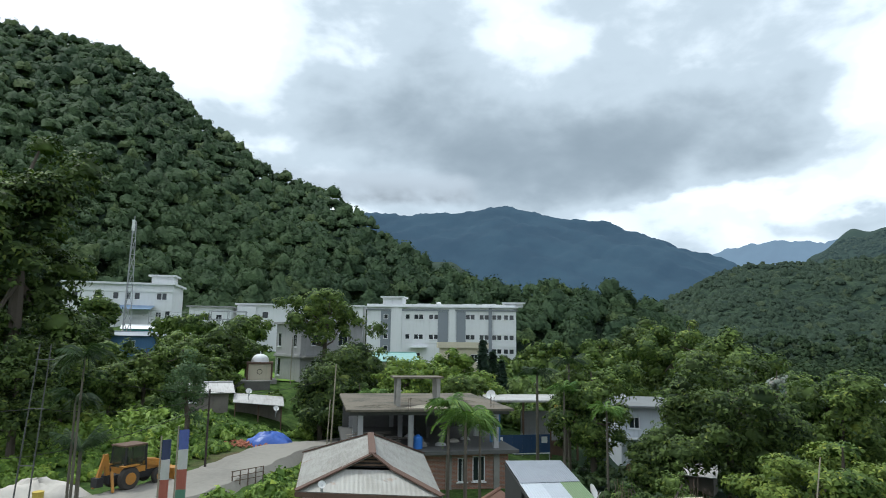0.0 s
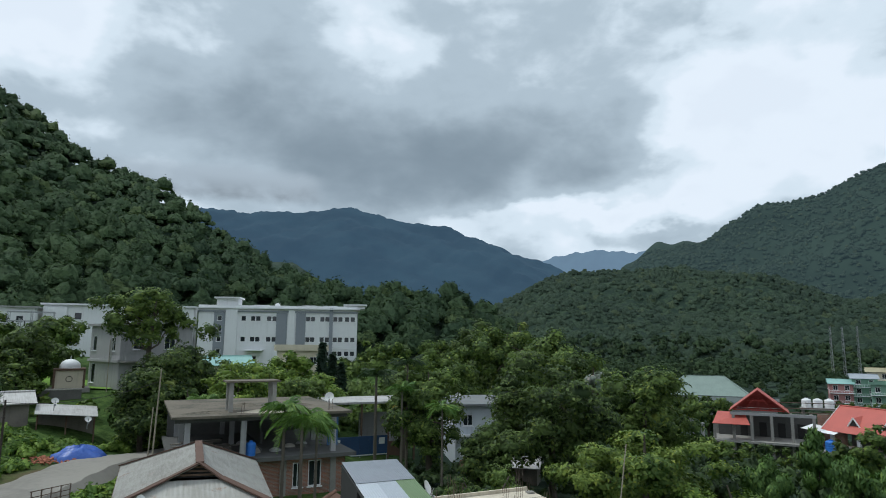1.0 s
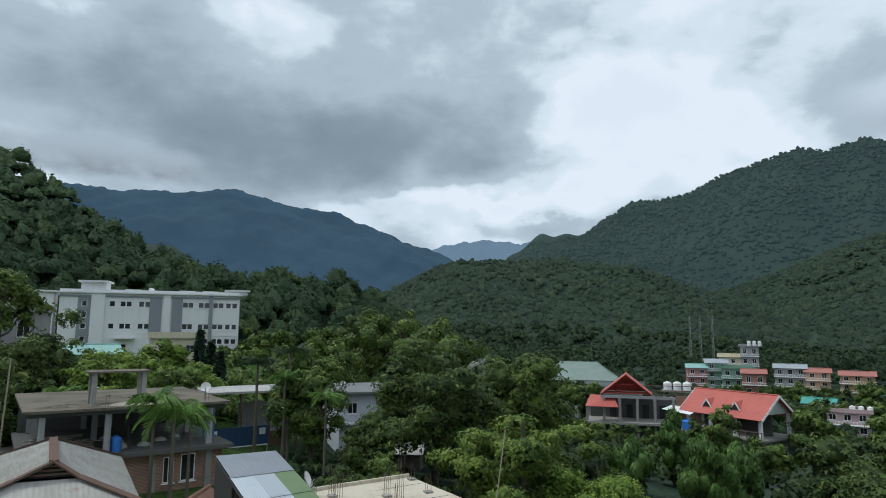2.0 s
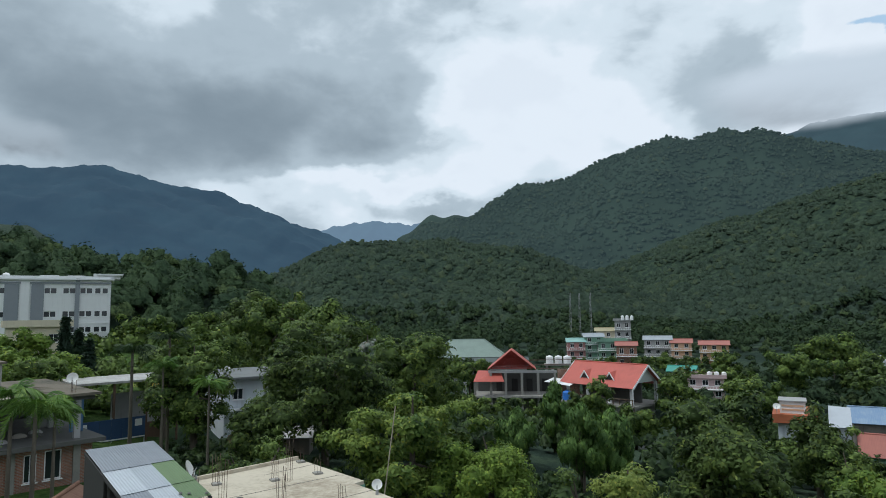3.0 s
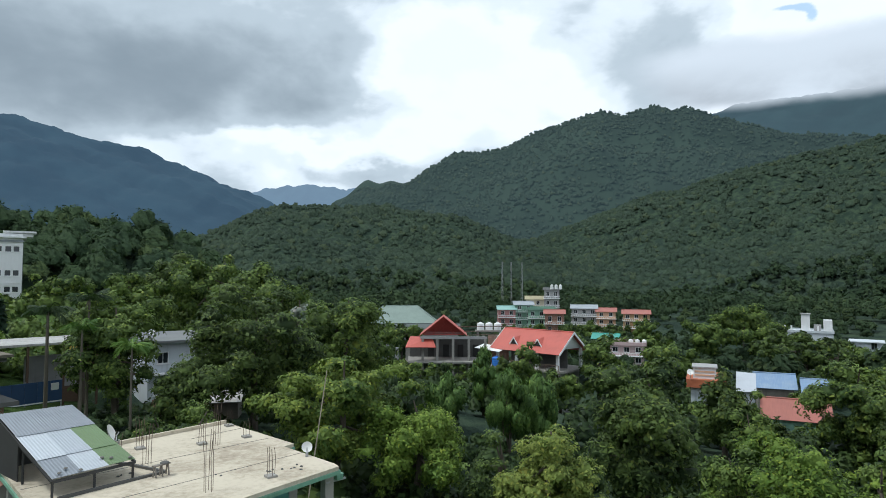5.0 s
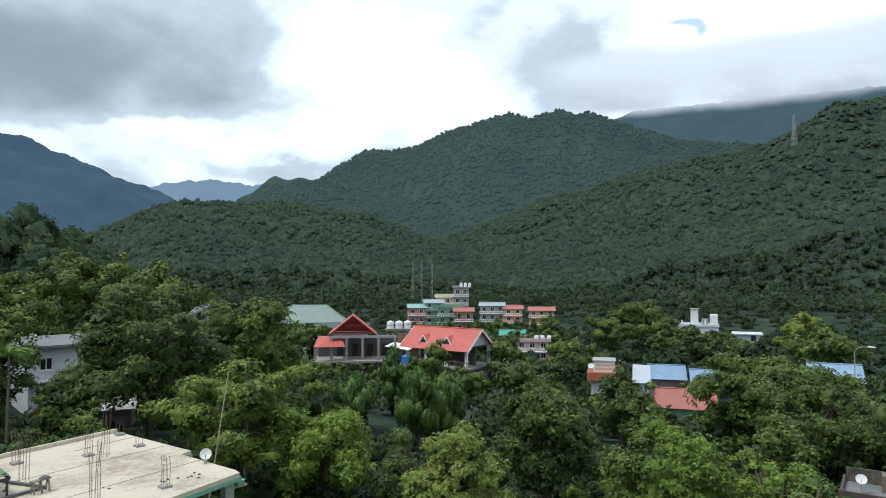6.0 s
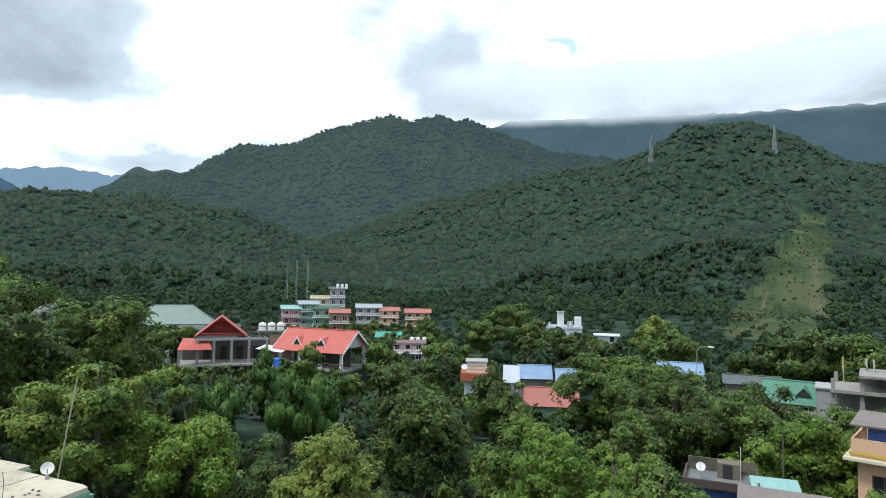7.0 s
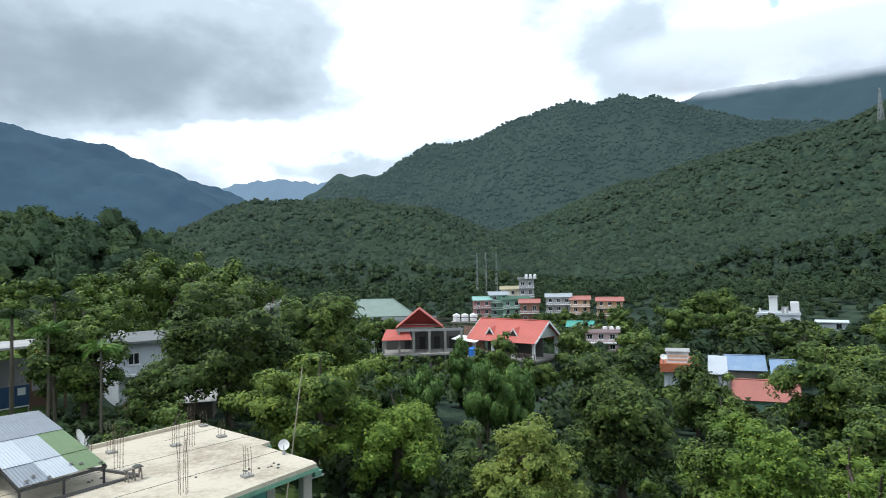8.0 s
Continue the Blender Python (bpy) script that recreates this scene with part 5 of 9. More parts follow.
def window_shapes(w, h):
    """Meshes of a window's frame, sill, glazing bar and pane, shared by all windows of that size."""
    key = (round(w, 2), round(h, 2))
    if key not in WINDOW_SHAPES:
        t = min(0.07, w * 0.09)
        rings = [[(x, y, z) for x, z in ((-w / 2 + k, k), (w / 2 - k, k), (w / 2 - k, h - k), (-w / 2 + k, h - k))] for k, y in ((0, 0.05), (t, 0.05), (t, 0.13), (0, 0.13))]
        f = Build().add([p for r in rings for p in r], [(4 * r + i, 4 * r + (i + 1) % 4, 4 * ((r + 1) % 4) + (i + 1) % 4, 4 * ((r + 1) % 4) + i) for r in range(4) for i in range(4)])
        sill = Build().box(-w / 2 - 0.08, w / 2 + 0.08, -0.1, 0.049, -0.07, -0.002)
        bar = Build().box(-t * 0.4, t * 0.4, 0.06, 0.12, t, h - t)
        p = Build().box(-w / 2 + t * 0.5, w / 2 - t * 0.5, 0.085, 0.095, t * 0.5, h - t * 0.5)
        WINDOW_SHAPES[key] = (f.mesh("window"), sill.mesh("sill"), bar.mesh("glazing_bar"), p.mesh("pane"))
    return WINDOW_SHAPES[key]


PAINTED = {}


def painted(mesh, material):
    """One copy of a shared mesh for each paint."""
    key = (mesh.name, material)
    if key not in PAINTED:
        PAINTED[key] = mesh.copy()
        PAINTED[key].materials.append(MAT[material])
    return PAINTED[key]


def add_window(parent, m, w, h, frame_mat="white", bars=2, pane="glass"):
    """A window: the frame, with sill, glazing bars and pane as its children."""
    fm, sm, bm, pm = window_shapes(w, h)
    ob = new("window", painted(fm, frame_mat))
    ob.parent, ob.matrix_basis = parent, m
    part("sill", painted(sm, frame_mat), frame_mat, ob)
    for i in range(1, bars):
        part("glazing_bar", painted(bm, frame_mat), frame_mat, ob).matrix_basis = Matrix.Translation((-w / 2 + w * i / bars, 0, 0))
    part("pane", painted(pm, pane), pane, ob)
    return ob


def face_matrix(face, w, d):
    """Wall coordinates (along, inwards, up) to house coordinates."""
    if face == "f":
        return Matrix(((1, 0, 0, -w / 2), (0, 1, 0, 0), (0, 0, 1, 0), (0, 0, 0, 1)))
    if face == "r":
        return Matrix(((0, -1, 0, w / 2), (1, 0, 0, 0), (0, 0, 1, 0), (0, 0, 0, 1)))
    if face == "b":
        return Matrix(((-1, 0, 0, w / 2), (0, -1, 0, d), (0, 0, 1, 0), (0, 0, 0, 1)))
    return Matrix(((0, 1, 0, -w / 2), (-1, 0, 0, d), (0, 0, 1, 0), (0, 0, 0, 1)))


def four_walls(t, w, d, h, material, windows=(), thick=0.22, low=-1.5, frame_mat="white"):
    """Walls with openings; windows: (face, along, sill height, width, height, bars)."""
    for face in "frbl":
        m = face_matrix(face, w, d)
        long = w if face in "fb" else d
        a, b = (0, long) if face in "fb" else (thick + 0.003, long - thick - 0.003)
        mine = [k for k in windows if k[0] == face]
        holes = [(u - ww / 2, u + ww / 2, s, s + hh) for _, u, s, ww, hh, _ in mine]
        part("wall", moved(holed_wall(a, b, low, h, thick, holes), m), material, t)
        for _, u, s, ww, hh, bars in mine:
            add_window(t, m @ Matrix.Translation((u, 0, s)), ww, hh, frame_mat, bars)


def flat_roof(t, w, d, h, material, over=0.4, thick=0.18, parapet=0.0, parapet_mat=None):
    part("roof", Build().box(-w / 2 - over, w / 2 + over, -over, d + over, h + 0.003, h + thick), material, t)
    if parapet:
        b = Build()
        o = over - 0.03
        b.box(-w / 2 - o, w / 2 + o, -o, -o + 0.12, h + thick + 0.002, h + thick + parapet)
        b.box(-w / 2 - o, w / 2 + o, d + o - 0.12, d + o, h + thick + 0.002, h + thick + parapet)
        b.box(-w / 2 - o, -w / 2 - o + 0.12, -o + 0.122, d + o - 0.122, h + thick + 0.002, h + thick + parapet)
        b.box(w / 2 + o - 0.12, w / 2 + o, -o + 0.122, d + o - 0.122, h + thick + 0.002, h + thick + parapet)
        part("parapet", b, parapet_mat or material, t)


def gable_roof(t, w, d, h, rise, material, over=0.6, end_mat="white", ends=True, trim=None):
    """Ridge along the front; sheets on both slopes, gable walls, barge boards."""
    e = over * rise / (d / 2)
    y0, y1, ym = -over, d + over, d / 2
    for a, b in ((y0, ym), (y1, ym)):
        s = Build()
        p = [(-w / 2 - over, a, h - e), (w / 2 + over, a, h - e), (w / 2 + over, b, h + rise), (-w / 2 - over, b, h + rise)]
        s.sheet(*(p if a < b else p[::-1]), 0.08)
        part("roof", s, material, t)
    part("ridge_cap", Build().tube([(-w / 2 - over, ym, h + rise + 0.03), (w / 2 + over, ym, h + rise + 0.03)], 0.1, 8), material, t)
    if ends:
        for x in (-w / 2, w / 2 - 0.2):
            g = Build().add([(x, 0, h), (x, d, h), (x, ym, h + rise - 0.1), (x + 0.2, 0, h), (x + 0.2, d, h), (x + 0.2, ym, h + rise - 0.1)],
                            [(0, 2, 1), (3, 4, 5), (0, 1, 4, 3), (1, 2, 5, 4), (2, 0, 3, 5)])
            part("gable", g, end_mat, t)
    if trim:
        for x in (-w / 2 - over - 0.03, w / 2 + over + 0.03):
            b = Build().beam((x, y0, h - e - 0.1), (x, ym, h + rise - 0.08), 0.06, 0.3).beam((x, y1, h - e - 0.1), (x, ym, h + rise - 0.08), 0.06, 0.3)
            part("barge_board", b, trim, t)


def dish_antenna(x, y, z, r, az, tilt=35, label="small white satellite dish on a short post", lift=0.45):
    t = thing("satellite_dish", label, "satellite dish", x, y, z, az, group="satellite dishes")
    bowl = Build()
    segs, rings = 18, 4
    pts = [(0, 0.0, 0)]
    for i in range(1, rings + 1):
        q = r * i / rings
        pts += [(q * math.cos(2 * math.pi * k / segs), -0.3 * q * q / r, q * math.sin(2 * math.pi * k / segs)) for k in range(segs)]
    faces = [(0, 1 + k, 1 + (k + 1) % segs) for k in range(segs)]
    faces += [(1 + (i - 1) * segs + k, 1 + i * segs + k, 1 + i * segs + (k + 1) % segs, 1 + (i - 1) * segs + (k + 1) % segs) for i in range(1, rings) for k in range(segs)]
    bowl.add(pts, faces)
    back = Build().add([(a, b + 0.015, c) for a, b, c in pts], [f[::-1] for f in faces])
    bowl.add(back.v, back.f)
    m = pose(0, 0, r + lift, -tilt, 0, 0)
    part("bowl", moved(bowl, m), "dish", t, smooth=True)
    arm = Build().tube([m @ Vector((0, 0, -r * 0.9)), m @ Vector((0, -r * 0.95, -r * 0.25))], 0.018, 6)
    arm.box(-0.05, 0.05, -r * 1.02, -r * 0.9, r * 0.5 + lift - 0.2, r * 0.5 + lift - 0.05)
    part("feed_arm", arm, "steel", t)
    part("post", Build().tube([(0, 0.08, -0.05), (0, 0.06, r + lift - 0.05)], 0.03, 8), "steel", t)
    return t


def water_tank(x, y, z, r, h, material, label):
    t = thing("water_tank", label, "water tank", x, y, z, group="water tanks")
    b = Build()
    zs = np.linspace(0, h * 0.8, 9)
    b.tube([(0, 0, k) for k in zs], [r * (1.0 if i % 2 else 0.965) for i in range(9)], 18)
    part("body", b, material, t)
    part("shoulder", Build().dome((0, 0, h * 0.8), r * 0.96, h * 0.14, 18, 4), material, t, smooth=True)
    part("lid", Build().tube([(0, 0, h * 0.92), (0, 0, h)], r * 0.35, 14), material, t)
    return t


def plain_pole(x, y, top, r, material, label, category="pole", lean=(0, 0)):
    base = land_z(x, y) - 0.3
    n = 7
    b = Build().tube([(x + lean[0] * k / n, y + lean[1] * k / n, base + (top - base) * k / n) for k in range(n + 1)],
                     [r * (1 - 0.35 * k / n) for k in range(n + 1)], 8)
    return solid("pole", b, material, label, category)


# ---- white office block under the western hill ----
def office_block():
    w, d, h = 34.9, 14.0, 13.6
    t = thing("office_building", "long white four-storey office block with grey panels", "office building", -0.84, 146.9, 6.9, -6.4)

    def lx(px):
        return (px - 781.5) / 7.56 + w / 2
    top, mid = 10.9, 6.3
    cols = (723, 738.5, 747, 765, 774, 801, 830, 838, 854, 862.5, 876, 884.6, 896, 905.8)
    wins = [("f", lx(c), z, 1.05, 1.15, 1) for z in (top, mid) for c in cols]
    wins += [("f", lx(c), z, 1.05, 1.1, 1) for z in (3.2, 0.4) for c in cols[9:]]
    wins += [("f", lx(684), z, 0.95, 1.1, 1) for z in (10.9, 8.6, 6.3, 3.6)]
    wins += [("r", 4.2, z, 1.9, 1.3, 2) for z in (0.5, 2.7, 4.9, 7.1, 9.3, 11.4)]
    four_walls(t, w, d, h, "white", wins, 0.3, -3, "whitetrim")
    part("roof", Build().box(-w / 2 - 0.6, w / 2 + 0.6, -0.7, d + 0.6, h + 0.003, h + 0.3), "white", t)
    part("cornice", Build().box(-w / 2 - 0.2, w / 2 + 0.2, -0.25, -0.004, h - 0.75, h - 0.4), "greypaint", t)
    for y in (-0.3, d - 0.2):
        part("parapet", Build().box(-w / 2, w / 2, y, y + 0.2, h + 0.303, h + 0.8), "white", t)
    for a, b in ((777, 795), (810, 826)):
        part("grey_panel", Build().box(lx(a) - w / 2, lx(b) - w / 2, -0.14, -0.004, 4.6, h - 0.8), "greypaint", t, "grey cladding panel")
    for u0, u1 in ((lx(675), lx(684) - 0.55), (lx(684) + 0.55, lx(693))):
        part("grey_panel", Build().box(u0 - w / 2, u1 - w / 2, -0.124, -0.004, 2.0, h - 0.8), "greypaint", t)
    for z0, z1 in ((2.0, 3.55), (4.75, 6.25), (7.45, 8.55), (9.75, 10.85), (12.05, h - 0.8)):
        part("spandrel", Build().box(lx(684) - 0.547 - w / 2, lx(684) + 0.547 - w / 2, -0.12, -0.004, z0, z1), "greypaint", t)
    part("pier", Build().box(lx(694) - w / 2, lx(713) - w / 2, -0.5, -0.004, -3, h), "white", t)
    part("pier", Build().box(lx(797) - w / 2, lx(808) - w / 2, -0.3, -0.004, 4.6, h - 0.1), "white", t)
    part("downpipe", Build().box(lx(866) - w / 2, lx(872) - w / 2, -0.35, -0.004, -3, h + 0.35), "greypaint", t, "broad grey vertical duct")
    part("floor_band", Build().box(lx(716) - w / 2, lx(776) - w / 2, -0.12, -0.004, 5.5, 5.68), "whitetrim", t)
    part("floor_band", Build().box(lx(828) - w / 2, w / 2, -0.1, -0.004, 4.9, 5.05), "whitetrim", t)
    part("porch_roof", Build().box(lx(728) - w / 2, lx(758) - w / 2, -2.2, -0.004, 4.3, 4.6), "white", t)
    # dark panel on the wall, painted as an unlit doorway
    part("doorway", Build().box(lx(739) - w / 2, lx(746) - w / 2, -0.05, -0.004, 1.0, 3.1), "dark", t)
    for y in (2.9, 5.2):
        part("side_strip", Build().box(w / 2 + 0.004, w / 2 + 0.1, y, y + 0.3, -2, h - 0.8), "greypaint", t)
    for x0, x1, y0, y1, z1 in ((lx(677), lx(712), 0.5, 5.5, h + 2.3), (lx(893), lx(926), 0.3, 6, h + 1.0)):
        part("stair_tower", Build().box(x0 - w / 2, x1 - w / 2, y0, y1, h + 0.304, z1), "white", t)
        part("tower_roof", Build().box(x0 - w / 2 - 0.5, x1 - w / 2 + 0.5, y0 - 0.6, y1 + 0.5, z1 + 0.003, z1 + 0.35), "white", t)
    for px in (748, 830, 866):
        part("roof_hatch", Build().box(lx(px) - w / 2 - 1.6, lx(px) - w / 2 + 1.6, 3, 5, h + 0.304, h + 1.1), "white", t)
    for px in (733, 852):
        water_tank(*(t.matrix_basis @ Vector((lx(px) - w / 2 + 5.5, 4, h + 0.302))), 0.6, 1.3, "bluetank" if px > 800 else "whitetrim", "round plastic water tank on a flat roof")


office_block()


def office_wing():
    t = thing("office_wing", "white two-storey wing with a flat roof and few windows", "office building", -33.5, 147.2, 9.5, 4)
    w, d, h = 29, 12, 11.0
    four_walls(t, w, d, h, "white", [("f", 6.4, 8.0, 1.4, 1.5, 1), ("f", 6.2, 3.0, 1.8, 1.6, 2), ("f", 12.5, 8.0, 1.4, 1.5, 1), ("f", 24, 8, 1.4, 1.5, 1), ("f", 26.6, 8, 1.4, 1.5, 1)], 0.3, -3, "whitetrim")
    part("roof", Build().box(-w / 2 - 0.5, w / 2 + 0.3, -0.7, d + 0.4, h + 0.003, h + 0.35), "white", t)
    part("pier", Build().box(-w / 2 + 0.1, -w / 2 + 4.4, -0.8, -0.004, -3, h - 0.4), "white", t)
    t2 = thing("office_wing", "low white office annex with a weathered flat roof", "office building", -52.5, 141.5, 11, 10)
    four_walls(t2, 9, 9, 8.6, "white", [("f", 2.0, 5.6, 1.3, 1.4, 1), ("f", 4.0, 5.6, 1.3, 1.4, 1), ("f", 6.4, 5.6, 1.3, 1.4, 1)], 0.3, -3, "whitetrim")
    flat_roof(t2, 9, 9, 8.6, "plaster", 0.6, 0.3)
    t3 = thing("annex", "small flat-roofed white store in front of the wing", "store", -42, 126, 10.5, 8)
    four_walls(t3, 7, 5, 3.4, "white", [("f", 2, 1, 1.2, 1.2, 2), ("f", 5, 0.1, 1.0, 2.1, 1)], 0.2, -2)
    flat_roof(t3, 7, 5, 3.4, "white", 0.5, 0.2)


office_wing()


def upper_office():
    w, d, h = 19.2, 10, 7.3
    t = thing("office_building", "white two-storey building with a flat roof below the woods", "office building", -61, 117.3, 15.3, 12.2)

    def lx(px):
        return (px - 209) / 9.95 + w / 2
    wins = [("f", lx(px), 4.5, 1.0, 1.3, 1) for px in (123, 136, 205, 226, 242, 281, 289)]
    wins += [("f", lx(281), 0.9, 1.0, 1.3, 2), ("f", lx(297), 0.5, 0.9, 2.0, 1), ("f", lx(140), 0.9, 1.4, 1.3, 2)]
    four_walls(t, w, d, h, "white", wins, 0.25, -3, "whitetrim")
    part("roof", Build().box(-w / 2 - 0.5, w / 2 + 0.5, -0.6, d + 0.4, h + 0.003, h + 0.35), "white", t)
    part("floor_band", Build().box(-w / 2, w / 2, -0.15, -0.004, 5.95, 6.25), "whitetrim", t)
    part("stair_tower", Build().box(lx(263) - w / 2, lx(302) - w / 2, 1, 5, h + 0.353, h + 1.7), "white", t)
    part("tower_roof", Build().box(lx(258) - w / 2, lx(307) - w / 2, 0.4, 5.6, h + 1.703, h + 2.0), "white", t)
    part("canopy", Build().sheet((lx(213) - w / 2, -3.2, 2.6), (lx(274) - w / 2, -3.2, 2.6), (lx(274) - w / 2, -0.01, 3.4), (lx(213) - w / 2, -0.01, 3.4), 0.08), "blue_tin", t, "pale blue sheet canopy")
    part("canopy_post", Build().beam((lx(216) - w / 2, -3, -2), (lx(216) - w / 2, -3, 2.6), 0.12).beam((lx(272) - w / 2, -3, -2), (lx(272) - w / 2, -3, 2.6), 0.12), "steel", t)
    # sheds below it
    s = thing("shed", "low shed with blue sheet walls and a pale roof", "shed", -44.5, 96, land_z(-44.5, 96), 20)
    four_walls(s, 11, 5, 2.9, "bluewall", [("f", 3, 1.1, 1, 1, 2)], 0.12, -3)
    gable_roof(s, 11, 5, 2.9, 0.5, "greyblue_tin", 0.4, "bluewall")
    s = thing("shed", "small turquoise shed with a white sheet roof", "shed", -49.5, 104, land_z(-49.5, 104), 22)
    four_walls(s, 6, 4, 2.8, "turquoise", [("f", 2, 1.1, 1, 1, 2)], 0.12, -2)
    gable_roof(s, 6, 4, 2.8, 0.5, "whitetrim", 0.4, "turquoise")


upper_office()


def lattice_mast(x, y, base, top, half, label, name="lattice_mast", arms=False, legs=3, bar=0.12, taper=0.35):
    """A radio or power mast of angle bars."""
    t = thing(name, label, "mast", x, y, base)
    h = top - base
    n = max(6, int(h / (half * 3.2)))
    ring = lambda k: [(half * (1 - (1 - taper) * k / n) * math.cos(2 * math.pi * i / legs + 0.4), half * (1 - (1 - taper) * k / n) * math.sin(2 * math.pi * i / legs + 0.4), h * k / n) for i in range(legs)]
    for i in range(legs):
        part("leg", Build().beam(ring(0)[i], ring(n)[i], bar), "steel", t)
    for k in range(n):
        a, b = ring(k), ring(k + 1)
        for i in range(legs):
            j = (i + 1) % legs
            for p, q in ((a[i], b[j]), (a[j], b[i]), (b[i], b[j])):
                part("brace", Build().beam(p, q, bar * 0.55), "steel", t)
    if arms:
        for z in (0.74, 0.85, 0.95):
            part("cross_arm", Build().beam((-h * 0.11, 0, h * z), (h * 0.11, 0, h * z), bar * 1.3), "steel", t)
    return t


lattice_mast(-50.4, 100.0, 12.5, 31.4, 0.75, "slim grey lattice radio mast with small antennas")
mast_top = thing("antenna", "pale panel antenna clamped on the mast head", "antenna", -50.4, 100.0, 31.4)
part("panel", Build().box(-0.2, 0.2, -0.35, -0.15, -1.6, 0.2), "whitetrim", mast_top)
part("spike", Build().tube([(0, 0, -0.5), (0, 0, 0.9)], 0.05, 6), "steel", mast_top)
for az, foot in ((-77.9, 10.5), (-87.5, 10.6)):
    way = heading(az)
    far = next(k for k in range(420, 900, 4) if (land_z(way.x * k, way.y * k) + 5 - EYE) / k > math.tan(radians(foot)))
    z = land_z(way.x * far, way.y * far)
    lattice_mast(way.x * far, way.y * far, z, EYE + far * math.tan(radians(12.8)), 3.0, "tall steel power pylon standing among the trees of the ridge", "pylon", True, 4, 0.3, 0.16)


def substation():
    t = thing("switchyard", "grey steel switchyard gantry with posts and wires", "switchyard", -40.5, 118, land_z(-40.5, 118), 15)
    for x in (-3.2, -1.6, 0, 1.6, 3.2):
        for y in (0, 3.5):
            part("post", Build().beam((x, y, -1), (x, y, 6.2 if x in (-3.2, 0, 3.2) else 5), 0.14), "steel", t)
    for z in (4.6, 6.1):
        part("crossbar", Build().beam((-3.4, 0, z), (3.4, 0, z), 0.12).beam((-3.4, 3.5, z), (3.4, 3.5, z), 0.12), "steel", t)
    for x in (-2.4, -0.8, 0.8, 2.4):
        part("insulator", Build().tube([(x, 0, 4.5), (x, 0, 3.7)], 0.09, 6), "dark", t)
    part("wires", Build().tube([(-3.2, 0, 5.4), (-9, 1, 5.0), (-15, 2, 5.5)], 0.025, 4).tube([(-3.2, 0, 4.9), (-9, 1, 4.5), (-15, 2, 5.0)], 0.025, 4).tube([(-3.2, 0, 6.0), (-9, 1, 5.7), (-15, 2, 6.1)], 0.025, 4), "steel", t)


substation()


# ---- houses on the western slope ----
def grey_house():
    t = thing("house", "three-storey grey plastered house half hidden by trees", "house", -13.6, 77.0, 6.6, 34)
    w, d, h = 8.0, 8.5, 8.2
    four_walls(t, w, d, h, "plaster", [("f", 2.0, 5.6, 1.3, 1.5, 2), ("f", 5.4, 5.6, 1.3, 1.5, 2), ("f", 2.0, 2.4, 1.3, 1.5, 2), ("l", 1.2, 5.4, 1.2, 1.7, 1), ("l", 1.2, 1.8, 1.2, 2.2, 1), ("l", 6.5, 5.4, 1.2, 1.5, 2)], 0.22, -4)
    flat_roof(t, w, d, h, "plaster", 0.35, 0.25)
    part("floor_band", Build().box(-w / 2 - 0.25, w / 2 + 0.25, -0.25, -0.004, 4.2, 4.5).box(-w / 2 - 0.25, -w / 2 - 0.004, 0.0, d, 4.2, 4.5), "plaster", t)
    b = Build()
    b.box(-w / 2, w / 2, -1.3, -0.26, 4.2, 4.35)
    part("balcony", b, "concrete", t)
    for x in (-3.8, -1.9, 0, 1.9, 3.8):
        part("baluster", Build().box(x - 0.06, x + 0.06, -1.28, -1.16, 4.352, 5.2), "plaster", t)
    part("handrail", Build().box(-w / 2, w / 2, -1.3, -1.14, 5.203, 5.32), "plaster", t)
    part("stair_room", Build().box(-0.5, 3.4, 2.5, 6.0, h + 0.253, h + 1.4), "plaster", t)


grey_house()


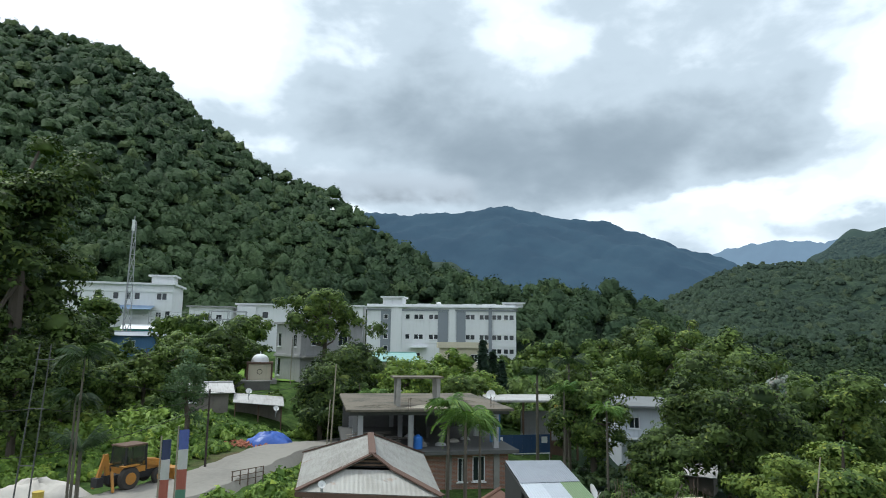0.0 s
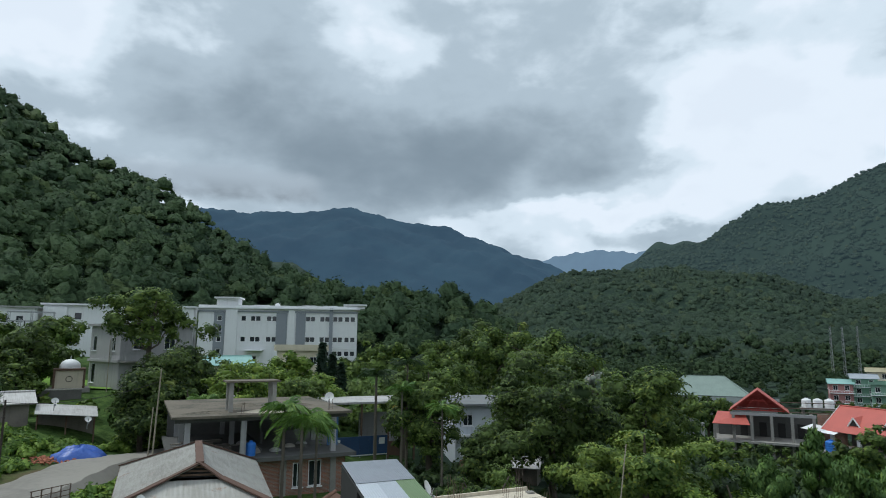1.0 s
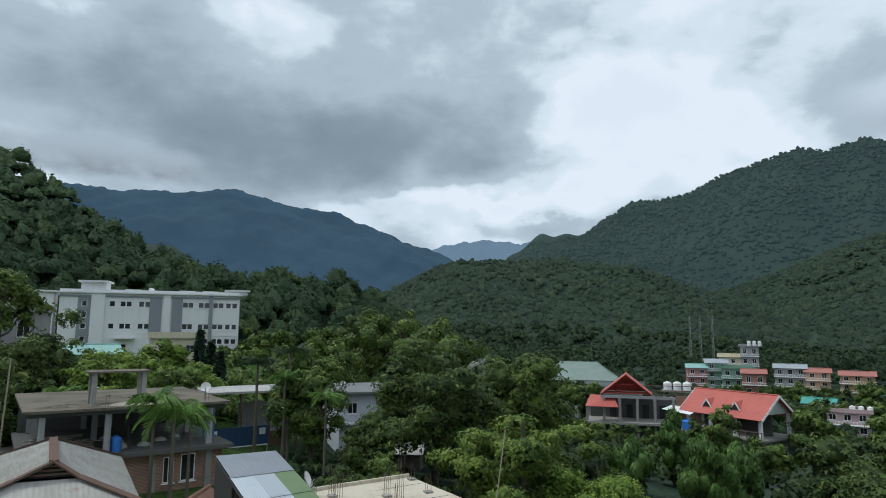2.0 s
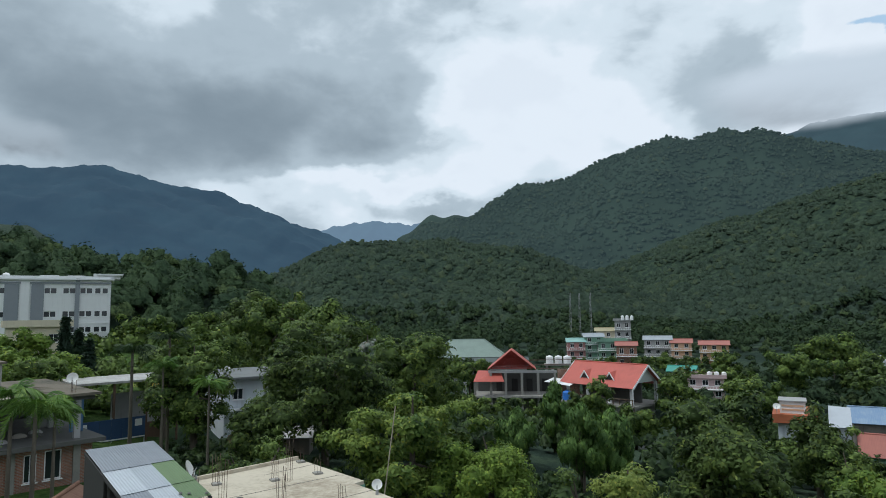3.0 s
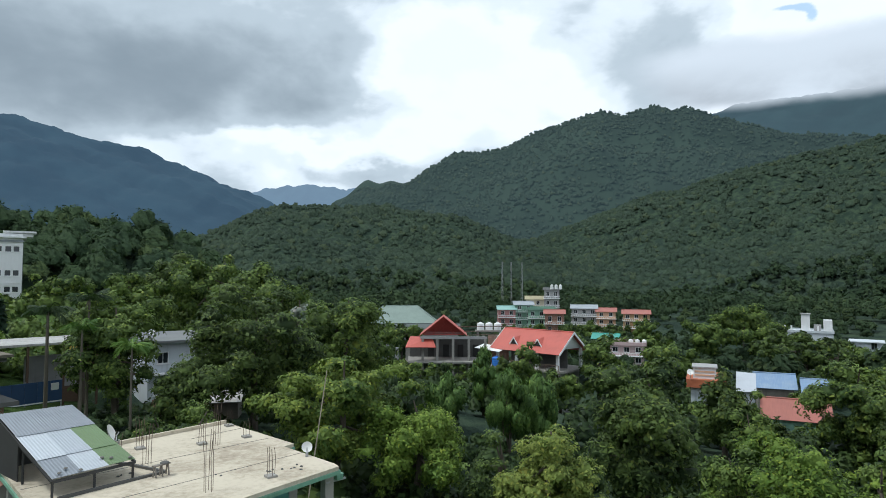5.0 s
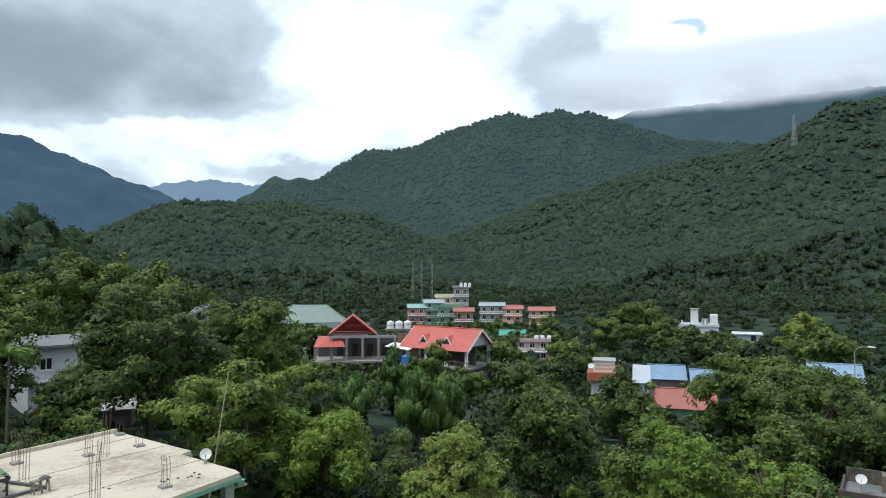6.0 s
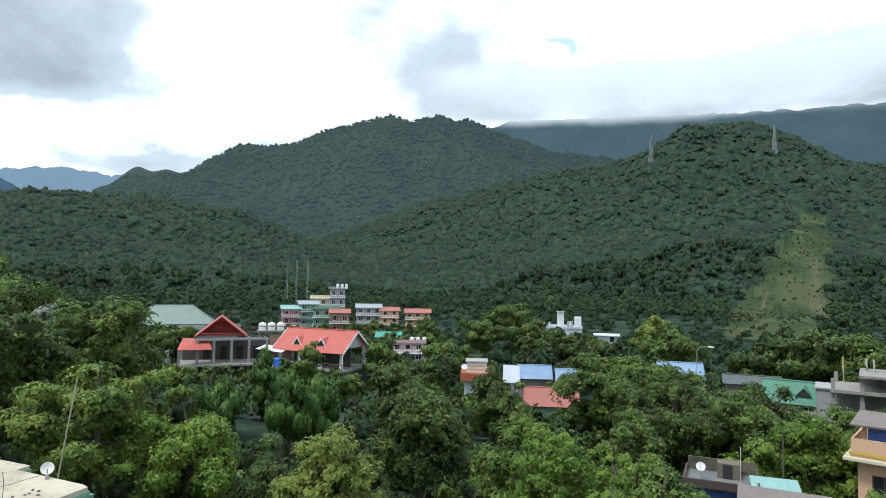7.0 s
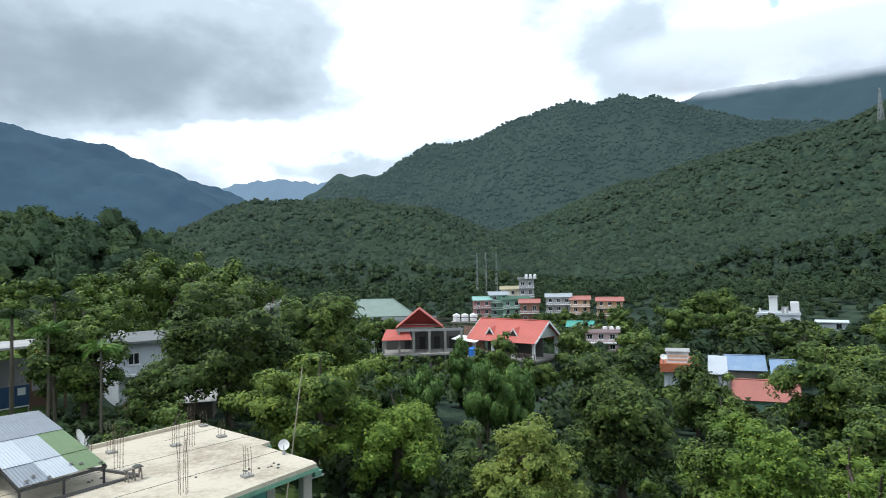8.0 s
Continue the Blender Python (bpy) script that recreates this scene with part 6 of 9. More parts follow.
def shrine():
    x, y = -20.8, 72.0
    t = thing("shrine", "small cream shrine with a white dome on a platform", "shrine", x, y, 8.1, 16)
    part("platform", Build().box(-1.9, 1.9, -0.6, 3.2, -1.2, 0.25), "concrete", t)
    four_walls(t, 2.5, 2.5, 2.0, "cream", [], 0.2, 0.253)
    part("cornice", Build().box(-1.45, 1.45, -0.2, 2.7, 2.003, 2.2), "brownwood", t)
    part("drum", Build().tube([(0, 1.25, 2.203), (0, 1.25, 2.4)], 0.98, 18), "whitetrim", t)
    part("dome", Build().dome((0, 1.25, 2.4), 0.95, 0.72, 20, 7), "whitetrim", t, smooth=True)
    part("finial", Build().tube([(0, 1.25, 3.1), (0, 1.25, 3.45)], [0.06, 0.01], 6), "whitetrim", t)
    for a, b in ((-1.32, -0.2), (1.32, -0.2)):
        part("post", Build().box(a - 0.1, a + 0.1, b, b + 0.2, 0.253, 2.0), "brownwood", t)
    ringm = Build()
    for k in range(12):
        p = [(0.28 * math.cos(2 * math.pi * (k + q) / 12), -0.03, 1.15 + 0.28 * math.sin(2 * math.pi * (k + q) / 12)) for q in (0, 1)]
        ringm.beam(p[0], p[1], 0.06, 0.06, (0, 1, 0))
    part("emblem", ringm, "dark", t)
    lawn = Build()
    for i in range(10):
        for k in range(8):
            q = [(-33 + 1.55 * (i + a), 74 + 2.0 * (k + b)) for a, b in ((0, 0), (1, 0), (1, 1), (0, 1))]
            lawn.add([(u, v, land_z(u, v) + 0.12) for u, v in q], [(0, 1, 2, 3)])
    solid("lawn", lawn, "lawn", "bright mown lawn beside the shrine", "lawn", kind="structure")
    wall = Build().box(-6.5, 3.2, -0.2, 0.2, -2, 0.75)
    t = thing("retaining_wall", "low dark stone retaining wall below the lawn", "wall", -22, 68.8, 7.6, 14)
    part("stonework", wall, "stone", t)
    part("coping", Build().box(-6.6, 3.3, -0.26, 0.26, 0.753, 0.85), "concrete", t)
    sh = thing("shed", "grey plank shed with a bleached tin roof", "shed", -21.3, 57.2, land_z(-21.3, 57.2), 24)
    four_walls(sh, 4.0, 3.6, 1.9, "plank", [("f", 1.0, 0.9, 0.7, 0.7, 2)], 0.1, -1.5)
    gable_roof(sh, 4.0, 3.6, 1.9, 0.6, "pale_tin", 0.5, "plank")
    sh = thing("shed", "open lean-to with a rusty sheet roof on poles", "shed", -16.6, 57.6, land_z(-16.6, 57.6), 16)
    part("roof", Build().sheet((-2.2, -0.4, 1.75), (2.2, -0.4, 1.35), (2.2, 2.6, 1.9), (-2.2, 2.6, 2.3), 0.05), "pale_tin", sh)
    for a, b, c in ((-2, 0, 1.6), (2, 0, 1.3), (-2, 2.4, 2.1), (2, 2.4, 1.8), (0, 0, 1.45)):
        part("post", Build().beam((a, b, -1), (a, b, c), 0.1), "brownwood", sh)
    part("back_wall", Build().box(-2, 2, 2.3, 2.36, -1, 1.7), "plank", sh)
    dish_antenna(-17.4, 57.1, land_z(-17.4, 57.1) + 1.7, 0.27, 30)
    dish_antenna(-14.9, 57.1, land_z(-14.9, 57.1) + 1.2, 0.25, 30)


shrine()


# ---- road, digger, tarpaulin and sand ----
def road_strip():
    line = [(-3.0, 64.5), (-6.5, 59.5), (-9.4, 55.4), (-11.2, 50.2), (-12.7, 45.5), (-13.9, 41.6), (-15.3, 37.8), (-17.4, 33.5), (-20.5, 28.5), (-25, 23), (-32, 17)]
    half = [2.4, 2.4, 2.0, 1.9, 1.9, 2.0, 2.3, 2.6, 2.8, 2.8, 2.8]
    n = 70
    s = np.linspace(0, len(line) - 1, n)
    px, py = np.interp(s, range(len(line)), [p[0] for p in line]), np.interp(s, range(len(line)), [p[1] for p in line])
    hw = np.interp(s, range(len(line)), half)
    for _ in range(4):
        px[1:-1], py[1:-1] = (px[:-2] + 2 * px[1:-1] + px[2:]) / 4, (py[:-2] + 2 * py[1:-1] + py[2:]) / 4
    dx, dy = np.gradient(px), np.gradient(py)
    length = np.hypot(dx, dy)
    nx, ny = -dy / length, dx / length
    mid = np.convolve(np.pad(land(px, py), 4, "edge"), np.ones(9) / 9, "valid")
    b = Build()
    across = (-1.0, -0.5, 0.0, 0.5, 1.0)
    verts = []
    for i in range(n):
        for a in across:
            e = 1 + 0.06 * math.sin(i * 1.7 + a * 5)
            verts.append((px[i] + nx[i] * a * hw[i] * e, py[i] + ny[i] * a * hw[i] * e, mid[i] + 0.42 - 0.05 * a * a))
    k = len(across)
    faces = [(i * k + j, i * k + j + 1, (i + 1) * k + j + 1, (i + 1) * k + j) for i in range(n - 1) for j in range(k - 1)]
    b.add(verts, faces)
    # verge down to the soil on both sides
    for j, sgn in ((0, -1), (k - 1, 1)):
        vv = []
        for i in range(n):
            p = verts[i * k + j]
            vv += [p, (p[0] + sgn * nx[i] * 0.8, p[1] + sgn * ny[i] * 0.8, p[2] - 0.9)]
        b.add(vv, [(2 * i, 2 * i + 1, 2 * i + 3, 2 * i + 2) for i in range(n - 1)])
    return b, lambda x, y: float(mid[np.argmin((px - x) ** 2 + (py - y) ** 2)]) + 0.42


ROAD, road_z = road_strip()
solid("road", ROAD, "asphalt", "pale dusty village road curving past the slope", "road", kind="structure")


def backhoe(x, y, z, turn):
    t = thing("backhoe_loader", "yellow backhoe loader with a dark cab parked on the verge", "digger", x, y, z, turn)
    t.matrix_basis = t.matrix_basis @ Matrix.Scale(0.88, 4)
    part("chassis", Build().box(-1.9, 1.6, -0.45, 0.45, 0.55, 1.0), "dark", t)
    hood = Build().add([(0.55, -0.48, 1.0), (2.0, -0.42, 1.0), (2.0, 0.42, 1.0), (0.55, 0.48, 1.0), (0.55, -0.46, 1.72), (1.95, -0.38, 1.5), (1.95, 0.38, 1.5), (0.55, 0.46, 1.72)],
                       [(0, 3, 2, 1), (4, 5, 6, 7), (0, 1, 5, 4), (1, 2, 6, 5), (2, 3, 7, 6), (3, 0, 4, 7)])
    part("hood", hood, "machine_yellow", t)
    cab = Build()
    for a, b in ((-1.05, -0.72), (0.5, -0.72), (-1.05, 0.72), (0.5, 0.72)):
        cab.beam((a, b, 1.0), (a * 0.94, b * 0.92, 2.65), 0.1)
    part("cab_frame", cab, "dark", t)
    part("cab_roof", Build().box(-1.1, 0.55, -0.72, 0.72, 2.66, 2.76), "brownwood", t, "sun-faded tan cab roof")
    part("windscreen", Build().box(0.46, 0.48, -0.62, 0.62, 1.45, 2.6).box(-1.02, -1.0, -0.62, 0.62, 1.3, 2.6).box(-0.95, 0.42, -0.69, -0.67, 1.3, 2.6).box(-0.95, 0.42, 0.67, 0.69, 1.3, 2.6), "cab_glass", t)
    part("cab_body", Build().box(-1.1, 0.55, -0.74, 0.74, 1.0, 1.35), "machine_yellow", t)
    part("seat", Build().box(-0.5, 0.0, -0.25, 0.25, 1.36, 1.5).box(-0.6, -0.48, -0.25, 0.25, 1.5, 2.05), "dark", t)
    for xx, r, wd in ((-0.75, 0.72, 0.42), (1.5, 0.5, 0.34)):
        for s in (-1, 1):
            ww = Build()
            ys = [s * (0.55 + k * wd / 4) for k in range(5)]
            rr = [r * 0.9, r, r, r, r * 0.9]
            ww.tube([(xx, q, r) for q in ys], rr, 20)
            wheel = part("wheel", ww, "rubber", t)
            part("rim", Build().tube([(xx, s * (0.56 + wd), r), (xx, s * (0.585 + wd), r)], r * 0.52, 14), "machine_yellow", wheel)
    for s in (-0.62, 0.62):
        part("loader_arm", Build().beam((0.3, s, 1.55), (1.6, s, 1.25), 0.12, 0.22).beam((1.6, s, 1.25), (2.6, s, 0.55), 0.12, 0.2), "machine_yellow", t)
    shovel = Build().add([(2.5, -1.1, 0.1), (3.3, -1.1, 0.08), (2.45, -1.1, 0.85), (3.0, -1.1, 0.9), (2.5, 1.1, 0.1), (3.3, 1.1, 0.08), (2.45, 1.1, 0.85), (3.0, 1.1, 0.9)],
                         [(0, 1, 5, 4), (0, 4, 6, 2), (0, 2, 3, 1), (4, 5, 7, 6), (2, 6, 7, 3)])
    part("shovel", shovel, "machine_yellow", t)
    part("boom", Build().beam((-1.75, 0, 1.0), (-1.95, 0, 2.3), 0.2, 0.28), "machine_yellow", t)
    part("dipper", Build().beam((-1.95, 0, 2.3), (-2.35, 0, 0.9), 0.16, 0.22), "machine_yellow", t)
    part("digging_bucket", Build().box(-2.6, -2.15, -0.3, 0.3, 0.4, 0.95), "dark", t)
    for s in (-1, 1):
        part("stabiliser", Build().beam((-1.85, s * 0.6, 1.3), (-1.95, s * 1.0, 0.1), 0.14), "machine_yellow", t)
    part("fender", Build().box(-1.35, -0.15, -1.0, -0.56, 1.46, 1.54).box(-1.35, -0.15, 0.56, 1.0, 1.46, 1.54), "machine_yellow", t)


backhoe(-18.1, 37.8, road_z(-16, 37.6) - 0.1, 62)


def heap(name, x, y, rx, ry, h, material, label, category, seed, lift=0.0):
    b = Build()
    rng = np.random.default_rng(seed)
    rings, segs = 10, 26
    verts = []
    ph = rng.uniform(0, 6, 8)
    for i in range(rings + 1):
        u = i / rings
        for k in range(segs):
            a = 2 * math.pi * k / segs
            q = u * (1 + 0.16 * math.sin(2 * a + ph[0]) + 0.1 * math.sin(5 * a + ph[1]))
            xx, yy = x + rx * q * math.cos(a), y + ry * q * math.sin(a)
            zz = h * (1 - u ** 2.4) * (1 + 0.16 * math.sin(3 * a + ph[2] + 5 * u)) + 0.07 * h * math.sin(9 * a + 11 * u + ph[3]) + h * rng.uniform(-0.09, 0.09) * (u < 0.95)
            verts.append((xx, yy, land_z(xx, yy) + max(zz, -0.25 if u == 1 else 0.0) + lift - (0.3 if i == rings else 0)))
    faces = [(i * segs + k, i * segs + (k + 1) % segs, (i + 1) * segs + (k + 1) % segs, (i + 1) * segs + k) for i in range(rings) for k in range(segs)]
    return solid(name, b.add(verts, faces), material, label, category, smooth=True)


heap("sand_mound", -22.2, 35.6, 2.7, 1.9, 0.95, "sand", "pale heap of building sand beside the road", "sand heap", 3)
heap("tarpaulin_cover", -13.5, 50.3, 2.1, 1.3, 0.75, "tarp", "blue tarpaulin thrown over a heap of bricks", "tarpaulin", 5, 0.1)


def loose_bricks():
    rng = random.Random(4)
    shape = Build().box(-0.115, 0.115, -0.055, 0.055, -0.035, 0.035).mesh("brick")
    t = thing("brick_pile", "scattered red bricks spilling from under the tarpaulin", "brick pile", -14.2, 49.2, 0)
    for i in range(260):
        a, q = rng.uniform(2.0, 6.9), rng.uniform(0.5, 2.9)
        x, y = 0.4 + q * math.cos(a) * 1.1, 0.6 + q * math.sin(a) * 0.6
        o = part("brick", shape, "loose_brick", t)
        o.matrix_basis = pose(x, y, land_z(x - 14.2, y + 49.2) + 0.12 + rng.uniform(0, 0.35) * max(0, 1.6 - q), rng.uniform(-40, 40), rng.uniform(-40, 40), rng.uniform(0, 180))


loose_bricks()

# ---- prayer flags, poles and fence by the road ----
def flag_pole(x, y, top, colours, label, width=0.28):
    base = land_z(x, y)
    t = thing("prayer_flag", label, "prayer flag", x, y, base - 0.2, 22, group="prayer flags")
    h = top - base + 0.2
    part("pole", Build().tube([(0, 0, 0), (0, 0, h)], [0.045, 0.025], 8), "bamboo_pole", t)
    n = len(colours)
    hi = h - 0.15
    lo = max(0.4, hi - 0.74 * n)
    for i, c in enumerate(colours):
        z0, z1 = hi - (hi - lo) * (i + 1) / n, hi - (hi - lo) * i / n
        b = Build()
        steps, rows = 5, 5
        pts = []
        for r in range(rows + 1):
            for k in range(steps + 1):
                u, z = k / steps, z0 + (z1 - z0) * r / rows
                pts.append((0.04 + width * u, 0.07 * math.sin(u * 5 + z * 1.7) * u, z))
        fs = [(r * (steps + 1) + k, r * (steps + 1) + k + 1, (r + 1) * (steps + 1) + k + 1, (r + 1) * (steps + 1) + k) for r in range(rows) for k in range(steps)]
        b.add(pts, fs)
        b.add([(p[0], p[1] + 0.006, p[2]) for p in pts], [f[::-1] for f in fs])
        part("cloth", b, c, t)


flag_pole(-10.9, 24.8, 9.3, ("flag_navy", "flag_white", "flag_red", "flag_green", "flag_yellow"), "tall faded prayer flag in five colours on a bamboo pole", 0.32)
flag_pole(-10.35, 25.0, 9.65, ("flag_blue", "flag_white", "flag_red", "flag_green"), "tall prayer flag in blue, white, red and green on a pole", 0.36)
flag_pole(-17.4, 72.5, 13.2, ("flag_white", "flag_white", "flag_white"), "narrow white prayer flag on a tall thin pole", 0.2)

for dx, lean in ((0.0, 0.55), (0.75, 0.35)):
    plain_pole(-20.1 + dx, 30.4, 12.6, 0.04, "dark_iron", "tall leaning tubular steel pole of a power line", "power pole", (lean, 0.1))
for x0, x1, z in ((-19.85, -19.15, 7.0), (-19.7, -18.95, 9.6), (-19.6, -18.7, 11.9)):
    solid("pole_crossbar", Build().beam((x0, 30.4, z), (x1, 30.4, z), 0.045), "dark_iron", "thin steel crossbar joining the twin power poles", "crossbar")
plain_pole(-15.5, 42.3, 9.65, 0.085, "darkwood", "dark wooden utility pole above the weeds", "power pole")
plain_pole(-7.6, 43.0, 11.4, 0.06, "bamboo_pole", "weathered bamboo pole beside the unfinished house", "pole", (0.25, 0))
plain_pole(-7.9, 43.2, 9.0, 0.05, "bamboo_pole", "weathered bamboo pole beside the unfinished house", "pole", (0.2, 0))
plain_pole(12.3, 23.85, 8.82, 0.036, "bamboo_pole", "long thin leaning aerial pole behind the roof", "pole", (2.15, 1.25))


def wire(name, pts, sag, label):
    b = Build()
    for a, c in zip(pts, pts[1:]):
        a, c = Vector(a), Vector(c)
        b.tube([a.lerp(c, k / 8) - Vector((0, 0, sag * 4 * (k / 8) * (1 - k / 8))) for k in range(9)], 0.014, 4)
    solid(name, b, "dark", label, "cable")


wire("cable", [(-42, 26, 9.5), (-19.3, 30.4, 9.6), (-15.5, 42.3, 9.2), (-20.8, 56.5, 9.2)], 0.5, "thin black power cable slung between the poles")
wire("cable", [(-42, 27, 7.2), (-19.6, 30.4, 7.4), (-15.5, 42.3, 8.7)], 0.4, "thin black power cable slung between the poles")
wire("cable", [(-19.0, 30.4, 11.8), (-15.5, 42.3, 9.5), (-7.4, 43.0, 10.6)], 0.5, "thin black power cable slung between the poles")


def road_fence():
    t = thing("fence", "short rusty iron railing at the road's edge", "fence", -12.6, 38.9, land_z(-12.6, 38.9) + 0.1, 52)
    for i in range(5):
        part("post", Build().beam((i * 0.55, 0, -0.3), (i * 0.55, 0, 0.95), 0.05), "rust_steel", t)
    for z in (0.35, 0.62, 0.92):
        part("rail", Build().beam((-0.05, 0.03, z), (2.25, 0.03, z), 0.04), "rust_steel", t)


road_fence()
sack = thing("bucket", "yellow plastic drum standing in the sand", "drum", -21.3, 34.4, land_z(-21.3, 34.4))
part("body", Build().tube([(0, 0, 0), (0, 0, 0.7)], 0.27, 16), "flag_yellow", sack)
part("rim", Build().tube([(0, 0, 0.7), (0, 0, 0.74)], 0.29, 16), "flag_yellow", sack)


# ---- tin-roofed house ----
def tin_house():
    t = thing("house", "single-storey house under an aged tin hip roof", "house", -3.9, 32.1, land_z(-3.9, 32.1), 9)
    inv = t.matrix_basis.inverted()

    def q(x, y, z):
        return inv @ Vector((x, y, z))
    fl, fr, br, bl = q(-6.35, 27.8, 6.65), q(-0.1, 27.2, 6.65), q(-1.2, 36.6, 6.75), q(-7.85, 36.3, 6.75)
    near, far = q(-3.25, 29.0, 8.0), q(-4.0, 34.8, 8.05)
    gl, gr = q(-4.5, 28.75, 7.42), q(-2.35, 28.75, 7.42)
    part("roof", Build().sheet(fl, gl, far, bl, 0.05).sheet(gl, near, far, gl.lerp(far, 0.02), 0.05), "tin_y", t)
    part("roof", Build().sheet(gr, fr, br, far, 0.05).sheet(near, gr, far, near.lerp(far, 0.02), 0.05), "tin_y", t)
    part("roof", Build().sheet(bl, far, far + Vector((0.01, 0, 0)), br, 0.05), "tin", t)
    part("front_hip", Build().sheet(fl, fr, gr - Vector((0, 0, 0.04)), gl - Vector((0, 0, 0.04)), 0.05), "tin_pale", t, "paler front hip of ridged tin")
    vent = Build().add([gl + Vector((0.1, 0.3, 0)), gr + Vector((-0.1, 0.3, 0)), near + Vector((0, 0.3, -0.08))], [(0, 1, 2)])
    part("gable_vent", vent, "dark", t)
    slats = Build()
    for k in (0.2, 0.45, 0.7):
        a, b = gl.lerp(near, k), gr.lerp(near, k)
        slats.beam(a + Vector((0.12, 0.2, 0)), b + Vector((-0.12, 0.2, 0)), 0.04, 0.08)
    part("vent_slats", slats, "brownwood", t)
    for a, b in ((near, far), (near, gl), (near, gr), (gl, fl), (gr, fr), (far, bl), (far, br)):
        part("ridge_cap", Build().beam(a + Vector((0, 0, 0.04)), b + Vector((0, 0, 0.04)), 0.34, 0.06), "rust_cap", t, "rusty brown ridge cap")
    part("fascia", Build().beam(fl - Vector((0, 0, 0.14)), fr - Vector((0, 0, 0.14)), 0.05, 0.2).beam(fr - Vector((0, 0, 0.14)), br - Vector((0, 0, 0.14)), 0.05, 0.2).beam(fl - Vector((0, 0, 0.14)), bl - Vector((0, 0, 0.14)), 0.05, 0.2), "rust_cap", t)
    body = Build()
    ins = [fl.lerp(br, 0.06), fr.lerp(bl, 0.06), br.lerp(fl, 0.06), bl.lerp(fr, 0.06)]
    for a, b in zip(ins, ins[1:] + ins[:1]):
        body.beam((a.x, a.y, 1.1), (b.x, b.y, 1.1), 0.2, 4.2)
    part("wall", body, "plaster", t)
    dish_antenna(*(t.matrix_basis @ fl.lerp(fr, 0.18)), 0.16, 20, 30, lift=0.15)


tin_house()


# ---- unfinished concrete house ----
def unfinished_house():
    z0 = 2.7
    t = thing("unfinished_house", "unfinished concrete frame house with a brick ground floor", "house", -0.95, 44.5, z0, 11.3)
    w, d = 11.6, 12.2
    roof, floor = 5.7, 2.95
    part("roof_slab", Build().box(-w / 2, w / 2, -0.6, d, roof - 0.16, roof), "mossy_concrete", t, "stained mossy roof slab")
    part("edge_beam", Build().box(-w / 2 + 0.2, w / 2 - 0.2, -0.1, 0.15, roof - 0.44, roof - 0.163), "dark_concrete", t)
    part("floor_slab", Build().box(-w / 2, w / 2 + 0.3, -0.8, d, floor - 0.25, floor), "dark_concrete", t)
    cols = (-w / 2 + 1.0, -1.35, 4.7)
    for x in cols:
        for y in (0.0, 5.6, 11.3):
            part("column", Build().box(x - 0.17, x + 0.17, y, y + 0.34, floor + 0.003, roof - 0.163 if y else roof - 0.443), "plaster", t)
    for x in cols + (1.3,):
        part("column", Build().box(x - 0.2, x + 0.2, -0.12, 0.25, -2, floor - 0.253), "concrete", t)
    # ground floor: brick walls and windows
    m = Matrix.Translation((-w / 2 + 0.2, 0, 0))
    holes = [(7.55, 8.2, 0.75, 2.35), (8.6, 9.5, 0.75, 2.45)]
    part("brick_wall", moved(holed_wall(0, w - 0.5, -2, floor - 0.254, 0.2, holes), m), "brick", t)
    part("brick_wall", Build().box(w / 2 - 0.35, w / 2 - 0.15, 0.26, d - 0.3, -2, floor - 0.254), "brick", t)
    part("brick_wall", Build().box(-w / 2 + 0.2, -w / 2 + 0.4, 0.26, d - 0.3, -2, floor - 0.254), "brick", t)
    for u, ww, hh in ((7.875, 0.65, 1.6), (9.05, 0.9, 1.7)):
        add_window(t, m @ Matrix.Translation((u, 0, 0.75)), ww, hh, "whitetrim", 2)
    part("plinth", Build().box(-w / 2 - 0.2, w / 2 + 0.5, -1.1, -0.3, -2, -0.1), "mossy_concrete", t)
    # back of the open floor, coloured dark to stand for its shade
    part("back_wall", Build().box(-w / 2 + 0.3, w / 2 - 0.3, d - 0.6, d - 0.4, floor + 0.003, roof - 0.23), "dark_concrete", t)
    part("partition", Build().box(0.6, 0.75, 5.0, d - 0.7, floor + 0.003, roof - 0.23), "dark_concrete", t)
    # stair head frame
    for x in (-2.1, 0.75):
        for y in (1.2, 2.6):
            part("stair_post", Build().box(x - 0.14, x + 0.14, y, y + 0.28, roof + 0.003, roof + 1.95), "concrete", t)
    part("stair_slab", Build().box(-2.5, 1.1, 1.0, 3.0, roof + 1.953, roof + 2.06), "mossy_concrete", t)
    part("rubble", heap_shape(0.2, 0.6, 1.7, 0.7, 0.18, 9, roof + 0.002), "roof_concrete", t, "pale rubble and sand on the slab")
    for x, y in ((-1.6, -0.2), (-1.45, -0.2), (4.4, 0.3), (4.6, 0.3), (4.4, 0.5)):
        part("rebar", Build().tube([(x, y, roof - 0.02), (x + 0.02, y, roof + 0.75)], 0.015, 5), "rust_steel", t)
    for x, y, a, b, h, seed in ((-3.6, 1.2, 1.3, 0.6, 0.10, 21), (2.6, 1.0, 1.2, 0.5, 0.09, 22), (-0.6, 5.5, 1.6, 0.8, 0.14, 23), (3.4, 4.2, 0.9, 0.7, 0.11, 24)):
        part("debris", heap_shape(x, y, a, b, h, seed, roof + 0.002), "mossy_concrete", t, "heap of broken concrete and leaves")
    # clutter on the open floor
    rng = random.Random(8)
    base = t.matrix_basis
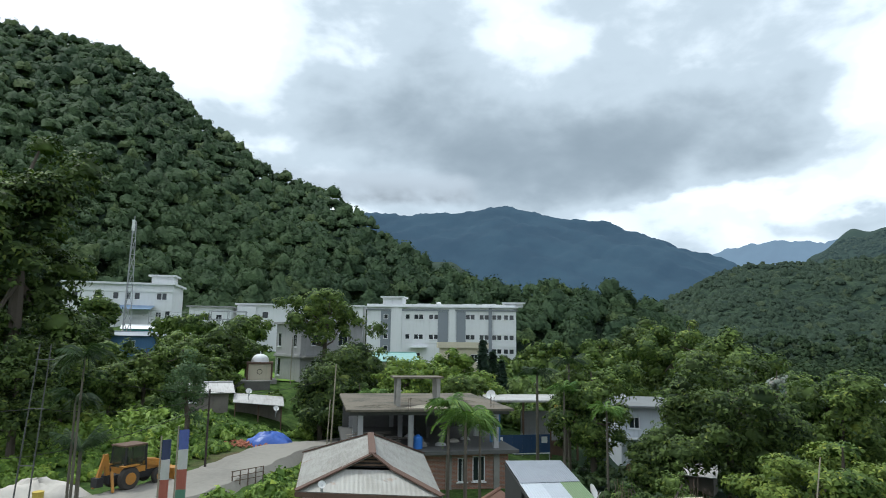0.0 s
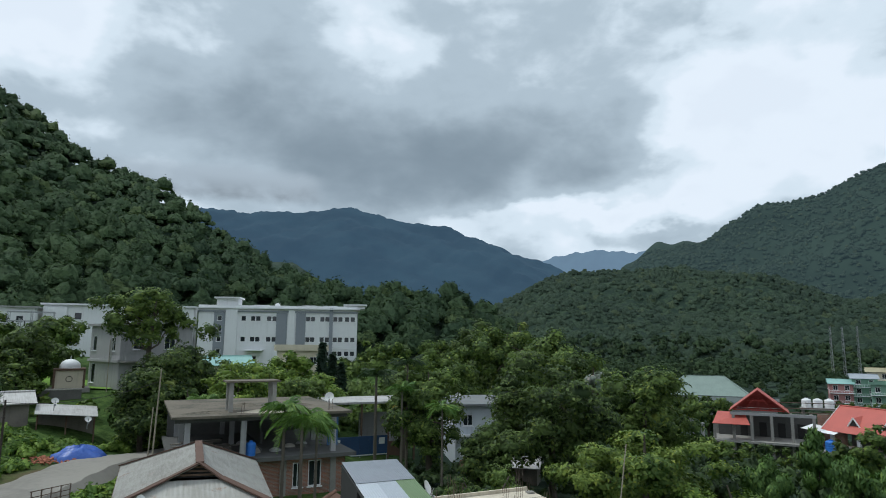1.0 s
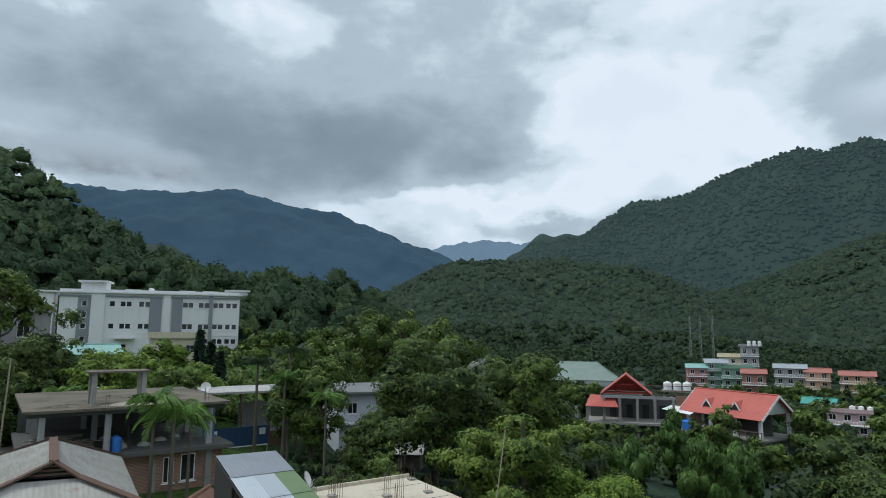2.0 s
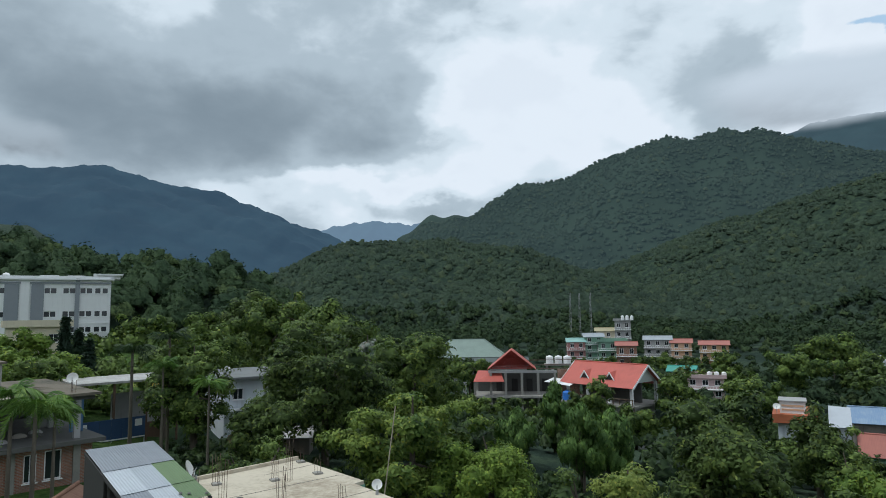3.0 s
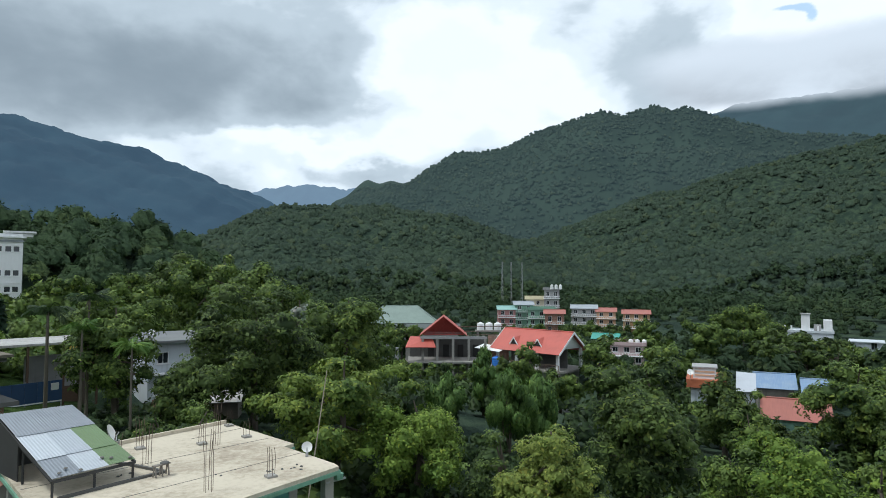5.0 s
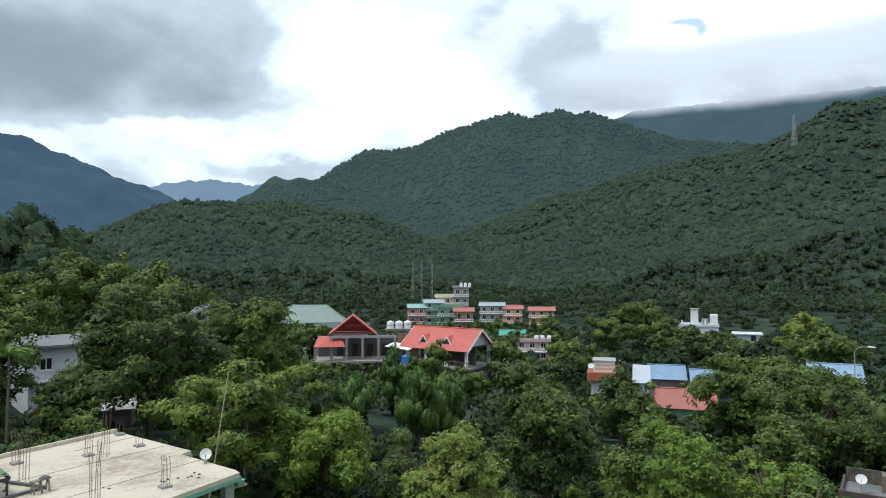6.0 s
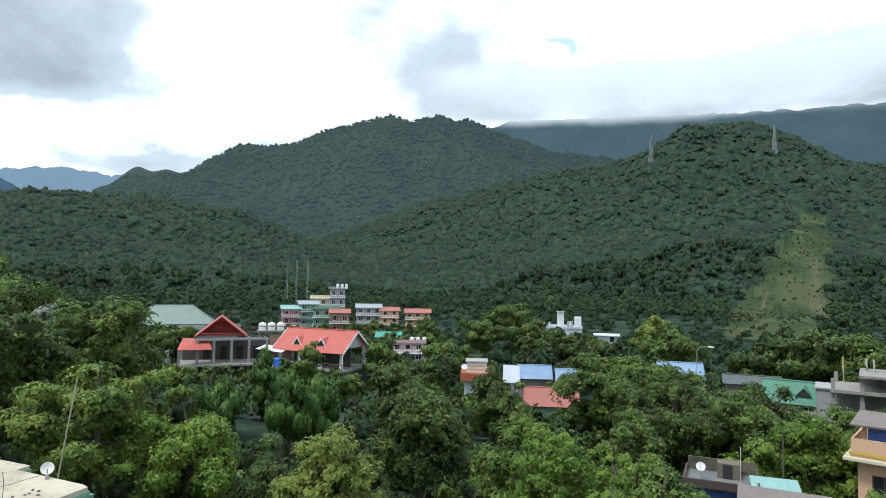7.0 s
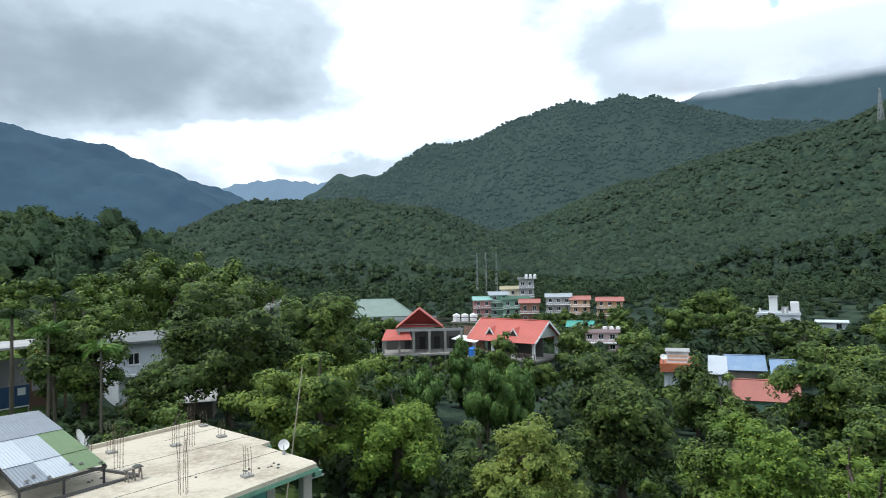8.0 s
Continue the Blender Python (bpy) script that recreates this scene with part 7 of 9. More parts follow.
    for i in range(26):
        x, y = rng.uniform(-5, 4.2), rng.uniform(1.0, 6.5)
        if abs(x - cols[1]) < 0.5:
            x += 0.9
        p = base @ Vector((x, y, floor))
        s = thing("cement_bag", "grey dusty cement bag lying on the floor slab", "bag", *p, rng.uniform(0, 180), group="building clutter")
        b = Build().dome((0, 0, 0.0), 0.42, 0.24, 10, 4)
        part("sack", b, rng.choice(("plaster", "dark_concrete", "sackcloth")), s, smooth=True)
    for i in range(7):
        x, y, k = rng.uniform(-5, -2), rng.uniform(1.5, 3.5), i
        a, b = base @ Vector((x - 1, y, floor + 0.3 + 0.09 * k)), base @ Vector((x + 1.6, y + 0.3, floor + 0.32 + 0.09 * k))
        solid("plank", Build().beam(a, b, 0.25, 0.05), "plank", "grey shuttering plank in a loose stack", "plank", group="building clutter")
    for k in range(2):
        solid("trestle", Build().beam(base @ Vector((-4.6 + 2.6 * k, 1.4, floor + 0.14)), base @ Vector((-4.6 + 2.6 * k, 3.8, floor + 0.14)), 0.3, 0.28), "plank", "low timber trestle carrying planks", "trestle")
    p = base @ Vector((-0.8, 0.4, floor + 0.003))
    water_tank(p.x, p.y, p.z, 0.33, 0.95, "bluetank", "blue plastic water drum on the open floor")
    dish_antenna(*(base @ Vector((4.75, 1.6, roof))), 0.33, -10, 25)
    sh = base @ Vector((5.35, 2.6, floor + 0.003))
    s = thing("shutter_panel", "blue sheet panel leaning on the corner column", "panel", *sh, 11.3)
    part("sheet", Build().box(-0.4, 0.4, -0.03, 0.03, 0, 2.1), "bluewall", s)


def heap_shape(x, y, rx, ry, h, seed, z):
    rng = np.random.default_rng(seed)
    ph = rng.uniform(0, 6, 3)
    b = Build()
    rings, segs = 6, 18
    verts = []
    for i in range(rings + 1):
        u = i / rings
        for k in range(segs):
            a = 2 * math.pi * k / segs
            q = u * (1 + 0.2 * math.sin(3 * a + ph[0]) + 0.1 * math.sin(7 * a + ph[1]))
            verts.append((x + rx * q * math.cos(a), y + ry * q * math.sin(a), z + h * (1 - u ** 2) * (1 + 0.4 * math.sin(5 * a + ph[2]))))
    return b.add(verts, [(i * segs + k, i * segs + (k + 1) % segs, (i + 1) * segs + (k + 1) % segs, (i + 1) * segs + k) for i in range(rings) for k in range(segs)])


unfinished_house()


def rusty_shed():
    t = thing("shed", "low shed with a patched rusty tin roof", "shed", 3.3, 33.2, land_z(3.3, 33.2), 66)
    h = 4.5 - land_z(3.3, 33.2)
    four_walls(t, 3.2, 2.4, h, "plank", [], 0.1, -2)
    gable_roof(t, 3.2, 2.4, h, 0.65, "rust", 0.35, "plank")


rusty_shed()


# ---- concrete roof with the tin lean-to ----
def terrace_house():
    t = thing("house", "concrete house with a bare flat roof awaiting another storey", "house", 7.0, 22.4, 0.0)
    ox, oy = 7.0, 22.4
    line = [(2.46, 25.55), (2.95, 16.6), (11.2, 18.6), (11.26, 18.95), (10.93, 22.1), (11.4, 22.25), (10.75, 27.26)]
    out = [(a - ox, b - oy) for a, b in line]
    part("roof_slab", Build().slab(out, 6.52, 6.65), "roof_concrete", t, "sun-bleached roof slab with stains and joints")
    part("edge", Build().slab([(a * 1.012, b * 1.012) for a, b in out], 6.40, 6.517), "green_edge", t, "green painted slab edge")
    c = [(a * 0.72, b * 0.72) for a, b in out]
    body = [c[0], c[1], c[2], c[6]]
    walls = Build()
    for a, b in zip(body, body[1:] + body[:1]):
        walls.beam((a[0] * 0.95, a[1] * 0.95, 3.0), (b[0] * 0.95, b[1] * 0.95, 3.0), 0.22, 6.4)
    part("wall", walls, "teal_wall", t, "teal painted wall below the slab")
    for a, b in ((11.05, 19.1), (11.0, 21.6), (10.5, 26.8), (2.8, 25.1), (3.2, 17.1), (7.2, 17.9)):
        part("column", Build().box(a - ox - 0.16, a - ox + 0.16, b - oy - 0.16, b - oy + 0.16, -2, 6.396), "concrete", t)
    joints = Build()
    for a, b in (((2.7, 22.6), (11.0, 23.6)), ((8.6, 25.4), (10.9, 25.9)), ((2.8, 19.6), (11.1, 20.9))):
        joints.beam((a[0] - ox, a[1] - oy, 6.652), (b[0] - ox, b[1] - oy, 6.652), 0.02, 0.012)
    part("joint", joints, "dark_concrete", t)
    part("kerb", Build().beam((2.5 - ox, 25.5 - oy, 6.72), (10.7 - ox, 27.2 - oy, 6.72), 0.12, 0.14), "roof_concrete", t)
    part("kerb", Build().beam((5.2 - ox, 24.6 - oy, 6.69), (6.5 - ox, 21.6 - oy, 6.69), 0.1, 0.08).beam((6.5 - ox, 21.6 - oy, 6.69), (3.4 - ox, 20.9 - oy, 6.69), 0.1, 0.08), "dark_concrete", t)
    rng = random.Random(3)
    for x, y, k, h in ((6.68, 25.15, 4, 1.2), (6.31, 22.9, 4, 1.35), (8.66, 24.35, 4, 0.9), (9.05, 23.9, 4, 1.6), (10.4, 24.3, 3, 0.7), (6.94, 18.9, 5, 1.7), (8.95, 19.0, 4, 0.95), (10.6, 26.6, 3, 0.7), (5.6, 23.9, 3, 1.1)):
        for i in range(k):
            a = 6.28 * i / k
            bx, by = x - ox + 0.13 * math.cos(a), y - oy + 0.13 * math.sin(a)
            part("rebar", Build().tube([(bx, by, 6.6), (bx + rng.uniform(-0.03, 0.03), by, 6.65 + h * 0.6), (bx + rng.uniform(-0.06, 0.06), by + rng.uniform(-0.04, 0.04), 6.65 + h * rng.uniform(0.85, 1.05))], 0.009, 5), "rust_steel", t)
        if h < 1.3:
            part("starter", Build().box(x - ox - 0.16, x - ox + 0.16, y - oy - 0.16, y - oy + 0.16, 6.652, 6.72), "concrete", t)
    # lean-to of ridged sheets on posts
    s = thing("lean_to", "lean-to of patched tin and green sheets on iron posts", "lean-to", 3.9, 23.3, 6.655)
    sx, sy, sz = 3.9, 23.3, 6.655
    tl, tr, brr, bll = (Vector(p) - Vector((sx, sy, sz)) for p in ((2.31, 25.35, 8.43), (4.56, 25.8, 8.38), (5.6, 21.6, 7.25), (3.25, 20.95, 7.25)))
    rows, cols = (0, 0.36, 0.72, 1.0), (0, 0.36, 0.68, 1.0)
    mats = (("sheet_grey", "sheet_grey", "sheet_grey"), ("sheet_bright", "sheet_pale", "sheet_green"), ("sheet_grey", "sheet_bright", "sheet_green"))
    for i in range(3):
        for k in range(3):
            u0, u1, v0, v1 = cols[k] - (0.02 if k else 0), cols[k + 1], rows[i], rows[i + 1] + (0.03 if i < 2 else 0)
            at = lambda u, v: tl.lerp(tr, u).lerp(bll.lerp(brr, u), v) + Vector((0, 0, 0.02 * (2 - i) + 0.006 * k))
            part("roof_sheet", ridged_sheet(at(u0, v1), at(u1, v1), at(u1, v0), at(u0, v0), 9), mats[i][k], s)
    for a in (tl, tr, brr, bll, tl.lerp(bll, 0.5), tr.lerp(brr, 0.5), bll.lerp(brr, 0.5)):
        part("post", Build().beam((a.x * 0.97, a.y * 0.97, 0), (a.x * 0.97, a.y * 0.97, a.z - 0.06), 0.06), "dark_steel", s)
    for a, b in ((tl, bll), (tr, brr), (tl, tr), (bll, brr), (tl.lerp(bll, 0.5), tr.lerp(brr, 0.5))):
        part("rafter", Build().beam(a - Vector((0, 0, 0.09)), b - Vector((0, 0, 0.09)), 0.05, 0.08), "dark_steel", s)
    wl = tl.lerp(bll, 0.42)
    part("side_wall", Build().sheet((tl.x, tl.y, 0.004), (wl.x, wl.y, 0.004), (wl.x, wl.y, wl.z - 0.1), (tl.x, tl.y, tl.z - 0.1), 0.04), "dark_steel", s, "dark sheet side wall")
    part("back_wall", Build().sheet((tr.x, tr.y, 0.004), (tl.x, tl.y, 0.004), (tl.x, tl.y, tl.z - 0.1), (tr.x, tr.y, tr.z - 0.1), 0.04), "dark_steel", s)
    for u, v in ((0.1, 0.97), (0.2, 0.93), (0.33, 0.99), (0.66, 0.9), (0.75, 0.93), (0.95, 0.98)):
        p = tl.lerp(tr, u).lerp(bll.lerp(brr, u), v)
        o = thing("stone", "loose stone weighing down the tin sheets", "stone", p.x + sx, p.y + sy, p.z + sz + 0.045, 40 * u * 9, group="stones on the sheets")
        part("lump", Build().dome((0, 0, 0), 0.06, 0.045, 8, 3), "stone", o, smooth=True)
    # things on the roof
    dish_antenna(11.0, 20.45, 6.652, 0.19, -28, 25, lift=0.1)
    dish_antenna(5.9, 26.3, 6.66, 0.34, 62, 25, lift=0.1)
    stool = thing("trestle", "small splattered wooden trestle with a cloth", "trestle", 6.3, 21.3, 6.655, 15)
    for a in (-0.22, 0.0, 0.22):
        part("leg", Build().beam((a, -0.09, 0), (a, -0.03, 0.34), 0.035), "plank", stool)
        part("leg", Build().beam((a, 0.09, 0), (a, 0.03, 0.34), 0.035), "plank", stool)
    part("top", Build().box(-0.28, 0.28, -0.08, 0.08, 0.343, 0.38), "plank", stool)
    part("cloth", Build().dome((0.12, 0, 0.383), 0.15, 0.07, 10, 3), "dark_concrete", stool)
    for x, y, k in ((9.4, 19.6, 4), (10.0, 19.5, 3), (7.6, 20.2, 2), (5.4, 22.0, 3), (4.6, 18.8, 3), (9.9, 19.2, 2)):
        for i in range(k):
            p = (x + rng.uniform(-0.3, 0.3), y + rng.uniform(-0.2, 0.2))
            o = thing("rubble_stone", "broken lump of concrete lying on the slab", "stone", *p, 6.652, rng.uniform(0, 90), group="rubble on the roof")
            part("lump", Build().dome((0, 0, 0), rng.uniform(0.03, 0.07), rng.uniform(0.025, 0.05), 7, 3), "dark_concrete", o)
    bin_ = thing("crate", "small faded green crate at the corner of the slab", "crate", 11.42, 19.0, 6.1, 5)
    part("body", Build().box(-0.13, 0.13, -0.12, 0.12, 0, 0.17), "green_edge", bin_)
    part("rim", Build().box(-0.15, 0.15, -0.14, 0.14, 0.173, 0.19), "green_edge", bin_)
    part("bracket", Build().beam((-0.5, 0, -0.03), (0.3, 0, -0.03), 0.06, 0.06), "steel", bin_)


def ridged_sheet(a, b, c, d, ridges):
    """A roofing sheet with real ridges running from the edge ab to the edge dc."""
    nrm = (b - a).cross(d - a).normalized()
    verts, faces = [], []
    n = ridges * 4
    for k in range(n + 1):
        u = k / n
        h = 0.007 if k % 4 in (1, 2) else 0.0
        verts += [a.lerp(b, u) + nrm * h, d.lerp(c, u) + nrm * h]
    faces = [(2 * k, 2 * k + 2, 2 * k + 3, 2 * k + 1) for k in range(n)]
    s = Build().add(verts, faces)
    m = len(verts)
    s.add([p - nrm * 0.006 for p in verts], [f[::-1] for f in faces])
    s.f += [(0, 1, m + 1, m), (2 * n, m + 2 * n, m + 2 * n + 1, 2 * n + 1)]
    s.f += [(2 * k, m + 2 * k, m + 2 * k + 2, 2 * k + 2) for k in range(n)]
    s.f += [(2 * k + 1, 2 * k + 3, m + 2 * k + 3, m + 2 * k + 1) for k in range(n)]
    return s


terrace_house()


# ---- houses between the trees ----
def white_house():
    t = thing("house", "two-storey white house with a grey flat roof among trees", "house", 20.0, 62.2, 1.0, -4)
    w, d, h = 5.8, 10, 5.9
    wins = [("f", 1.3, 3.9, 1.0, 1.1, 2), ("f", 4.7, 3.9, 1.0, 1.1, 2), ("f", 3.2, 1.0, 0.8, 1.3, 1), ("f", 0.9, 1.0, 0.8, 1.3, 1), ("l", 3, 4, 1, 1.1, 2), ("l", 7, 4, 1, 1.1, 2)]
    four_walls(t, w, d, h, "paleblue", wins, 0.2, -2)
    part("roof", Build().box(-w / 2 - 0.7, w / 2 + 0.7, -0.9, d + 0.5, h + 0.003, h + 0.2), "greyroof", t)
    part("floor_ledge", Build().box(-w / 2 - 0.6, w / 2 + 0.6, -0.9, -0.004, 2.95, 3.1), "white", t)
    dish_antenna(17.3, 62.3, 7.1 + 0.02, 0.32, 10)
    t = thing("shed", "heap of rusty tin sheets over a small shed", "shed", 16.4, 50.5, land_z(16.4, 50.5), -10)
    four_walls(t, 3.4, 2.4, 1.3, "plank", [], 0.1, -1.5)
    gable_roof(t, 3.4, 2.4, 1.3, 0.5, "rust", 0.3, "plank")
    t = thing("shed", "small shed with a pale tin roof under trees", "shed", 19.9, 52.6, land_z(19.9, 52.6), -30)
    four_walls(t, 3.4, 2.4, 1.5, "plank", [], 0.1, -1.5)
    gable_roof(t, 3.4, 2.4, 1.5, 0.5, "pale_tin", 0.3, "plank")
    # shop front and blue hoarding at the road behind the unfinished house
    t = thing("shop", "open-fronted shop with a pale sheet roof on brown posts", "shop", 9.2, 66.3, land_z(9.2, 66.3), 8)
    h = 7.4 - land_z(9.2, 66.3)
    part("back_wall", Build().box(-0.6, 4, 2.6, 2.8, -2, h - 1.7), "plaster", t)
    part("counter", Build().box(0.2, 3.8, 0.2, 0.7, -1, 1.0), "brownwood", t)
    part("roof", Build().box(-4.6, 4.6, -1.6, 5.4, h - 0.397, h - 0.2), "pale_tin", t)
    for x in (-4.2, -1.4, 1.4, 4.2):
        part("post", Build().beam((x, -1.3, -1.5), (x, -1.3, h - 0.4), 0.18), "brownwood", t)
    part("signboard", Build().box(1.8, 3.6, -1.5, -1.42, h - 1.5, h - 0.6), "flag_yellow", t, "plain yellow signboard")
    f = thing("hoarding", "long dark blue sheet hoarding with two white notices", "fence", 7.6, 62.2, land_z(7.6, 62.2), 12)
    for i in range(6):
        part("sheet", Build().box(-2.9 + i * 0.95, -1.97 + i * 0.95, 0, 0.05, 0.15, 2.0), "hoarding_blue", f)
    part("notice", Build().box(-2.6, -2.0, -0.03, -0.004, 1.2, 1.8), "whitetrim", f)
    part("notice", Build().box(1.9, 2.5, -0.03, -0.004, 1.2, 1.8), "whitetrim", f)
    part("rail", Build().box(-2.9, 2.75, -0.04, -0.006, 0.2, 0.3), "whitetrim", f)
    for x in (-2.9, 0, 2.75):
        part("post", Build().beam((x, 0.08, -0.8), (x, 0.08, 2.1), 0.08), "steel", f)
    # cream house in front of the office block
    t = thing("house", "cream house with a parapet roof before the office block", "house", 3.2, 106, land_z(3.2, 106), 2)
    four_walls(t, 7.5, 7, 6.6, "cream", [("f", 1.8, 4.4, 1.2, 1.2, 2), ("f", 5.6, 4.4, 1.2, 1.2, 2)], 0.22, -2)
    flat_roof(t, 7.5, 7, 6.6, "cream", 0.5, 0.25, 0.7, "cream")
    t = thing("house", "small house with a pale turquoise tin roof", "house", -7.2, 95, land_z(-7.2, 95), 14)
    four_walls(t, 6, 5, 3.2, "cream", [("f", 2, 1, 1.1, 1.2, 2)], 0.2, -2)
    gable_roof(t, 6, 5, 3.2, 1.0, "paleteal_tin", 0.6, "cream")
    t = thing("house", "low brick house with a white roof between trees", "house", -4.6, 66, land_z(-4.6, 66), 8)
    four_walls(t, 6.5, 5, 2.4, "brick", [("f", 2, 1, 1.0, 1.1, 2)], 0.2, -2)
    gable_roof(t, 6.5, 5, 2.4, 0.8, "whitetrim", 0.4, "brick")


white_house()

# ---- eastern village ----
def hip_roof(t, w, d, h, rise, ridge, material, over=0.8):
    """Roof with a short ridge along the front and sloping ends."""
    a, b, c, e = (Vector(p) for p in ((-w / 2 - over, -over, h), (w / 2 + over, -over, h), (w / 2 + over, d + over, h), (-w / 2 - over, d + over, h)))
    r0, r1 = Vector((-ridge / 2, d / 2, h + rise)), Vector((ridge / 2, d / 2, h + rise))
    part("roof", Build().sheet(a, b, r1, r0, 0.08), material, t)
    part("roof", Build().sheet(c, e, r0, r1, 0.08), material, t)
    part("roof_end", Build().sheet(b, c, r1 + Vector((0.004, 0.01, 0)), r1, 0.08), material, t)
    part("roof_end", Build().sheet(e, a, r0, r0 + Vector((-0.004, 0.01, 0)), 0.08), material, t)
    for p, q in ((r0, r1), (r0, a), (r1, b), (r1, c), (r0, e)):
        part("ridge_cap", Build().beam(p + Vector((0, 0, 0.05)), q + Vector((0, 0, 0.05)), 0.3, 0.06), material, t)


def red_house():
    zf = -8.6
    t = thing("house", "big house with a red gable roof and two dormers", "house", 74.9, 68.0, zf, -84.8)
    w, d = 12.2, 6.8
    eave, floor = 2.1 - zf, -1.0 - zf
    gable_roof(t, w, d, eave, 2.6, "red_tin", 0.75, "greygable", True, "whitetrim")
    for x in (-2.6, 2.1):
        g = Build().add([(x - 0.75, 0.35, eave + 0.35), (x + 0.75, 0.35, eave + 0.35), (x, 0.35, eave + 1.35), (x, 2.6, eave + 1.75)],
                        [(0, 2, 3), (1, 3, 2), (0, 3, 1)])
        part("dormer_roof", g, "red_tin", t)
        part("dormer_vent", Build().add([(x - 0.6, 0.33, eave + 0.37), (x + 0.6, 0.33, eave + 0.37), (x, 0.33, eave + 1.2)], [(0, 1, 2)]), "dark", t)
        part("dormer_trim", Build().beam((x - 0.85, 0.28, eave + 0.25), (x, 0.28, eave + 1.42), 0.08, 0.16).beam((x + 0.85, 0.28, eave + 0.25), (x, 0.28, eave + 1.42), 0.08, 0.16), "whitetrim", t)
    part("floor_slab", Build().box(-w / 2 - 0.9, w / 2 + 0.9, -0.9, d + 0.6, floor - 0.3, floor), "concrete", t)
    for x in (-w / 2 + 0.2, -2, 2, w / 2 - 0.2):
        for y in (0.1, d - 0.3):
            part("column", Build().box(x - 0.2, x + 0.2, y, y + 0.4, floor + 0.003, eave - 0.05), "whitetrim", t)
    for i in range(13):
        x = -w / 2 - 0.6 + i * (w + 1.2) / 12
        part("baluster", Build().box(x - 0.05, x + 0.05, -0.8, -0.7, floor + 0.003, floor + 0.85), "rust_steel", t)
    part("handrail", Build().box(-w / 2 - 0.7, w / 2 + 0.7, -0.82, -0.68, floor + 0.853, floor + 0.95), "rust_steel", t)
    part("inner_wall", Build().box(-w / 2 + 0.6, w / 2 - 0.6, 3.4, 3.6, floor + 0.003, eave - 0.05), "dark_concrete", t)
    four_walls(t, w - 0.6, d - 0.4, floor - 0.303, "plaster", [("r", 2, 4.6, 1.2, 1.3, 2), ("r", 4.6, 4.6, 1.2, 1.3, 2), ("r", 2, 1.6, 1.2, 1.3, 2), ("f", 3, 4.6, 1.2, 1.3, 2), ("f", 8, 4.6, 1.2, 1.3, 2)], 0.22, -1.5)
    base = t.matrix_basis
    water_tank(*(base @ Vector((-4.6, -1.6, floor))), 0.75, 1.5, "bluetank", "blue plastic water tank on the terrace")
    part("lean_to_roof", Build().sheet((-w / 2 - 3.2, -1.6, eave - 0.6), (-w / 2 + 2.0, -1.6, eave - 0.9), (-w / 2 + 2.0, 0.2, eave - 0.4), (-w / 2 - 3.2, 0.8, eave - 0.1), 0.05), "whitetrim", t, "white translucent lean-to sheet")
    part("terrace", Build().box(-w / 2 - 3.4, -w / 2 - 0.95, -2.2, 4, floor - 0.3, floor), "concrete", t)
    part("terrace_pier", Build().box(-w / 2 - 3.2, -w / 2 - 1.2, -1.6, 3.5, -2, floor - 0.303), "plaster", t)
    part("tank_slab", Build().box(-w / 2, -2.5, -2.6, -0.91, floor - 0.3, floor - 0.004), "concrete", t)

    # second house: open red roof truss over a concrete frame
    t = thing("unfinished_house", "half-built house with red roof trusses on concrete columns", "house", 67.6, 79.5, -4.5, -41)
    z = 4.5
    base_z = 8.3
    for y in (0.0, 2.6, 5.2):
        for p, q, wd in (((-3.4, 0), (0, 2.7), 0.16), ((3.4, 0), (0, 2.7), 0.16), ((-3.4, 0), (3.4, 0), 0.16), ((-1.7, 0), (0, 2.6), 0.1), ((1.7, 0), (0, 2.6), 0.1), ((0, 0), (0, 2.6), 0.1), ((-1.7, 1.3), (1.7, 1.3), 0.1)):
            part("truss_bar", Build().beam((p[0], y, base_z + p[1]), (q[0], y, base_z + q[1]), wd), "red_steel", t)
    part("roof", Build().sheet((-3.9, -0.4, base_z - 0.25), (0, -0.4, base_z + 2.85), (0, 5.8, base_z + 2.85), (-3.9, 5.8, base_z - 0.25), -0.07), "red_tin", t)
    part("roof", Build().sheet((0, -0.4, base_z + 2.85), (3.9, -0.4, base_z - 0.25), (3.9, 5.8, base_z - 0.25), (0, 5.8, base_z + 2.85), -0.07), "red_tin", t)
    part("gable_infill", Build().add([(-3.0, 2.7, base_z + 0.15), (3.0, 2.7, base_z + 0.15), (0, 2.7, base_z + 2.5)], [(0, 1, 2)]), "red_steel", t)
    part("skirt_roof", Build().sheet((-6.2, -1.6, base_z - 2.0), (-1.2, -1.6, base_z - 2.0), (-1.9, 0.6, base_z - 0.5), (-5.6, 1.6, base_z - 0.5), 0.07), "red_tin", t)
    # dark wall added behind the columns in place of the shaded openings
    part("inner_wall", Build().box(-5.8, 7.0, 4.9, 5.1, 4.003, base_z - 0.8), "dark_concrete", t, "dark inner wall added in place of shaded openings")
    # dark panels on the wall, painted as unlit door openings
    for x in (-2.2, 0.4, 2.9, 5.5):
        part("door_opening", Build().box(x - 0.5, x + 0.5, 4.8, 4.896, 4.01, 6.1), "dark", t)
    part("tie_beam", Build().box(-3.8, 7.2, -0.5, -0.15, base_z - 0.75, base_z - 0.35), "plaster", t)
    part("floor_slab", Build().box(-6.4, 7.4, -1.5, 6.5, 3.7, 4.0), "concrete", t)
    for x in (-6.0, -3.4, -1.0, 1.6, 4.2, 6.9):
        for y in (-0.5, 5.6):
            part("column", Build().box(x - 0.2, x + 0.2, y, y + 0.38, 4.003, base_z - (2.1 if x < -4 else 0.753)), "concrete", t)
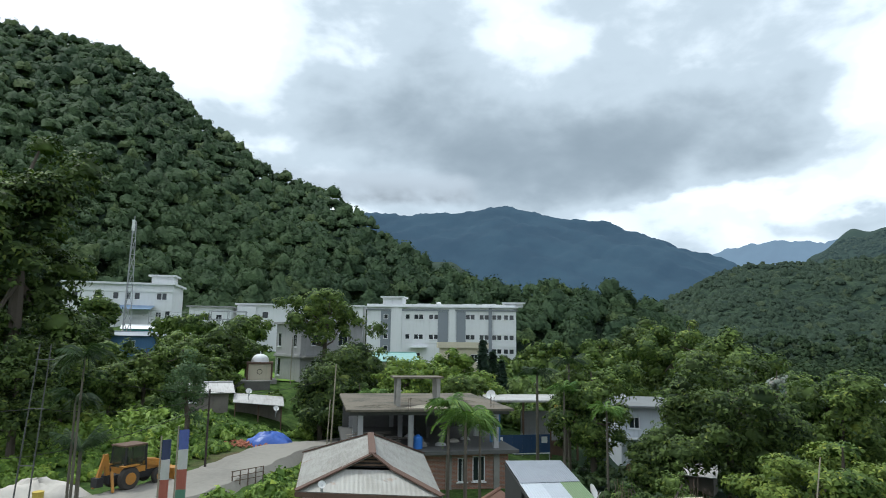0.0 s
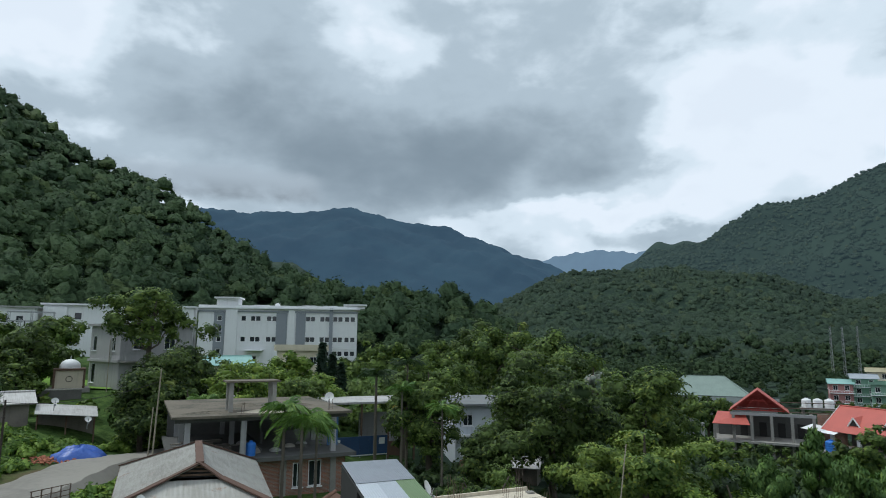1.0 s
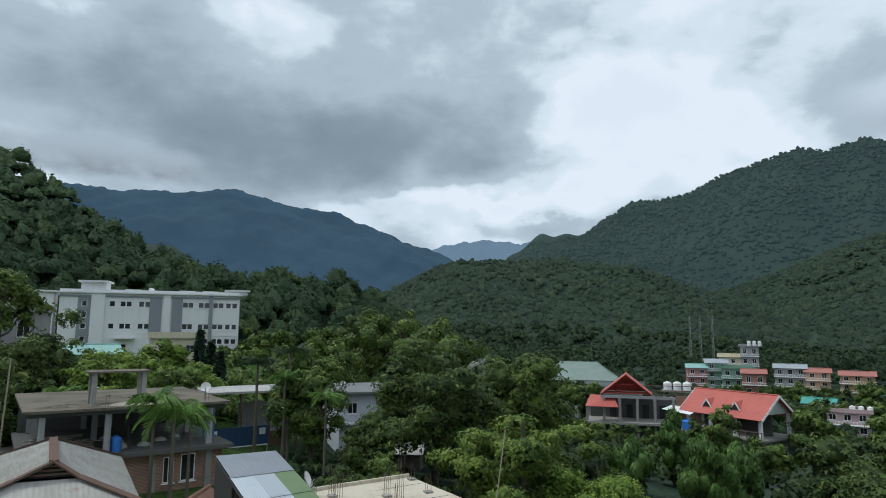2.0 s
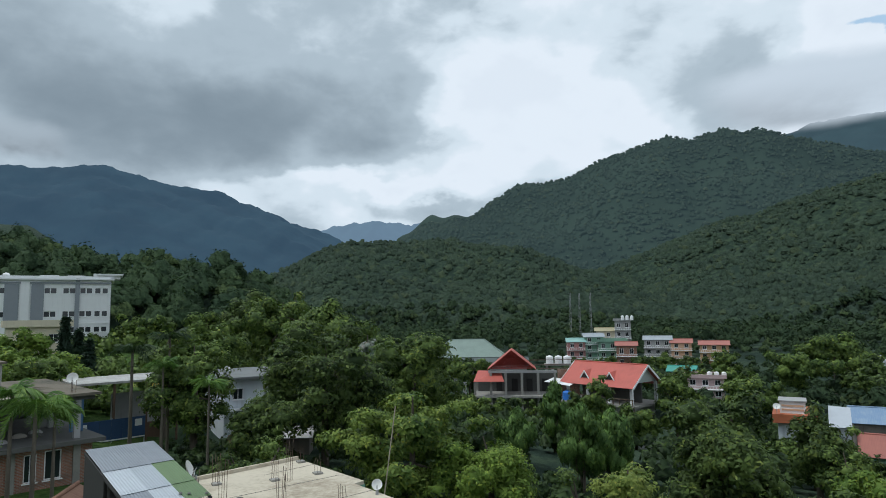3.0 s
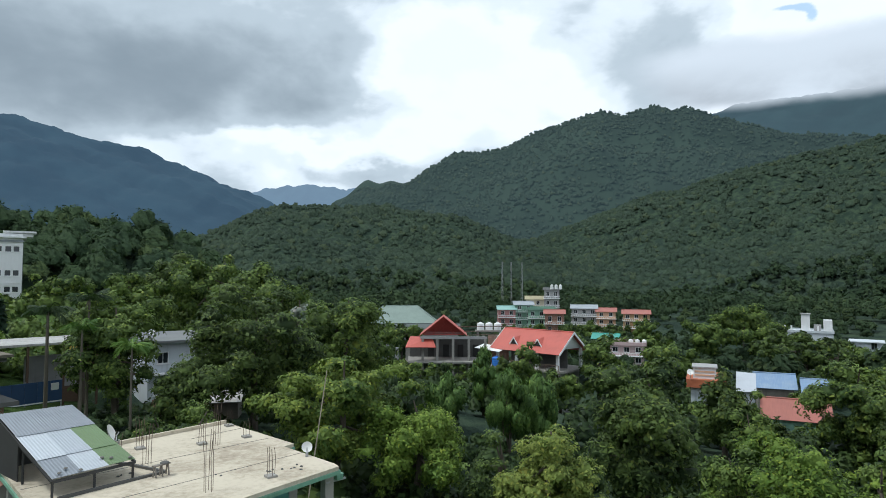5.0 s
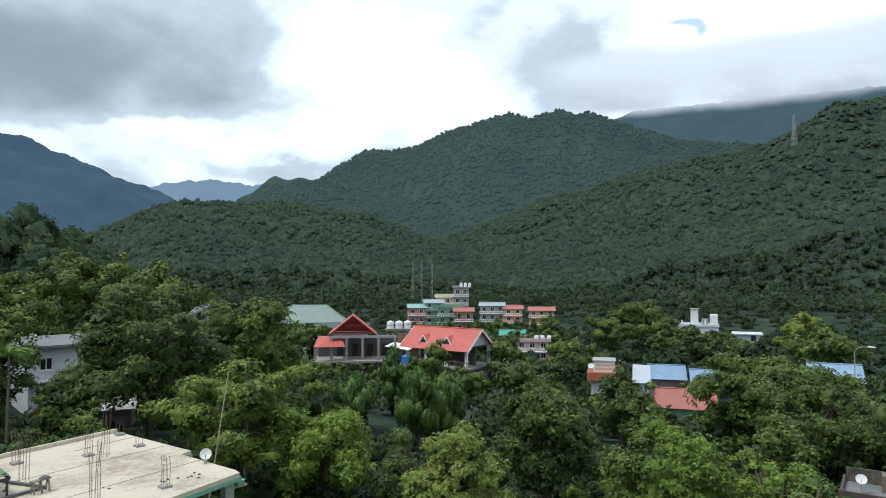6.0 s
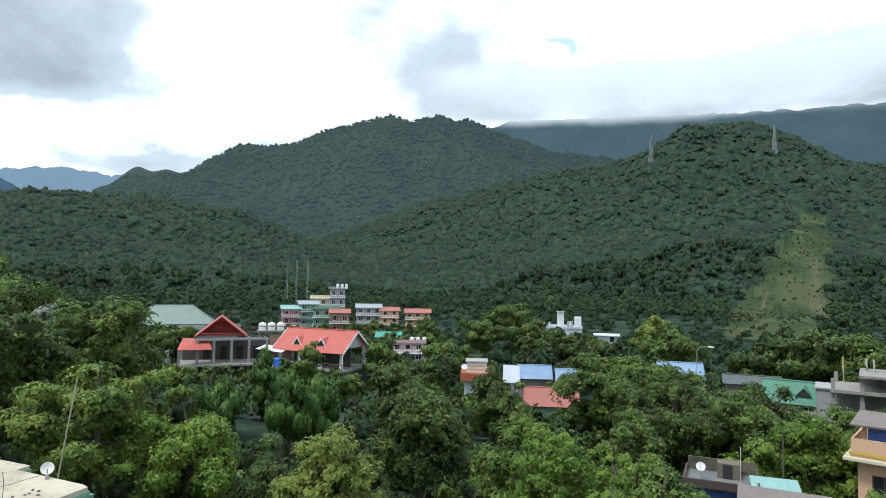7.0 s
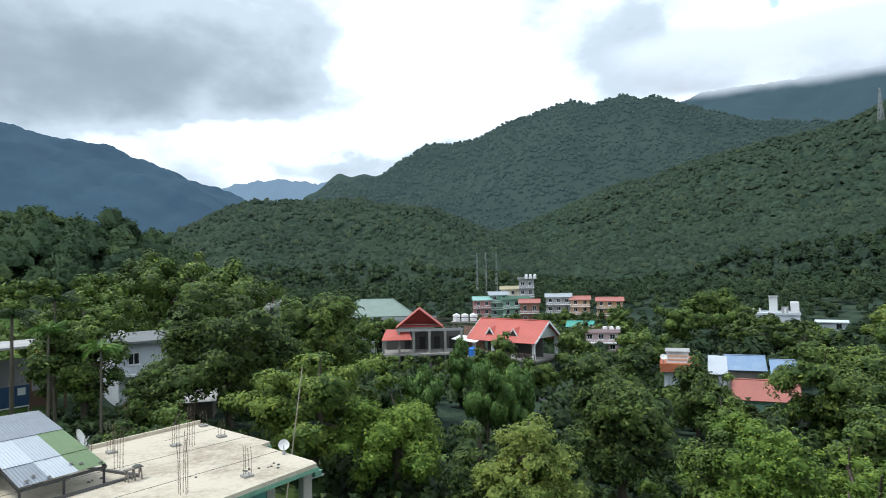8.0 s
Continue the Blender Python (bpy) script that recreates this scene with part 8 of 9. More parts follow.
        part("column", Build().box(x - 0.2, x + 0.2, -0.5, -0.12, -2, 3.697), "concrete", t)
    part("lower_wall", Build().box(-6, 7, 2.0, 2.2, -2, 3.697), "dark_concrete", t)
    for p, q in (((2, 3, base_z + 0.2), (11, 4, base_z + 0.3)), ((2, 4.6, base_z + 0.9), (11, 5.6, base_z + 0.9)), ((3, 1.6, base_z - 0.3), (10, 2.4, base_z - 0.2))):
        part("purlin", Build().beam(p, q, 0.1), "rust_steel", t)
    part("site_wall", Build().box(7.5, 11, 2.5, 2.8, 3, base_z - 0.4), "brick", t)
    part("pier", Build().box(-9.5, -8.9, 0, 0.6, -1, 6.6).box(-8.0, -7.5, 0.5, 1.0, -1, 6.0), "plaster", t)
    for k in range(3):
        water_tank(*(t.matrix_basis @ Vector((6.5 + 1.5 * k, 7.6, 8.4))), 0.65, 1.4, "whitetrim", "white plastic water tank on a high platform")
    part("tank_stand", Build().box(5.6, 10.4, 6.8, 8.4, 8.1, 8.397).box(5.8, 6.2, 7.4, 7.8, -2, 8.097).box(9.8, 10.2, 7.4, 7.8, -2, 8.097), "concrete", t)


red_house()


def green_hall():
    t = thing("hall", "large hall with a pale green hipped sheet roof", "hall", 99, 134, -5, -37)
    four_walls(t, 19, 15, 6.2, "plaster", [("f", 3 + 3.2 * k, 2, 1.4, 1.6, 2) for k in range(5)], 0.25, -2)
    hip_roof(t, 19, 15, 6.2, 4.4, 9, "green_tin")
    t = thing("hall", "long shed with a grey-green sheet roof", "hall", 86, 107, -5, -40)
    four_walls(t, 14, 8, 6.4, "plaster", [("f", 3, 2, 1.2, 1.2, 2), ("f", 9, 2, 1.2, 1.2, 2)], 0.2, -2)
    gable_roof(t, 14, 8, 6.4, 1.5, "greygreen_tin", 0.6, "plaster")


green_hall()


def town_block(x, y, top, w, d, floors, wall, roof, turn, label, roof_kind="flat", balconies=True, frame_mat="whitetrim"):
    """A narrow multi-storey town house with balconies."""
    base = land_z(x, y)
    h = top - base
    storey = h / floors
    t = thing("town_house", label, "town house", x, y, base, turn, group="town houses on the rise")
    n = max(2, int(w / 2.1))
    wins = [("f", w * (i + 0.5) / n, k * storey + 0.75, min(1.1, w / n * 0.55), storey * 0.5, 2) for k in range(floors) for i in range(n)]
    wins += [("l", d * (i + 0.5) / 3, k * storey + 0.75, 1.0, storey * 0.5, 2) for k in range(floors) for i in range(3)]
    four_walls(t, w, d, h, wall, wins, 0.2, -2, frame_mat)
    if balconies:
        for k in range(1, floors):
            part("balcony", Build().box(-w / 2 - 0.2, w / 2 + 0.2, -1.0, -0.004, k * storey - 0.06, k * storey + 0.08)
                 .box(-w / 2 - 0.2, w / 2 + 0.2, -1.0, -0.94, k * storey + 0.62, k * storey + 0.7), frame_mat, t)
            for i in range(int(w / 0.55) + 1):
                part("baluster", Build().box(-w / 2 - 0.18 + i * 0.55, -w / 2 - 0.10 + i * 0.55, -0.99, -0.95, k * storey + 0.083, k * storey + 0.617), frame_mat, t)
    if roof_kind == "flat":
        flat_roof(t, w, d, h, roof, 0.5, 0.2, 0.5, wall)
    else:
        gable_roof(t, w, d, h, 0.9, roof, 0.5, wall)
    return t


for row in (
    (141.3, 135.8, 3.6, 5.2, 7, 4, "pink", "paleteal_tin", -42, "narrow pink four-storey town house with balconies", "gable"),
    (146.3, 133.3, 5.0, 5.6, 7, 5, "mint", "greyblue_tin", -42, "tall mint green town house with stacked balconies", "gable"),
    (147.4, 127.2, 3.6, 8.0, 7, 4, "mint", "mint", -46, "mint green town house with white balconies and flat roof", "flat"),
    (162.0, 141.3, 6.2, 8.0, 7, 4, "cream", "yellow_tin", -48, "cream town house with a dull yellow gable roof", "gable"),
    (162.7, 135.9, 9.4, 5.0, 5, 5, "plaster", "plaster", -50, "tall grey tower house carrying roof tanks", "flat"),
    (146.6, 121.4, 2.8, 5.6, 6, 3, "brick", "faded_red", -50, "brick town house with a red gable roof", "gable"),
    (159.6, 120.5, 4.0, 7.6, 7, 4, "plaster", "greyblue_tin", -53, "grey town house with a zinc sheet roof", "gable"),
    (161.8, 114.0, 3.2, 5.6, 7, 4, "peach", "faded_red", -55, "peach town house with a red gable roof", "gable"),
    (161.7, 103.5, 3.0, 7.4, 7, 4, "orange", "faded_red", -57, "orange-cream town house with a red roof", "gable"),
    (112.6, 74.4, -0.6, 6.8, 6, 2, "pinkwhite", "pinkwhite", -57, "pink and white house with tanks on its flat roof", "flat"),
    (122.4, 86.6, -0.6, 5.4, 6, 2, "plaster", "teal_tin", -60, "house with a bright teal gable roof", "gable"),
):
    town_block(*row)
for k in range(3):
    water_tank(162.4 + 0.9 * k, 135.6 - 1.1 * k, 9.6, 0.5, 1.6, "whitetrim", "white plastic roof tank on a tower house")
for k in range(3):
    water_tank(114.4 + 0.6 * k, 74.6 - 1.2 * k, -0.38, 0.45, 1.0, "whitetrim", "white plastic roof tank on a flat roof")
for dx in (-5, -2.5, 0.5):
    x, y = 206 + dx, 190 - dx * 1.2
    lattice_mast(x, y, land_z(x, y), 20.5, 0.6, "distant slim telecom mast above the town", "telecom_mast", False, 3, 0.055, 0.5)


def white_cluster():
    t = thing("house", "weathered white house with a tall stair tower behind trees", "house", 160.2, 57.3, -8, -70)
    four_walls(t, 10.5, 8, 8.6, "paleblue", [("f", 1.3 + 1.9 * i, 1.9 + 3.1 * k, 1.1, 1.6, 2) for i in range(5) for k in range(2)], 0.22, -2, "greypaint")
    flat_roof(t, 10.5, 8, 8.6, "paleblue", 0.2, 0.2, 0.35, "paleblue")
    part("roof_shed", Build().box(1.4, 2.9, 1.5, 4, 8.803, 10.4), "plaster", t)
    for x in (-4.6, -3.2, 2.2, 4.8):
        part("column_stub", Build().box(x - 0.18, x + 0.18, 0.3, 0.66, 8.803, 10.2), "white", t)
    part("stair_tower", Build().box(-1.2, 0.6, 1, 4, 8.803, 12.9), "white", t)
    part("stair_tower", Build().box(3.4, 5.1, 1, 5, 8.803, 11.6), "white", t)
    part("tower_roof", Build().box(-1.4, 0.8, 0.8, 4.2, 12.903, 13.05), "plaster", t)
    t = thing("house", "white three-storey house with dark windows behind trees", "house", 158.9, 45.0, -8.5, -74)
    four_walls(t, 5.7, 6, 7.9, "paleblue", [("f", 4.2, 1.2 + 2.6 * k, 1.1, 1.5, 2) for k in range(3)], 0.22, -2, "greypaint")
    flat_roof(t, 5.7, 6, 7.9, "paleblue", 0.5, 0.2)
    # white house with a red ledge
    z = land_z(75, 39.4)
    t = thing("house", "white house with an orange-red ledge and roof terrace", "house", 76.2, 39.0, z, -63)
    four_walls(t, 3.6, 7, -0.45 - z, "paleblue", [("f", 0.9, 1.6 - 0, 0.8, 1.1, 2), ("f", 2.6, 1.6, 0.8, 1.1, 2)], 0.2, -2)
    part("ledge", Build().box(-2.3, 2.3, -0.9, 7, -0.447 - z, 0.55 - z), "terracotta", t, "orange-red painted ledge")
    part("terrace_wall", Build().box(-1.5, 1.2, 0.2, 3.4, 0.553 - z, 1.9 - z), "white", t)
    part("cap", Build().box(-1.65, 1.35, 0.05, 3.55, 1.903 - z, 2.05 - z), "plaster", t)
    for zz in (0.9, 1.35):
        part("lattice", Build().box(-1.3, 1.0, 0.14, 0.196, zz - z, zz + 0.2 - z), "peach", t)
    dish_antenna(74.6, 40.2, 0.56, 0.4, -62)
    t = thing("house", "house with a bright white sheet roof and bluish wall", "house", 79.6, 35.6, z, -66)
    four_walls(t, 2.0, 6, -0.9 - z, "paleblue", [("f", 1.0, 1.8, 0.8, 1.0, 2)], 0.2, -2)
    part("roof", Build().sheet((-1.15, -0.5, -0.9 - z), (1.15, -0.5, -0.8 - z), (1.15, 5.0, 0.75 - z), (-1.15, 5.0, 0.85 - z), 0.06), "sheet_bright", t)
    for x, y, top, w, d, turn, mat, words in ((94.7, 38.2, -0.6, 4.6, 5, -64, "blue_tin", "hut with a pale blue sheet roof"), (94.8, 32.6, -0.8, 3.2, 5, -66, "blue_tin", "hut with a pale blue sheet roof"),
                                              (91.5, 15.6, 1.9, 5.2, 6, -76, "blue_tin", "larger hut with a pale blue sheet roof"), (89.9, 6.7, 1.2, 6, 4, -82, "greygreen_tin", "long shed with a grey sheet roof")):
        b = land_z(x, y)
        t = thing("hut", words + " between trees", "hut", x, y, b, turn, group="huts in the east")
        four_walls(t, w, d, top - (0.8 if mat == "greygreen_tin" else 1.6) - b, "plank", [("f", 1.2, 0.9, 0.8, 0.9, 2)], 0.12, -2)
        rise = 0.7 if mat == "greygreen_tin" else 1.5
        gable_roof(t, w, d, top - 0.1 - rise - b, rise, mat, 0.5, "plank")
    b = land_z(80.6, 30.5)
    t = thing("house", "long low house with a faded red sheet roof", "house", 80.6, 30.2, b, -66)
    four_walls(t, 6.6, 5, -3.3 - b, "mint", [("f", 1.6, 0.6, 0.9, 0.9, 2)], 0.16, -2)
    gable_roof(t, 6.6, 5, -3.3 - b, 1.7, "faded_red", 0.5, "mint")


white_cluster()


def south_houses():
    z = land_z(76.5, 1.6)
    t = thing("house", "house with a green gable roof and a dormer", "house", 75.4, 1.8, z, -96)
    four_walls(t, 5.0, 4.2, 1.0 - z, "plaster", [("f", 1.4, 1.0 - z - 1.5, 1.1, 1.0, 2), ("f", 3.8, 1.0 - z - 1.5, 1.1, 1.0, 2)], 0.2, -2)
    gable_roof(t, 5.0, 4.2, 1.25 - z, 1.5, "green_roof", 0.7, "greygable")
    x = 0.9
    e = 1.25 - z
    part("dormer_roof", Build().add([(x - 0.8, 0.1, e + 0.2), (x + 0.8, 0.1, e + 0.2), (x, 0.1, e + 1.1), (x, 2.4, e + 1.35)], [(0, 2, 3), (1, 3, 2), (0, 3, 1)]), "green_roof", t)
    part("dormer_vent", Build().add([(x - 0.65, 0.08, e + 0.23), (x + 0.65, 0.08, e + 0.23), (x, 0.08, e + 0.98)], [(0, 1, 2)]), "dark", t)
    part("balcony", Build().box(-2.9, 2.9, -1.0, -0.004, e - 1.9, e - 1.75).box(-2.9, 2.9, -1.0, -0.9, e - 1.75, e - 1.0), "plaster", t)
    z = land_z(71, -1.2)
    w = thing("house", "tall pale grey windowless house with a grey pipe", "house", 72.2, -1.5, z, -92)
    four_walls(w, 2.6, 4, 2.9 - z, "plaster", [], 0.2, -2)
    flat_roof(w, 2.6, 4, 2.9 - z, "plaster", 0.15, 0.15)
    part("pipe", Build().tube([(0.25, -0.12, -1), (0.25, -0.12, 2.8 - z)], 0.1, 8), "greypaint", w)
    # half-built house with a teal roof
    z = land_z(62, -4.5)
    c = thing("unfinished_house", "half-built concrete house with bare columns and a teal roof", "house", 62.0, -5.4, z, -94)
    part("floor_slab", Build().box(-4.2, 3.2, -0.8, 5, 4.2 - z, 4.45 - z), "concrete", c)
    part("roof_slab", Build().box(-2.2, 3.4, -0.9, 5, 5.55 - z, 5.75 - z), "concrete", c)
    for xx in (-4.0, -2.0, 0.0, 1.6, 3.0):
        for yy in (-0.5, 4.4):
            part("column", Build().box(xx - 0.15, xx + 0.15, yy, yy + 0.3, 4.453 - z, (5.547 if xx > -2.1 else 5.3) - z), "concrete", c)
            part("column", Build().box(xx - 0.15, xx + 0.15, yy, yy + 0.3, -1.5, 4.197 - z), "concrete", c)
    part("wall", Build().box(-3.9, 3.1, 3.0, 3.2, -1.5, 4.197 - z).box(-1.9, 3.1, 3.0, 3.2, 4.453 - z, 5.547 - z), "concrete", c)
    part("roof", Build().sheet((0.2, -1.4, 6.0 - z), (5.5, -1.4, 6.0 - z), (5.5, 3, 7.3 - z), (0.2, 3, 7.3 - z), 0.06).sheet((5.5, 6, 6.0 - z), (0.2, 6, 6.0 - z), (0.2, 3, 7.3 - z), (5.5, 3, 7.3 - z), 0.06), "teal_tin", c)
    part("roof_post", Build().beam((0.6, -1, 5.753 - z), (0.6, -1, 6.0 - z), 0.12).beam((4.8, -1, -1), (4.8, -1, 6.0 - z), 0.12), "steel", c)
    for xx, yy, cc in ((66.1, -2.3, ("flag_yellow", "flag_white", "flag_yellow")), (65.4, -4.0, ("flag_white", "flag_green")), (65.0, -4.5, ("flag_white", "flag_white"))):
        flag_pole(xx, yy, 6.9, cc, "faded prayer flag on a tall thin pole", 0.16)
    dish_antenna(61.2, -5.9, 5.76, 0.35, -94)
    # peach house
    z = land_z(42, -4)
    p = thing("house", "four-storey peach house with ledges and a roof shelter", "house", 41.9, -4.2, z, -101)
    w, d, h = 4.4, 6, 3.55 - z
    four_walls(p, w, d, h, "peach", [("l", 1.4, h - 2.3, 1.0, 1.4, 2), ("l", 4.2, h - 2.3, 1.0, 1.4, 2), ("l", 1.4, h - 5.3, 1.0, 1.4, 2), ("l", 4.2, h - 5.3, 1.0, 1.4, 2), ("f", 1.2, h - 2.3, 1.1, 1.4, 2), ("f", 3.2, h - 2.3, 1.1, 1.4, 2), ("f", 1.2, h - 5.3, 1.1, 1.4, 2)], 0.22, -3, "brownwood")
    for k in (0.0, 3.0, 6.0):
        part("ledge", Build().box(-w / 2 - 0.6, w / 2 + 0.6, -0.7, -0.004, h - k - 0.15, h - k).box(-w / 2 - 0.6, -w / 2 - 0.004, 0, d, h - k - 0.15, h - k), "cream", p)
    flat_roof(p, w, d, h, "peach", 0.3, 0.15, 0.85, "peach")
    part("parapet_trim", Build().box(-w / 2 - 0.36, w / 2 + 0.36, -0.36, -0.304, h + 0.15, h + 0.3), "flag_yellow", p)
    for a, b in ((-1.9, 0.4), (-0.2, 0.4), (-1.9, 2.6), (-0.2, 2.6)):
        part("shelter_post", Build().box(a - 0.1, a + 0.1, b - 0.1, b + 0.1, h + 0.153, h + 1.75), "peach", p)
    part("shelter_wall", Build().box(-1.75, -0.3, 0.42, 0.5, h + 0.153, h + 1.7), "blue", p, "blue painted shelter wall")
    part("shelter_roof", Build().sheet((-2.5, -0.3, h + 1.78), (0.3, -0.3, h + 1.78), (0.3, 3.2, h + 2.05), (-2.5, 3.2, h + 2.05), 0.1), "brown_tin", p)
    # blue house
    z = land_z(39.5, 4.6)
    b = thing("house", "blue house with a dark parapet and flat roof", "house", 38.4, 4.5, z, -84)
    w, d, h = 3.3, 2.6, 1.7 - z
    four_walls(b, w, d, h, "blue", [("f", 2.2, h - 1.75, 1.2, 1.2, 3), ("f", 0.8, h - 1.75, 0.7, 1.0, 1)], 0.2, -2)
    part("roof", Build().box(-w / 2 - 0.3, w / 2 + 0.3, -0.45, d + 0.3, h + 0.003, h + 0.16), "greyroof", b)
    part("parapet", Build().box(-w / 2 - 0.35, w / 2 + 0.35, -0.58, -0.453, h + 0.06, h + 0.5), "dark_brown", b)
    for x in (-w / 2 - 0.3, w / 2 + 0.18):
        part("parapet", Build().box(x, x + 0.12, -0.328, d + 0.2, h + 0.163, h + 0.45), "dark_brown", b)
    part("back_parapet", Build().box(-w / 2 - 0.17, w / 2 + 0.17, d + 0.08, d + 0.2, h + 0.163, h + 0.9), "mossy_concrete", b)
    part("roof_room", Build().box(-0.2, 1.0, 1.4, 2.4, h + 0.163, h + 1.0), "mossy_concrete", b)
    part("roof_door", Build().box(0.1, 0.6, 1.36, 1.396, h + 0.17, h + 0.95), "dark", b)
    dish_antenna(38.9, 5.6, 1.87, 0.26, -80)
    plain_pole(39.6, 3.6, 3.8, 0.016, "whitetrim", "thin white pole rising above the blue house")
    s = thing("shed", "small shed with a turquoise sheet roof", "shed", 37.6, 1.6, land_z(37.6, 1.6), -80)
    hh = 1.75 - land_z(37.6, 1.6)
    four_walls(s, 2.0, 2.2, hh, "plank", [], 0.1, -2)
    part("roof", Build().sheet((-1.2, -0.3, hh + 0.05), (1.2, -0.3, hh + 0.05), (1.2, 2.4, hh + 0.55), (-1.2, 2.4, hh + 0.55), 0.05), "paleteal_tin", s)
    s = thing("shed", "long shed with a dull brown sheet roof", "shed", 34.2, 1.2, land_z(34.2, 1.2), -86)
    hh = 2.0 - land_z(34.2, 1.2)
    four_walls(s, 3.8, 2.4, hh, "plank", [], 0.1, -2)
    part("roof", Build().sheet((-2.1, -0.3, hh + 0.05), (2.1, -0.3, hh + 0.05), (2.1, 2.6, hh + 0.6), (-2.1, 2.6, hh + 0.6), 0.05), "brown_tin", s)
    lamp = thing("street_lamp", "tall street lamp with an arched arm", "street lamp", 84.2, 12.5, land_z(84.2, 12.5), 0)
    hh = 5.2 - land_z(84.2, 12.5)
    part("pole", Build().tube([(0, 0, -0.5), (0, 0, hh - 0.6), (0, -0.4, hh - 0.1), (0, -1.3, hh)], [0.06, 0.05, 0.035, 0.03], 8), "steel", lamp)
    part("lamp_head", Build().box(-0.14, 0.14, -2.0, -1.3, hh - 0.06, hh + 0.06), "whitetrim", lamp)


south_houses()
for x, y in ((22.7, 150.5), (26.5, 146)):
    lamp = thing("street_lamp", "slim street lamp on the office drive", "street lamp", x, y, land_z(x, y))
    part("pole", Build().tube([(0, 0, -0.5), (0, 0, 5.4)], [0.09, 0.06], 8), "steel", lamp)
    part("lamp_head", Build().box(-0.6, 0.1, -0.1, 0.1, 5.4, 5.55), "whitetrim", lamp)

# ---- palms ----
for row in (
    (-17.4, 31.0, 8.2, 1.6, 11, "leaf_palm_dark", "young areca palm with stiff dark fronds", 0.1, 1, 0.35, 0.0),
    (-16.9, 29.6, 12.6, 1.7, 12, "leaf_palm_dark", "slender areca palm with drooping fronds", 0.06, 2, 0.95, 0.01),
    (-17.4, 30.2, 10.6, 1.4, 10, "leaf_palm_dark", "slender areca palm with drooping fronds", 0.06, 3, 0.9, 0.0),
    (1.15, 35.9, 9.4, 2.3, 16, "leaf_palm", "areca palm with a heavy drooping head of fronds", 0.1, 4, 0.95, 0.0),
    (0.2, 36.4, 10.0, 1.8, 14, "leaf_palm", "areca palm with a heavy drooping head of fronds", 0.09, 5, 0.9, 0.0),
    (2.0, 36.8, 9.0, 1.5, 12, "leaf_palm", "areca palm with drooping fronds", 0.08, 12, 0.9, 0.0),
    (8.3, 57.3, 10.9, 2.1, 14, "leaf_palm_dark", "tall palm with a round head of dark fronds", 0.13, 6, 0.7, 0.0),
    (10.4, 53.5, 11.9, 1.9, 12, "leaf_palm_dark", "tall palm with dark ragged fronds", 0.1, 7, 0.7, 0.0),
    (9.6, 51.5, 9.8, 1.7, 12, "leaf_palm", "areca palm leaning over the hedge", 0.09, 8, 0.8, 0.0),
    (11.7, 46.5, 8.7, 1.6, 12, "leaf_palm", "areca palm with drooping fronds", 0.08, 9, 0.85, 0.0),
    (-6.4, 57.5, 8.8, 1.9, 12, "leaf_palm", "palm beside the tall tree at the bend", 0.1, 10, 0.8, 0.0),
    (31.5, 53.0, 9.2, 2.2, 14, "leaf_palm", "palm rising in front of a broad crown", 0.1, 11, 0.7, 0.0),
    (42.4, 1.6, 5.0, 0.6, 8, "leaf_palm", "thin palm with a small yellowish head", 0.04, 13, 0.6, 0.0),
):
    make_palm(*row[:4], row[4], row[5], row[6], row[7], row[8], row[9], row[10])


def banana(x, y, h, seed):
    rng = np.random.default_rng(seed)
    t = thing("banana_plant", "banana plant with broad torn bright leaves", "banana plant", x, y, land_z(x, y) - 0.1, group="banana plants")
    part("stem", Build().tube([(0, 0, 0), (0, 0, h * 0.55)], [0.13, 0.09], 8), "leaf_lime", t)
    for i in range(8):
        b = Build()
        n = 9
        for k in range(n + 1):
            u = k / n
            wd = 0.34 * h * 0.3 * math.sin(math.pi * min(1, 0.08 + u * 0.94)) + 0.02
            p = (h * 0.55 * u, 0, h * (0.5 * u - 0.55 * u * u))
            b.v += [(p[0], -wd, p[2] - 0.06), p, (p[0], wd, p[2] - 0.06)]
        b.f = [(3 * k + j, 3 * k + 3 + j, 3 * k + 4 + j, 3 * k + 1 + j) for k in range(n) for j in range(2)]
        o = part("leaf", b, "leaf_mid", t)
        o.matrix_basis = pose(0, 0, h * 0.53, 0, rng.uniform(-25, 10), 45 * i + rng.uniform(-15, 15))


for i, (x, y, h) in enumerate(((21.0, 24.2, 3.4), (20.1, 24.8, 3.0), (22.4, 23.6, 3.2), (30.5, 34.5, 3.6), (46, 24, 3.4), (17.5, 27, 3.2))):
    banana(x, y, h * 0.75, 40 + i)

# ---- undergrowth and the woods of the valley floor ----
CLEAR = np.array([   # x, y, radius that stays free of bushes
    (-3.9, 32, 6.5), (-1, 50, 9.5), (7, 22.4, 7.2), (2.6, 37.8, 3), (-18.3, 37.6, 3.2), (-22.2, 35.6, 2.8), (-13.6, 50.0, 2.6), (-21.3, 59, 3.2),
    (-16.6, 58.8, 2.8), (-20.8, 73.2, 3.2), (-24, 82, 9), (-15, 81, 6.5), (-1, 153, 18), (-15, 153, 14), (-33, 152, 16), (-61, 121, 11), (-44.5, 98, 6),
    (-49.5, 106, 4), (-50.4, 100, 2), (-40.5, 119, 5), (19.2, 66, 6.5), (9.2, 67, 6), (7.6, 62, 3.5), (3.2, 109, 5.5), (78, 67, 9), (69, 82, 9.5),
    (103, 139, 14), (88, 110, 9), (144, 131, 8), (164, 139, 7), (148, 124, 6), (162, 117, 8), (164, 105, 6), (115, 74, 6), (125, 87, 5), (163, 58, 8)], dtype=float)
